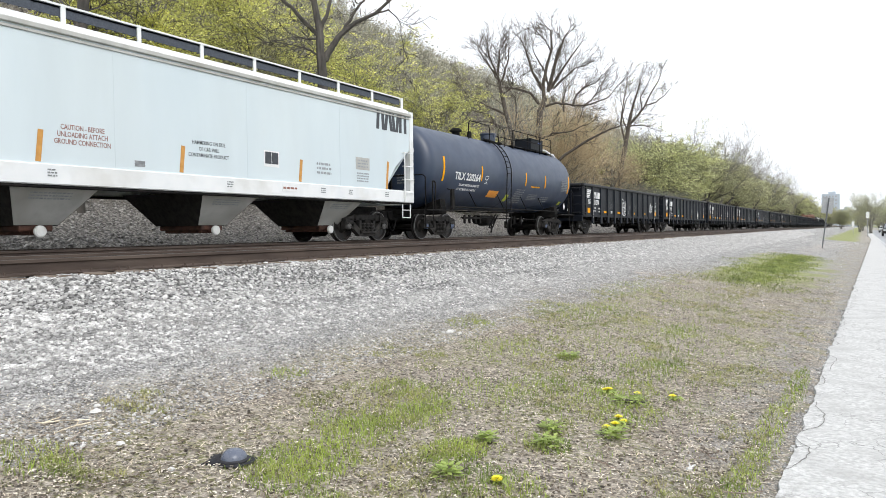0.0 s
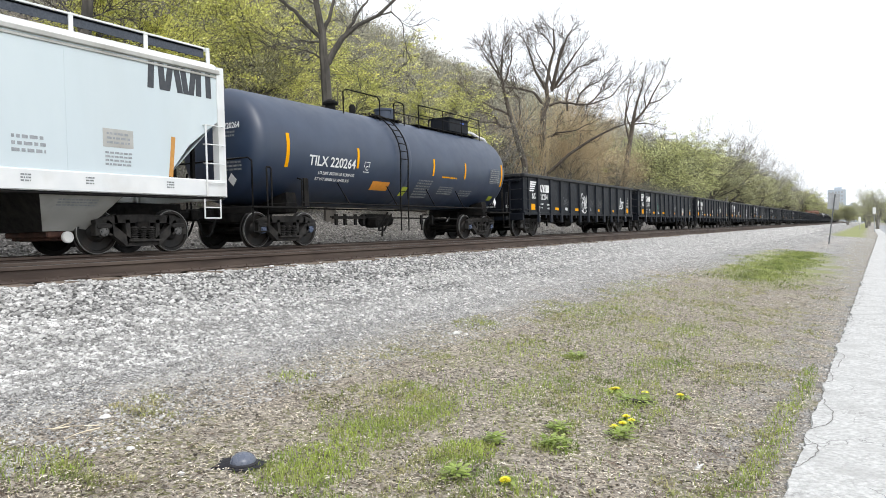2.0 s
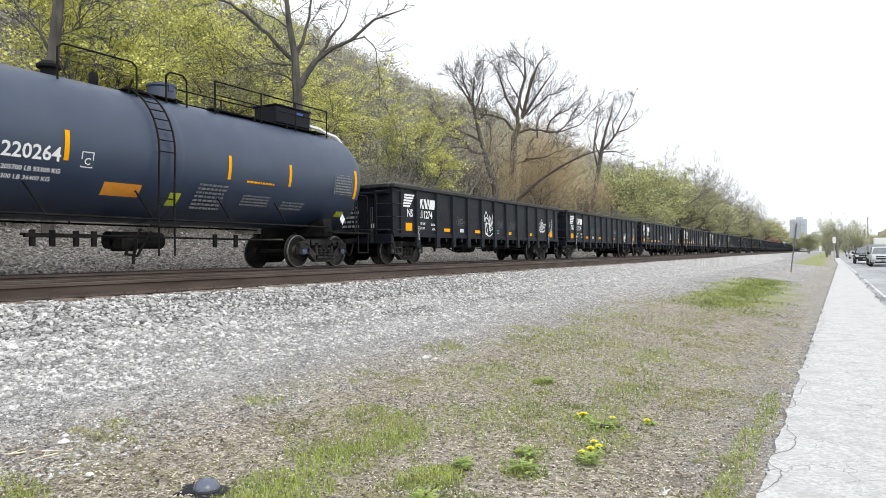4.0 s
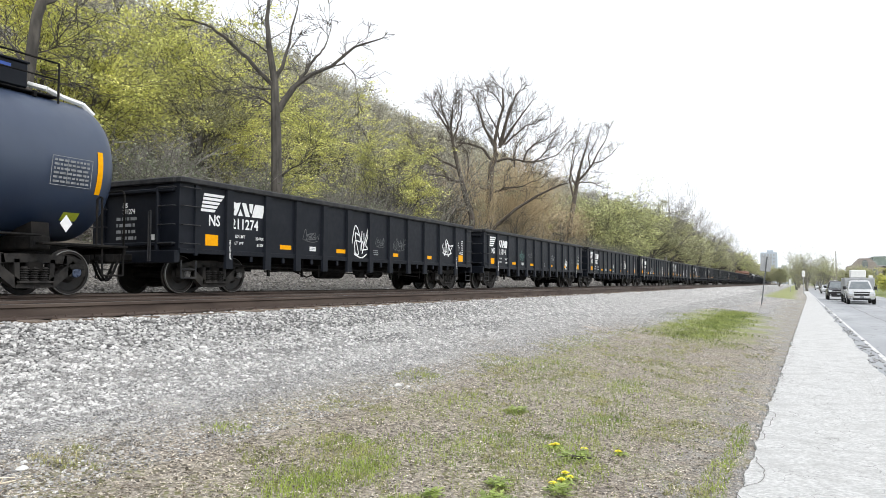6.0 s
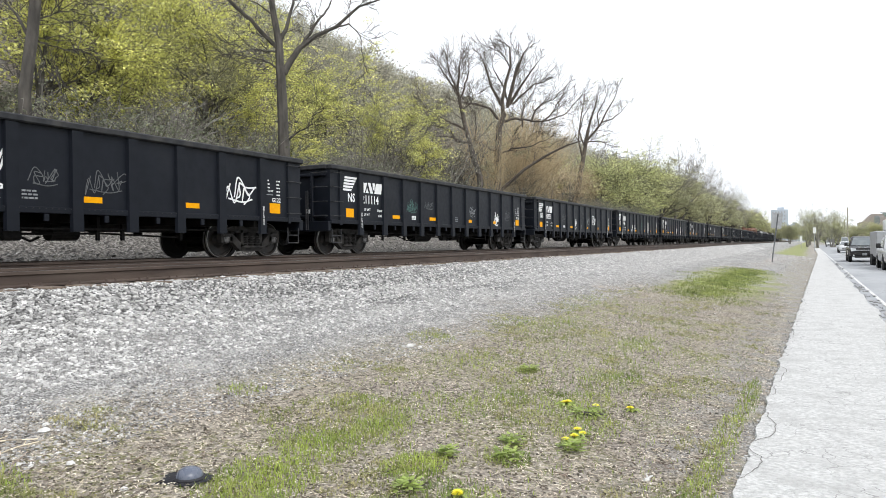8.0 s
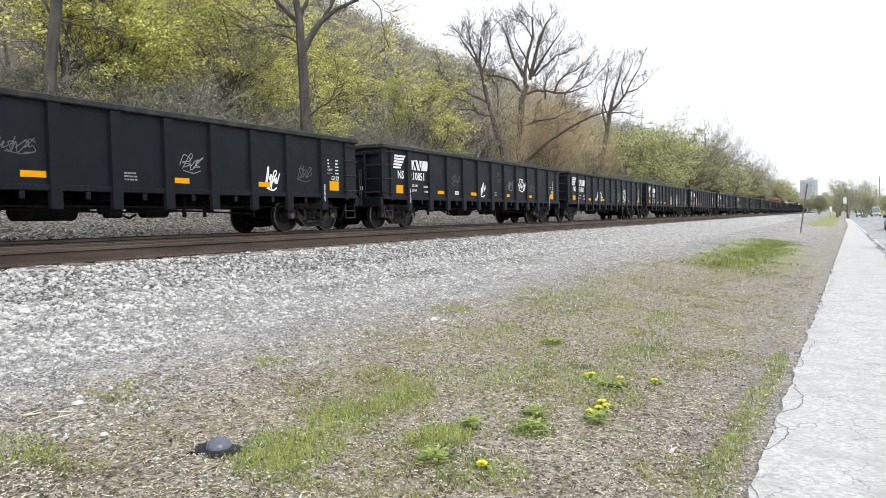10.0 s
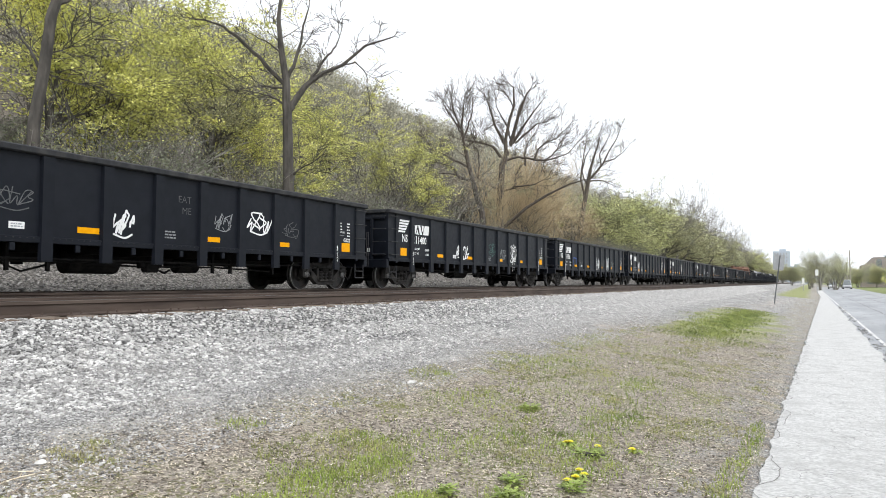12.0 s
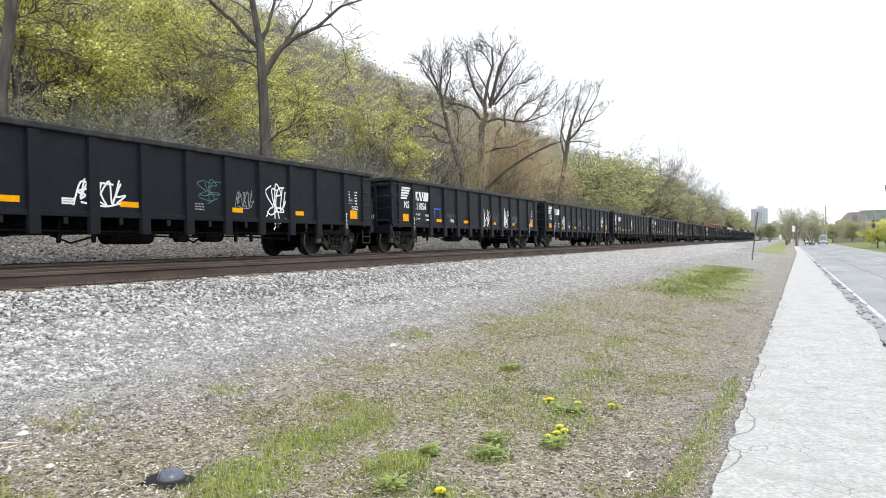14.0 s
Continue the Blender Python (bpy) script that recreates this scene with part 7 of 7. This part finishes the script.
stick(-1.43, 4.46, 0.2, 0.008, -30, M_TWIG, "short dark broken stick on the earth", 1)
stick(-0.95, 4.77, 0.12, 0.011, 80, M_STONE, "short pale peeled stick on the earth", 2)
stick(-0.74, 4.5, 0.5, 0.008, 15, M_TWIG, "thin crooked twig beside the path", 3)
stick(-0.7, 5.5, 0.35, 0.006, 25, M_TWIG, "thin crooked twig beside the path", 4)
stick(-0.9, 5.1, 0.3, 0.006, -40, M_TWIG, "thin crooked twig beside the path", 5)
stick(-4.4, 2.6, 0.45, 0.007, 40, M_STRAW, "pale dry branched stalk on gravel", 6)
stick(-4.25, 2.7, 0.4, 0.006, 100, M_STRAW, "pale dry branched stalk on gravel", 7)
stick(-1.66, 6.02, 0.16, 0.02, 10, M_BARKDARK, "dark rotten lump of bark", 8)

# ---- beside and beyond the road ----
def sign_back():
    t = holder("road_sign", pose(-2.3, 53.0, ground_z(-2.15, 53), 0, 7, 0), "grey back of a square sign on a leaning post", "sign")
    part("post", Shape().box((0, 0, 1.6), (0.075, 0.04, 3.4), 0.01), M_DARKGALV, t, "grey steel post")
    part("plate", Shape().box((-0.03, 0.05, 2.82), (0.66, 0.02, 1.05), 0.008), M_GALV, t, "bare grey sign plate")


def post_sign(x, y, h, w, ph, label):
    t = holder("post_sign", pose(x, y, ground_z(x, y)), label, "sign")
    part("post", Shape().box((0, 0, h / 2), (0.09, 0.09, h), 0.01), M_GALV, t)
    part("plate", Shape().box((0, -0.07, h - ph / 2), (w, 0.03, ph), 0.01), M_LETTER, t, "white plate")


def utility_pole(x, y, h, label, arm=True, lean=0):
    t = holder("utility_pole", pose(x, y, ground_z(x, y) - 0.3, 0, lean, 0), label, "pole")
    part("mast", Shape().rod((0, 0, 0), (0, 0, h), 0.19, 0.13, 10), M_POLE, t)
    if arm:
        part("crossarm", Shape().box((0, 0, h - 0.6), (2.2, 0.12, 0.12), 0.01), M_POLE, t)


def street_lamp(x, y, h):
    t = holder("street_lamp", pose(x, y, ground_z(x, y)), "slim grey street lamp with a curved arm", "street lamp", "street lamps along the road")
    part("mast", Shape().rod((0, 0, 0), (0, 0, h - 0.5), 0.11, 0.07, 10), M_GALV, t)
    part("arm", Shape().pipe([(0, 0, h - 0.5), (-0.3, 0, h - 0.1), (-1.1, 0, h), (-2.0, 0, h)], 0.045), M_GALV, t)
    part("lamp_head", Shape().box((-2.3, 0, h), (0.7, 0.28, 0.14), 0.05), M_GALV, t)


def brick_building():
    t = holder("brick_building", pose(16, 300, 0), "red-brown brick building with green-grey gabled roof", "building")
    w, d, h = 40, 24, 8.0
    part("wall", Shape().box((w / 2 + 6, d / 2 + 2, h / 2), (w, d, h), 0.02), M_BRICK, t)
    part("gable", Shape().prism([(0, 0), (11, 0), (11, h), (9.6, h + 0.2), (7.2, h + 2.9), (3.8, h + 2.9), (1.4, h + 0.2), (0, h)], "y", -0.4, d * 0.5), M_BRICK, t)
    part("gable", Shape().prism([(12, 0), (20, 0), (20, h - 1.5), (16, h + 0.6), (12, h - 1.5)], "y", -3.4, 2.0), M_BRICK, t)
    part("roof", Shape().prism([(8, h), (w + 6.5, h), (w + 4, h + 3.6), (8.5, h + 3.6)], "y", 1.4, d + 2.5), M_ROOF, t)
    part("parapet", Shape().box((25, 0.5, h + 0.15), (30, 0.4, 0.35), 0.03), M_GREYPANEL, t, "pale stone parapet")
    win = Shape().box((0, -0.03, 0), (1.3, 0.12, 2.2), 0.02).mesh("window", M_GLASS)
    arch = Shape().prism([(-0.9, -1.5), (0.9, -1.5), (0.9, 0.9), (0.55, 1.5), (0, 1.75), (-0.55, 1.5), (-0.9, 0.9)], "y", -0.09, 0.03).mesh("window", M_GLASS)
    for z in (2.4, 5.8):
        for x in (2.4, 5.5, 8.6):
            part("window", win, None, t, at=pose(x, -0.4, z))
        for k in range(7):
            part("window", win, None, t, at=pose(22.0 + 3.2 * k, 2.0, z))
    part("window", arch, None, t, at=pose(5.5, -0.4, h + 0.6))
    part("window", arch, None, t, at=pose(16, -3.4, 3.6))
    part("chimney", Shape().box((24, 12, h + 4.2), (1.6, 1.6, 2.6), 0.05), M_BRICK, t)


def towers():
    for x, y, w, h, label in ((-24.5, 720, 14, 30, "pale blue-grey apartment tower in the haze"), (-14, 760, 9, 17, "low pale building in the haze"), (-8, 780, 8, 14, "low pale building in the haze")):
        t = holder("distant_tower", pose(x, y, 0), label, "building")
        part("wall", Shape().box((0, 0, h / 2), (w, 12, h), 0.1), M_HAZE, t)
        part("roof_house", Shape().box((1, 0, h + 1.0), (w * 0.4, 6, 2.2), 0.1), M_HAZE, t)
        win = Shape().box((0, -6.0, 0), (1.3, 0.2, 1.4)).mesh("window", M_GREYPANEL)
        for i in range(int(w / 2.4)):
            for j in range(int(h / 3.2)):
                part("window", win, None, t, at=pose(-w / 2 + 1.6 + 2.4 * i, 0, 2 + 3.2 * j))


def loft(stations, closed=True):
    """Skins rings of (x, z) points given at places along y."""
    s = Shape()
    n = len(stations[0][1])
    for y, ring in stations:
        s.v += [(x, y, z) for x, z in ring]
    for k in range(len(stations) - 1):
        s.f += [(k * n + i, k * n + (i + 1) % n, (k + 1) * n + (i + 1) % n, (k + 1) * n + i) for i in range(n)]
    if closed:
        s.f += [tuple(range(n))[::-1], tuple(range((len(stations) - 1) * n, len(stations) * n))]
    return s


def vehicle(name, x, y, paint, label, category, L=5.6, W=1.95, H=1.9, bed=True, turn=0.0):
    """A pickup or car that faces down the road towards the camera."""
    t = holder(name, pose(x, y, -0.02, 0, 0, turn), label, category)
    h = L / 2

    def ring(wide, lo, hi):
        a = W / 2 * wide
        half = [(a * 0.55, hi), (a * 0.86, hi - 0.03), (a * 0.97, hi - 0.14), (a, (lo + hi) / 2), (a * 0.98, lo + 0.1), (a * 0.9, lo)]
        return [(p, q) for p, q in half] + [(-p, q) for p, q in half[::-1]]

    if bed:
        rows = [(-h, 0.86, 0.5, 0.92), (-h + 0.1, 0.94, 0.42, 1.05), (-h + 0.5, 0.99, 0.38, 1.12), (-h + 1.3, 1.0, 0.38, 1.2), (-h + 1.7, 1.0, 0.38, 1.22), (h - 0.15, 1.0, 0.42, 1.2), (h, 0.96, 0.5, 1.15)]
    else:
        rows = [(-h, 0.82, 0.42, 0.66), (-h + 0.12, 0.92, 0.33, 0.78), (-h + 0.6, 0.99, 0.28, 0.9), (-h + 1.1, 1.0, 0.26, 0.98), (h - 0.5, 1.0, 0.28, 1.02), (h - 0.1, 0.94, 0.35, 0.95), (h, 0.86, 0.42, 0.8)]
    part("body", loft([(y0, ring(wd, lo, hi)) for y0, wd, lo, hi in rows]), paint, t, "", True)
    cab0, cab1 = (-h + 1.45, h - 1.75) if bed else (-h + 0.95, h - 0.45)
    zb = 1.15 if bed else 0.95
    lo, hi = W / 2 - 0.07, W / 2 - 0.24
    span = cab1 - cab0

    def cabin(y0, z):
        k = (z - zb) / (H - zb)
        a = lo + (hi - lo) * k
        return [(a, zb - 0.03), (a, zb), (a - (lo - hi) * 0.1, z - 0.06), (a - 0.14, z), (-a + 0.14, z), (-a + (lo - hi) * 0.1, z - 0.06), (-a, zb), (-a, zb - 0.03)]

    prof = [(cab0, zb + 0.02), (cab0 + 0.78, H - 0.06), (cab0 + 1.05, H), (cab1 - 0.4, H - 0.02), (cab1 - 0.22, H - 0.08), (cab1, zb + 0.02)]
    top = loft([(y0, cabin(y0, z)) for y0, z in prof])
    part("cab", top, paint, t, "", True)
    a, b = Vector((0, cab0, zb + 0.02)), Vector((0, cab0 + 0.78, H - 0.06))
    n = Vector((0, -(H - 0.08 - zb), 0.78)).normalized() * 0.02
    p0, p1 = a.lerp(b, 0.06) + n, a.lerp(b, 0.93) + n
    part("windscreen", Shape().add([(-lo + 0.12, p0.y, p0.z), (lo - 0.12, p0.y, p0.z), (hi - 0.15, p1.y, p1.z), (-hi + 0.15, p1.y, p1.z)], [(0, 1, 2, 3)]), M_GLASS, t, "windscreen with the sky's reflection put into its grey")
    front = -h + (0.0 if bed else 0.02)
    for sx in (-1, 1):
        for y0, y1 in ((cab0 + 0.3, cab0 + span * 0.52), (cab0 + span * 0.56, cab1 - 0.16)):
            part("side_window", Shape().add([(sx * (lo + 0.008), y0, zb + 0.06), (sx * (lo + 0.008), y1, zb + 0.06), (sx * (hi + 0.012), y1 - 0.12, H - 0.14), (sx * (hi + 0.012), max(y0, cab0 + 0.82), H - 0.14)], [(0, 1, 2, 3)]), M_GLASS, t)
        part("mirror", Shape().box((sx * (W / 2 + 0.12), cab0 + 0.42, zb + 0.14), (0.22, 0.1, 0.2 if not bed else 0.26), 0.045).box((sx * (W / 2), cab0 + 0.45, zb + 0.06), (0.16, 0.05, 0.05), 0.01), M_RUBBER, t)
        z = 0.9 if bed else 0.66
        part("headlight", Shape().prism([(sx * (W / 2 - 0.5), z - 0.06), (sx * (W / 2 - 0.48), z + 0.09), (sx * (W / 2 - 0.1), z + 0.13), (sx * (W / 2 - 0.12), z - 0.1)], "y", front - 0.03, front + 0.3), M_LAMPGLASS, t, "clear headlight")
        part("fog_lamp", Shape().rod((sx * (W / 2 - 0.3), front - 0.09, 0.5 if bed else 0.4), (sx * (W / 2 - 0.3), front, 0.5 if bed else 0.4), 0.06, n=12), M_LAMPGLASS, t)
    z = 0.86 if bed else 0.6
    g = Shape().prism([(-W / 2 + 0.46, z - 0.17), (W / 2 - 0.46, z - 0.17), (W / 2 - 0.43, z + 0.14), (-W / 2 + 0.43, z + 0.14)] if bed else [(-0.5, z - 0.06), (0.5, z - 0.06), (0.55, z + 0.06), (-0.55, z + 0.06)], "y", front - 0.04, front + 0.1)
    g.box((0, front - 0.03, 0.4), (W - 0.7, 0.1, 0.14), 0.02)
    part("grille", g, M_RUBBER, t, "black grille")
    part("grille_bar", Shape().box((0, front - 0.055, z), (W - 0.88, 0.04, 0.07 if bed else 0.03), 0.015), M_CHROME, t, "chrome grille bar")
    part("bumper", Shape().prism([(-W / 2 + 0.02, front + 0.25), (-W / 2 + 0.08, front - 0.02), (-W / 2 + 0.4, front - 0.12), (W / 2 - 0.4, front - 0.12), (W / 2 - 0.08, front - 0.02), (W / 2 - 0.02, front + 0.25)], "z", 0.5 if bed else 0.42, 0.68 if bed else 0.52), M_CHROME if bed and paint != M_DARKCAR else paint, t)
    part("number_plate", Shape().box((0, front - 0.13, 0.58 if bed else 0.47), (0.3, 0.02, 0.15)), M_FAINT, t)
    r = 0.38 if bed else 0.32
    for sy in (-h + 0.95, h - 1.15):
        for sx in (-1, 1):
            part("arch_liner", Shape().turned([(-0.012, r + 0.09), (0.012, r + 0.09)], 22, (sx * (W / 2 - 0.008), sy, r + 0.02), "x"), M_RUBBER, t, "", True)
            wl_ = part("wheel", Shape().turned([(-0.12, 0.2), (-0.12, r - 0.04), (-0.09, r), (0.09, r), (0.12, r - 0.04), (0.12, 0.2)], 20, (0, 0, 0), "x"), M_RUBBER, t, "black tyre", True, at=pose(sx * (W / 2 - 0.09), sy, r))
            rim = Shape().turned([(-0.1, 0.21), (0.118, 0.21), (0.125, 0.19), (0.09, 0.15), (0.09, 0.05), (0.11, 0.04)], 18, (0, 0, 0), "x")
            for i in range(5):
                c, q = math.cos(i * 1.2566), math.sin(i * 1.2566)
                rim.rod((0.1, 0.03 * c, 0.03 * q), (0.11, 0.19 * c, 0.19 * q), 0.028, n=5)
            part("rim", rim, M_CHROME, wl_, "", True, at=pose(0, 0, 0, 0, 0, 0 if sx > 0 else 180))
    if bed:
        part("load_bed", Shape().box((0, (cab1 + h) / 2, 1.214), (W - 0.3, h - cab1 - 0.2, 0.03)), M_RUBBER, t, "dark open load bed")
    return t


def box_trailer(x, y):
    t = holder("box_trailer", pose(x, y, -0.02), "grey box trailer with a white roof unit", "trailer")
    part("box", Shape().box((0, 0, 1.35), (2.3, 5.2, 1.6), 0.05), M_GREYPANEL, t)
    part("roof_unit", Shape().box((-0.05, -1.2, 2.5), (1.2, 1.6, 0.7), 0.06), M_CAPWHITE, t, "white roof unit")
    part("roof_unit", Shape().box((0.9, -2.0, 2.25), (0.3, 0.5, 0.22), 0.03), M_CAPWHITE, t)
    part("drawbar", Shape().prism([(-0.5, -2.6), (0.5, -2.6), (0.05, -3.7), (-0.05, -3.7)], "z", 0.45, 0.55), M_UNDER, t)
    for sx in (-1, 1):
        for sy in (-0.5, 0.5):
            part("wheel", Shape().turned([(-0.12, 0.2), (-0.12, 0.36), (0.12, 0.36), (0.12, 0.2)], 18, (0, 0, 0), "x"), M_RUBBER, t, "", True, at=pose(sx * 1.12, sy * 0.9 + 0.4, 0.36))
    return t


sign_back()
post_sign(0.62, 120, 3.6, 0.42, 0.9, "white plate on a post in the grass")
post_sign(-1.5, 150, 2.3, 0.4, 1.0, "low white board beside the line")
utility_pole(10.3, 250, 12, "tall weathered utility pole beyond the road", False)
utility_pole(8.9, 235, 8, "short weathered utility pole beyond the road", False)
utility_pole(13.6, 120, 9.5, "leaning weathered pole beside the road", False, -6)
street_lamp(13.2, 140, 6.2)
street_lamp(15.2, 180, 6.6)
brick_building()
towers()
far_tree = tree("roadside_tree", 91, "leafy", 5.6, 0.2, M_HILLTWIG, M_LEAF_G, "spreading roadside tree coming into leaf", stems=4, each=3, spread=0.28, size=0.12)
scatter(far_tree, [(1.6, 172, 0, 1.05), (4.6, 185, 100, 0.9), (-0.6, 200, 200, 0.8)], "trees at the road's end")
verge_tree = tree("verge_tree", 92, "leafy", 3.2, 0.12, M_BARKDARK, M_LEAF_B, "small round yellow-green verge tree", stems=1, each=16, spread=0.26, size=0.15, bare=-0.3)
scatter(verge_tree, [(12.0, 126, 0, 0.9), (13.6, 122, 80, 1.0), (15.4, 132, 160, 0.95), (16.0, 152, 220, 1.0), (17.5, 138, 300, 1.05)], "yellow-green trees on the verge")
far_hedge = tree("far_tree", 93, "leafy", 4.3, 0.2, M_HILLTWIG, M_LEAF_P, "hazy grey-green tree beyond the crossing", stems=4, each=7, spread=0.4, size=0.16)
scatter(far_hedge, [(x, 260 + 6 * k, 50 * k, 1.0 + 0.1 * (k % 3)) for k, x in enumerate((-6, 0, 5, 9, 14, 20, -10, 26, 31))], "trees beyond the crossing")
vehicle("parked_van", 4.6, 205, M_SILVER, "pale van standing at the road's end", "van", 5.4, 2.0, 2.3, False)
vehicle("parked_van", 8.0, 212, M_GREYPANEL, "grey van standing at the road's end", "van", 5.4, 2.0, 2.4, False)

pickup = vehicle("pickup_truck", 3.75, 106, M_SILVER, "silver pickup truck driving towards the camera", "truck")
trailer = box_trailer(3.9, 113)
dark_pickup = vehicle("pickup_truck", 2.95, 121, M_DARKCAR, "black pickup truck following in the lane", "truck")
pale_car = vehicle("car", 4.15, 170, M_SILVER, "pale car farther back in the lane", "car", 4.6, 1.8, 1.45, False)
TRAFFIC = [(pickup, 4.4, 109.8, 7.05), (trailer, 4.72, 116.6, 7.05), (dark_pickup, 3.5, 126.0, 7.05), (pale_car, 4.1, 191.0, 9.5)]


# ---- what moves ----
KNEE = 209 / 30


def gone(t, v):
    """Metres covered by t: the pace doubles in the course of the clip."""
    return v * min(t, KNEE) + 2 * v * max(0.0, t - KNEE)


def motions():
    times = [0.5 * k for k in range(14)] + [KNEE - 2 / 30, KNEE - 1 / 30, KNEE, KNEE + 1 / 30, KNEE + 2 / 30] + [7.5 + 0.5 * k for k in range(14)]
    spin = [3 / 30 * k for k in range(70)] + [KNEE + 2 / 30 * k for k in range(106)]
    for car, y in CARS:
        walk(car, [(t, pose(TRAIN_X, y - gone(t, 4.045), RAIL_Z)) for t in times])
    for car, y in CARS[:9]:
        for ws in [o for o in car.children if o.name.startswith("wheelset")]:
            at = ws.location.copy()
            walk(ws, [(t, pose(at.x, at.y, at.z, math.degrees(gone(t, 4.045)) / WHEEL_R)) for t in spin])

    turning = [0.072 * k for k in range(97)] + [KNEE + 0.036 * k for k in range(196)]
    for ob, x, y, pace in TRAFFIC[:3]:
        for wheel in [o for o in ob.children if o.name.startswith("wheel")]:
            at = wheel.location.copy()
            walk(wheel, [(t, pose(at.x, at.y, at.z, math.degrees(gone(t, pace)) / 0.38)) for t in turning])
    for ob, x, y, pace in TRAFFIC:
        walk(ob, [(t, pose(x, y - gone(t, pace), -0.02)) for t in times])


motions()
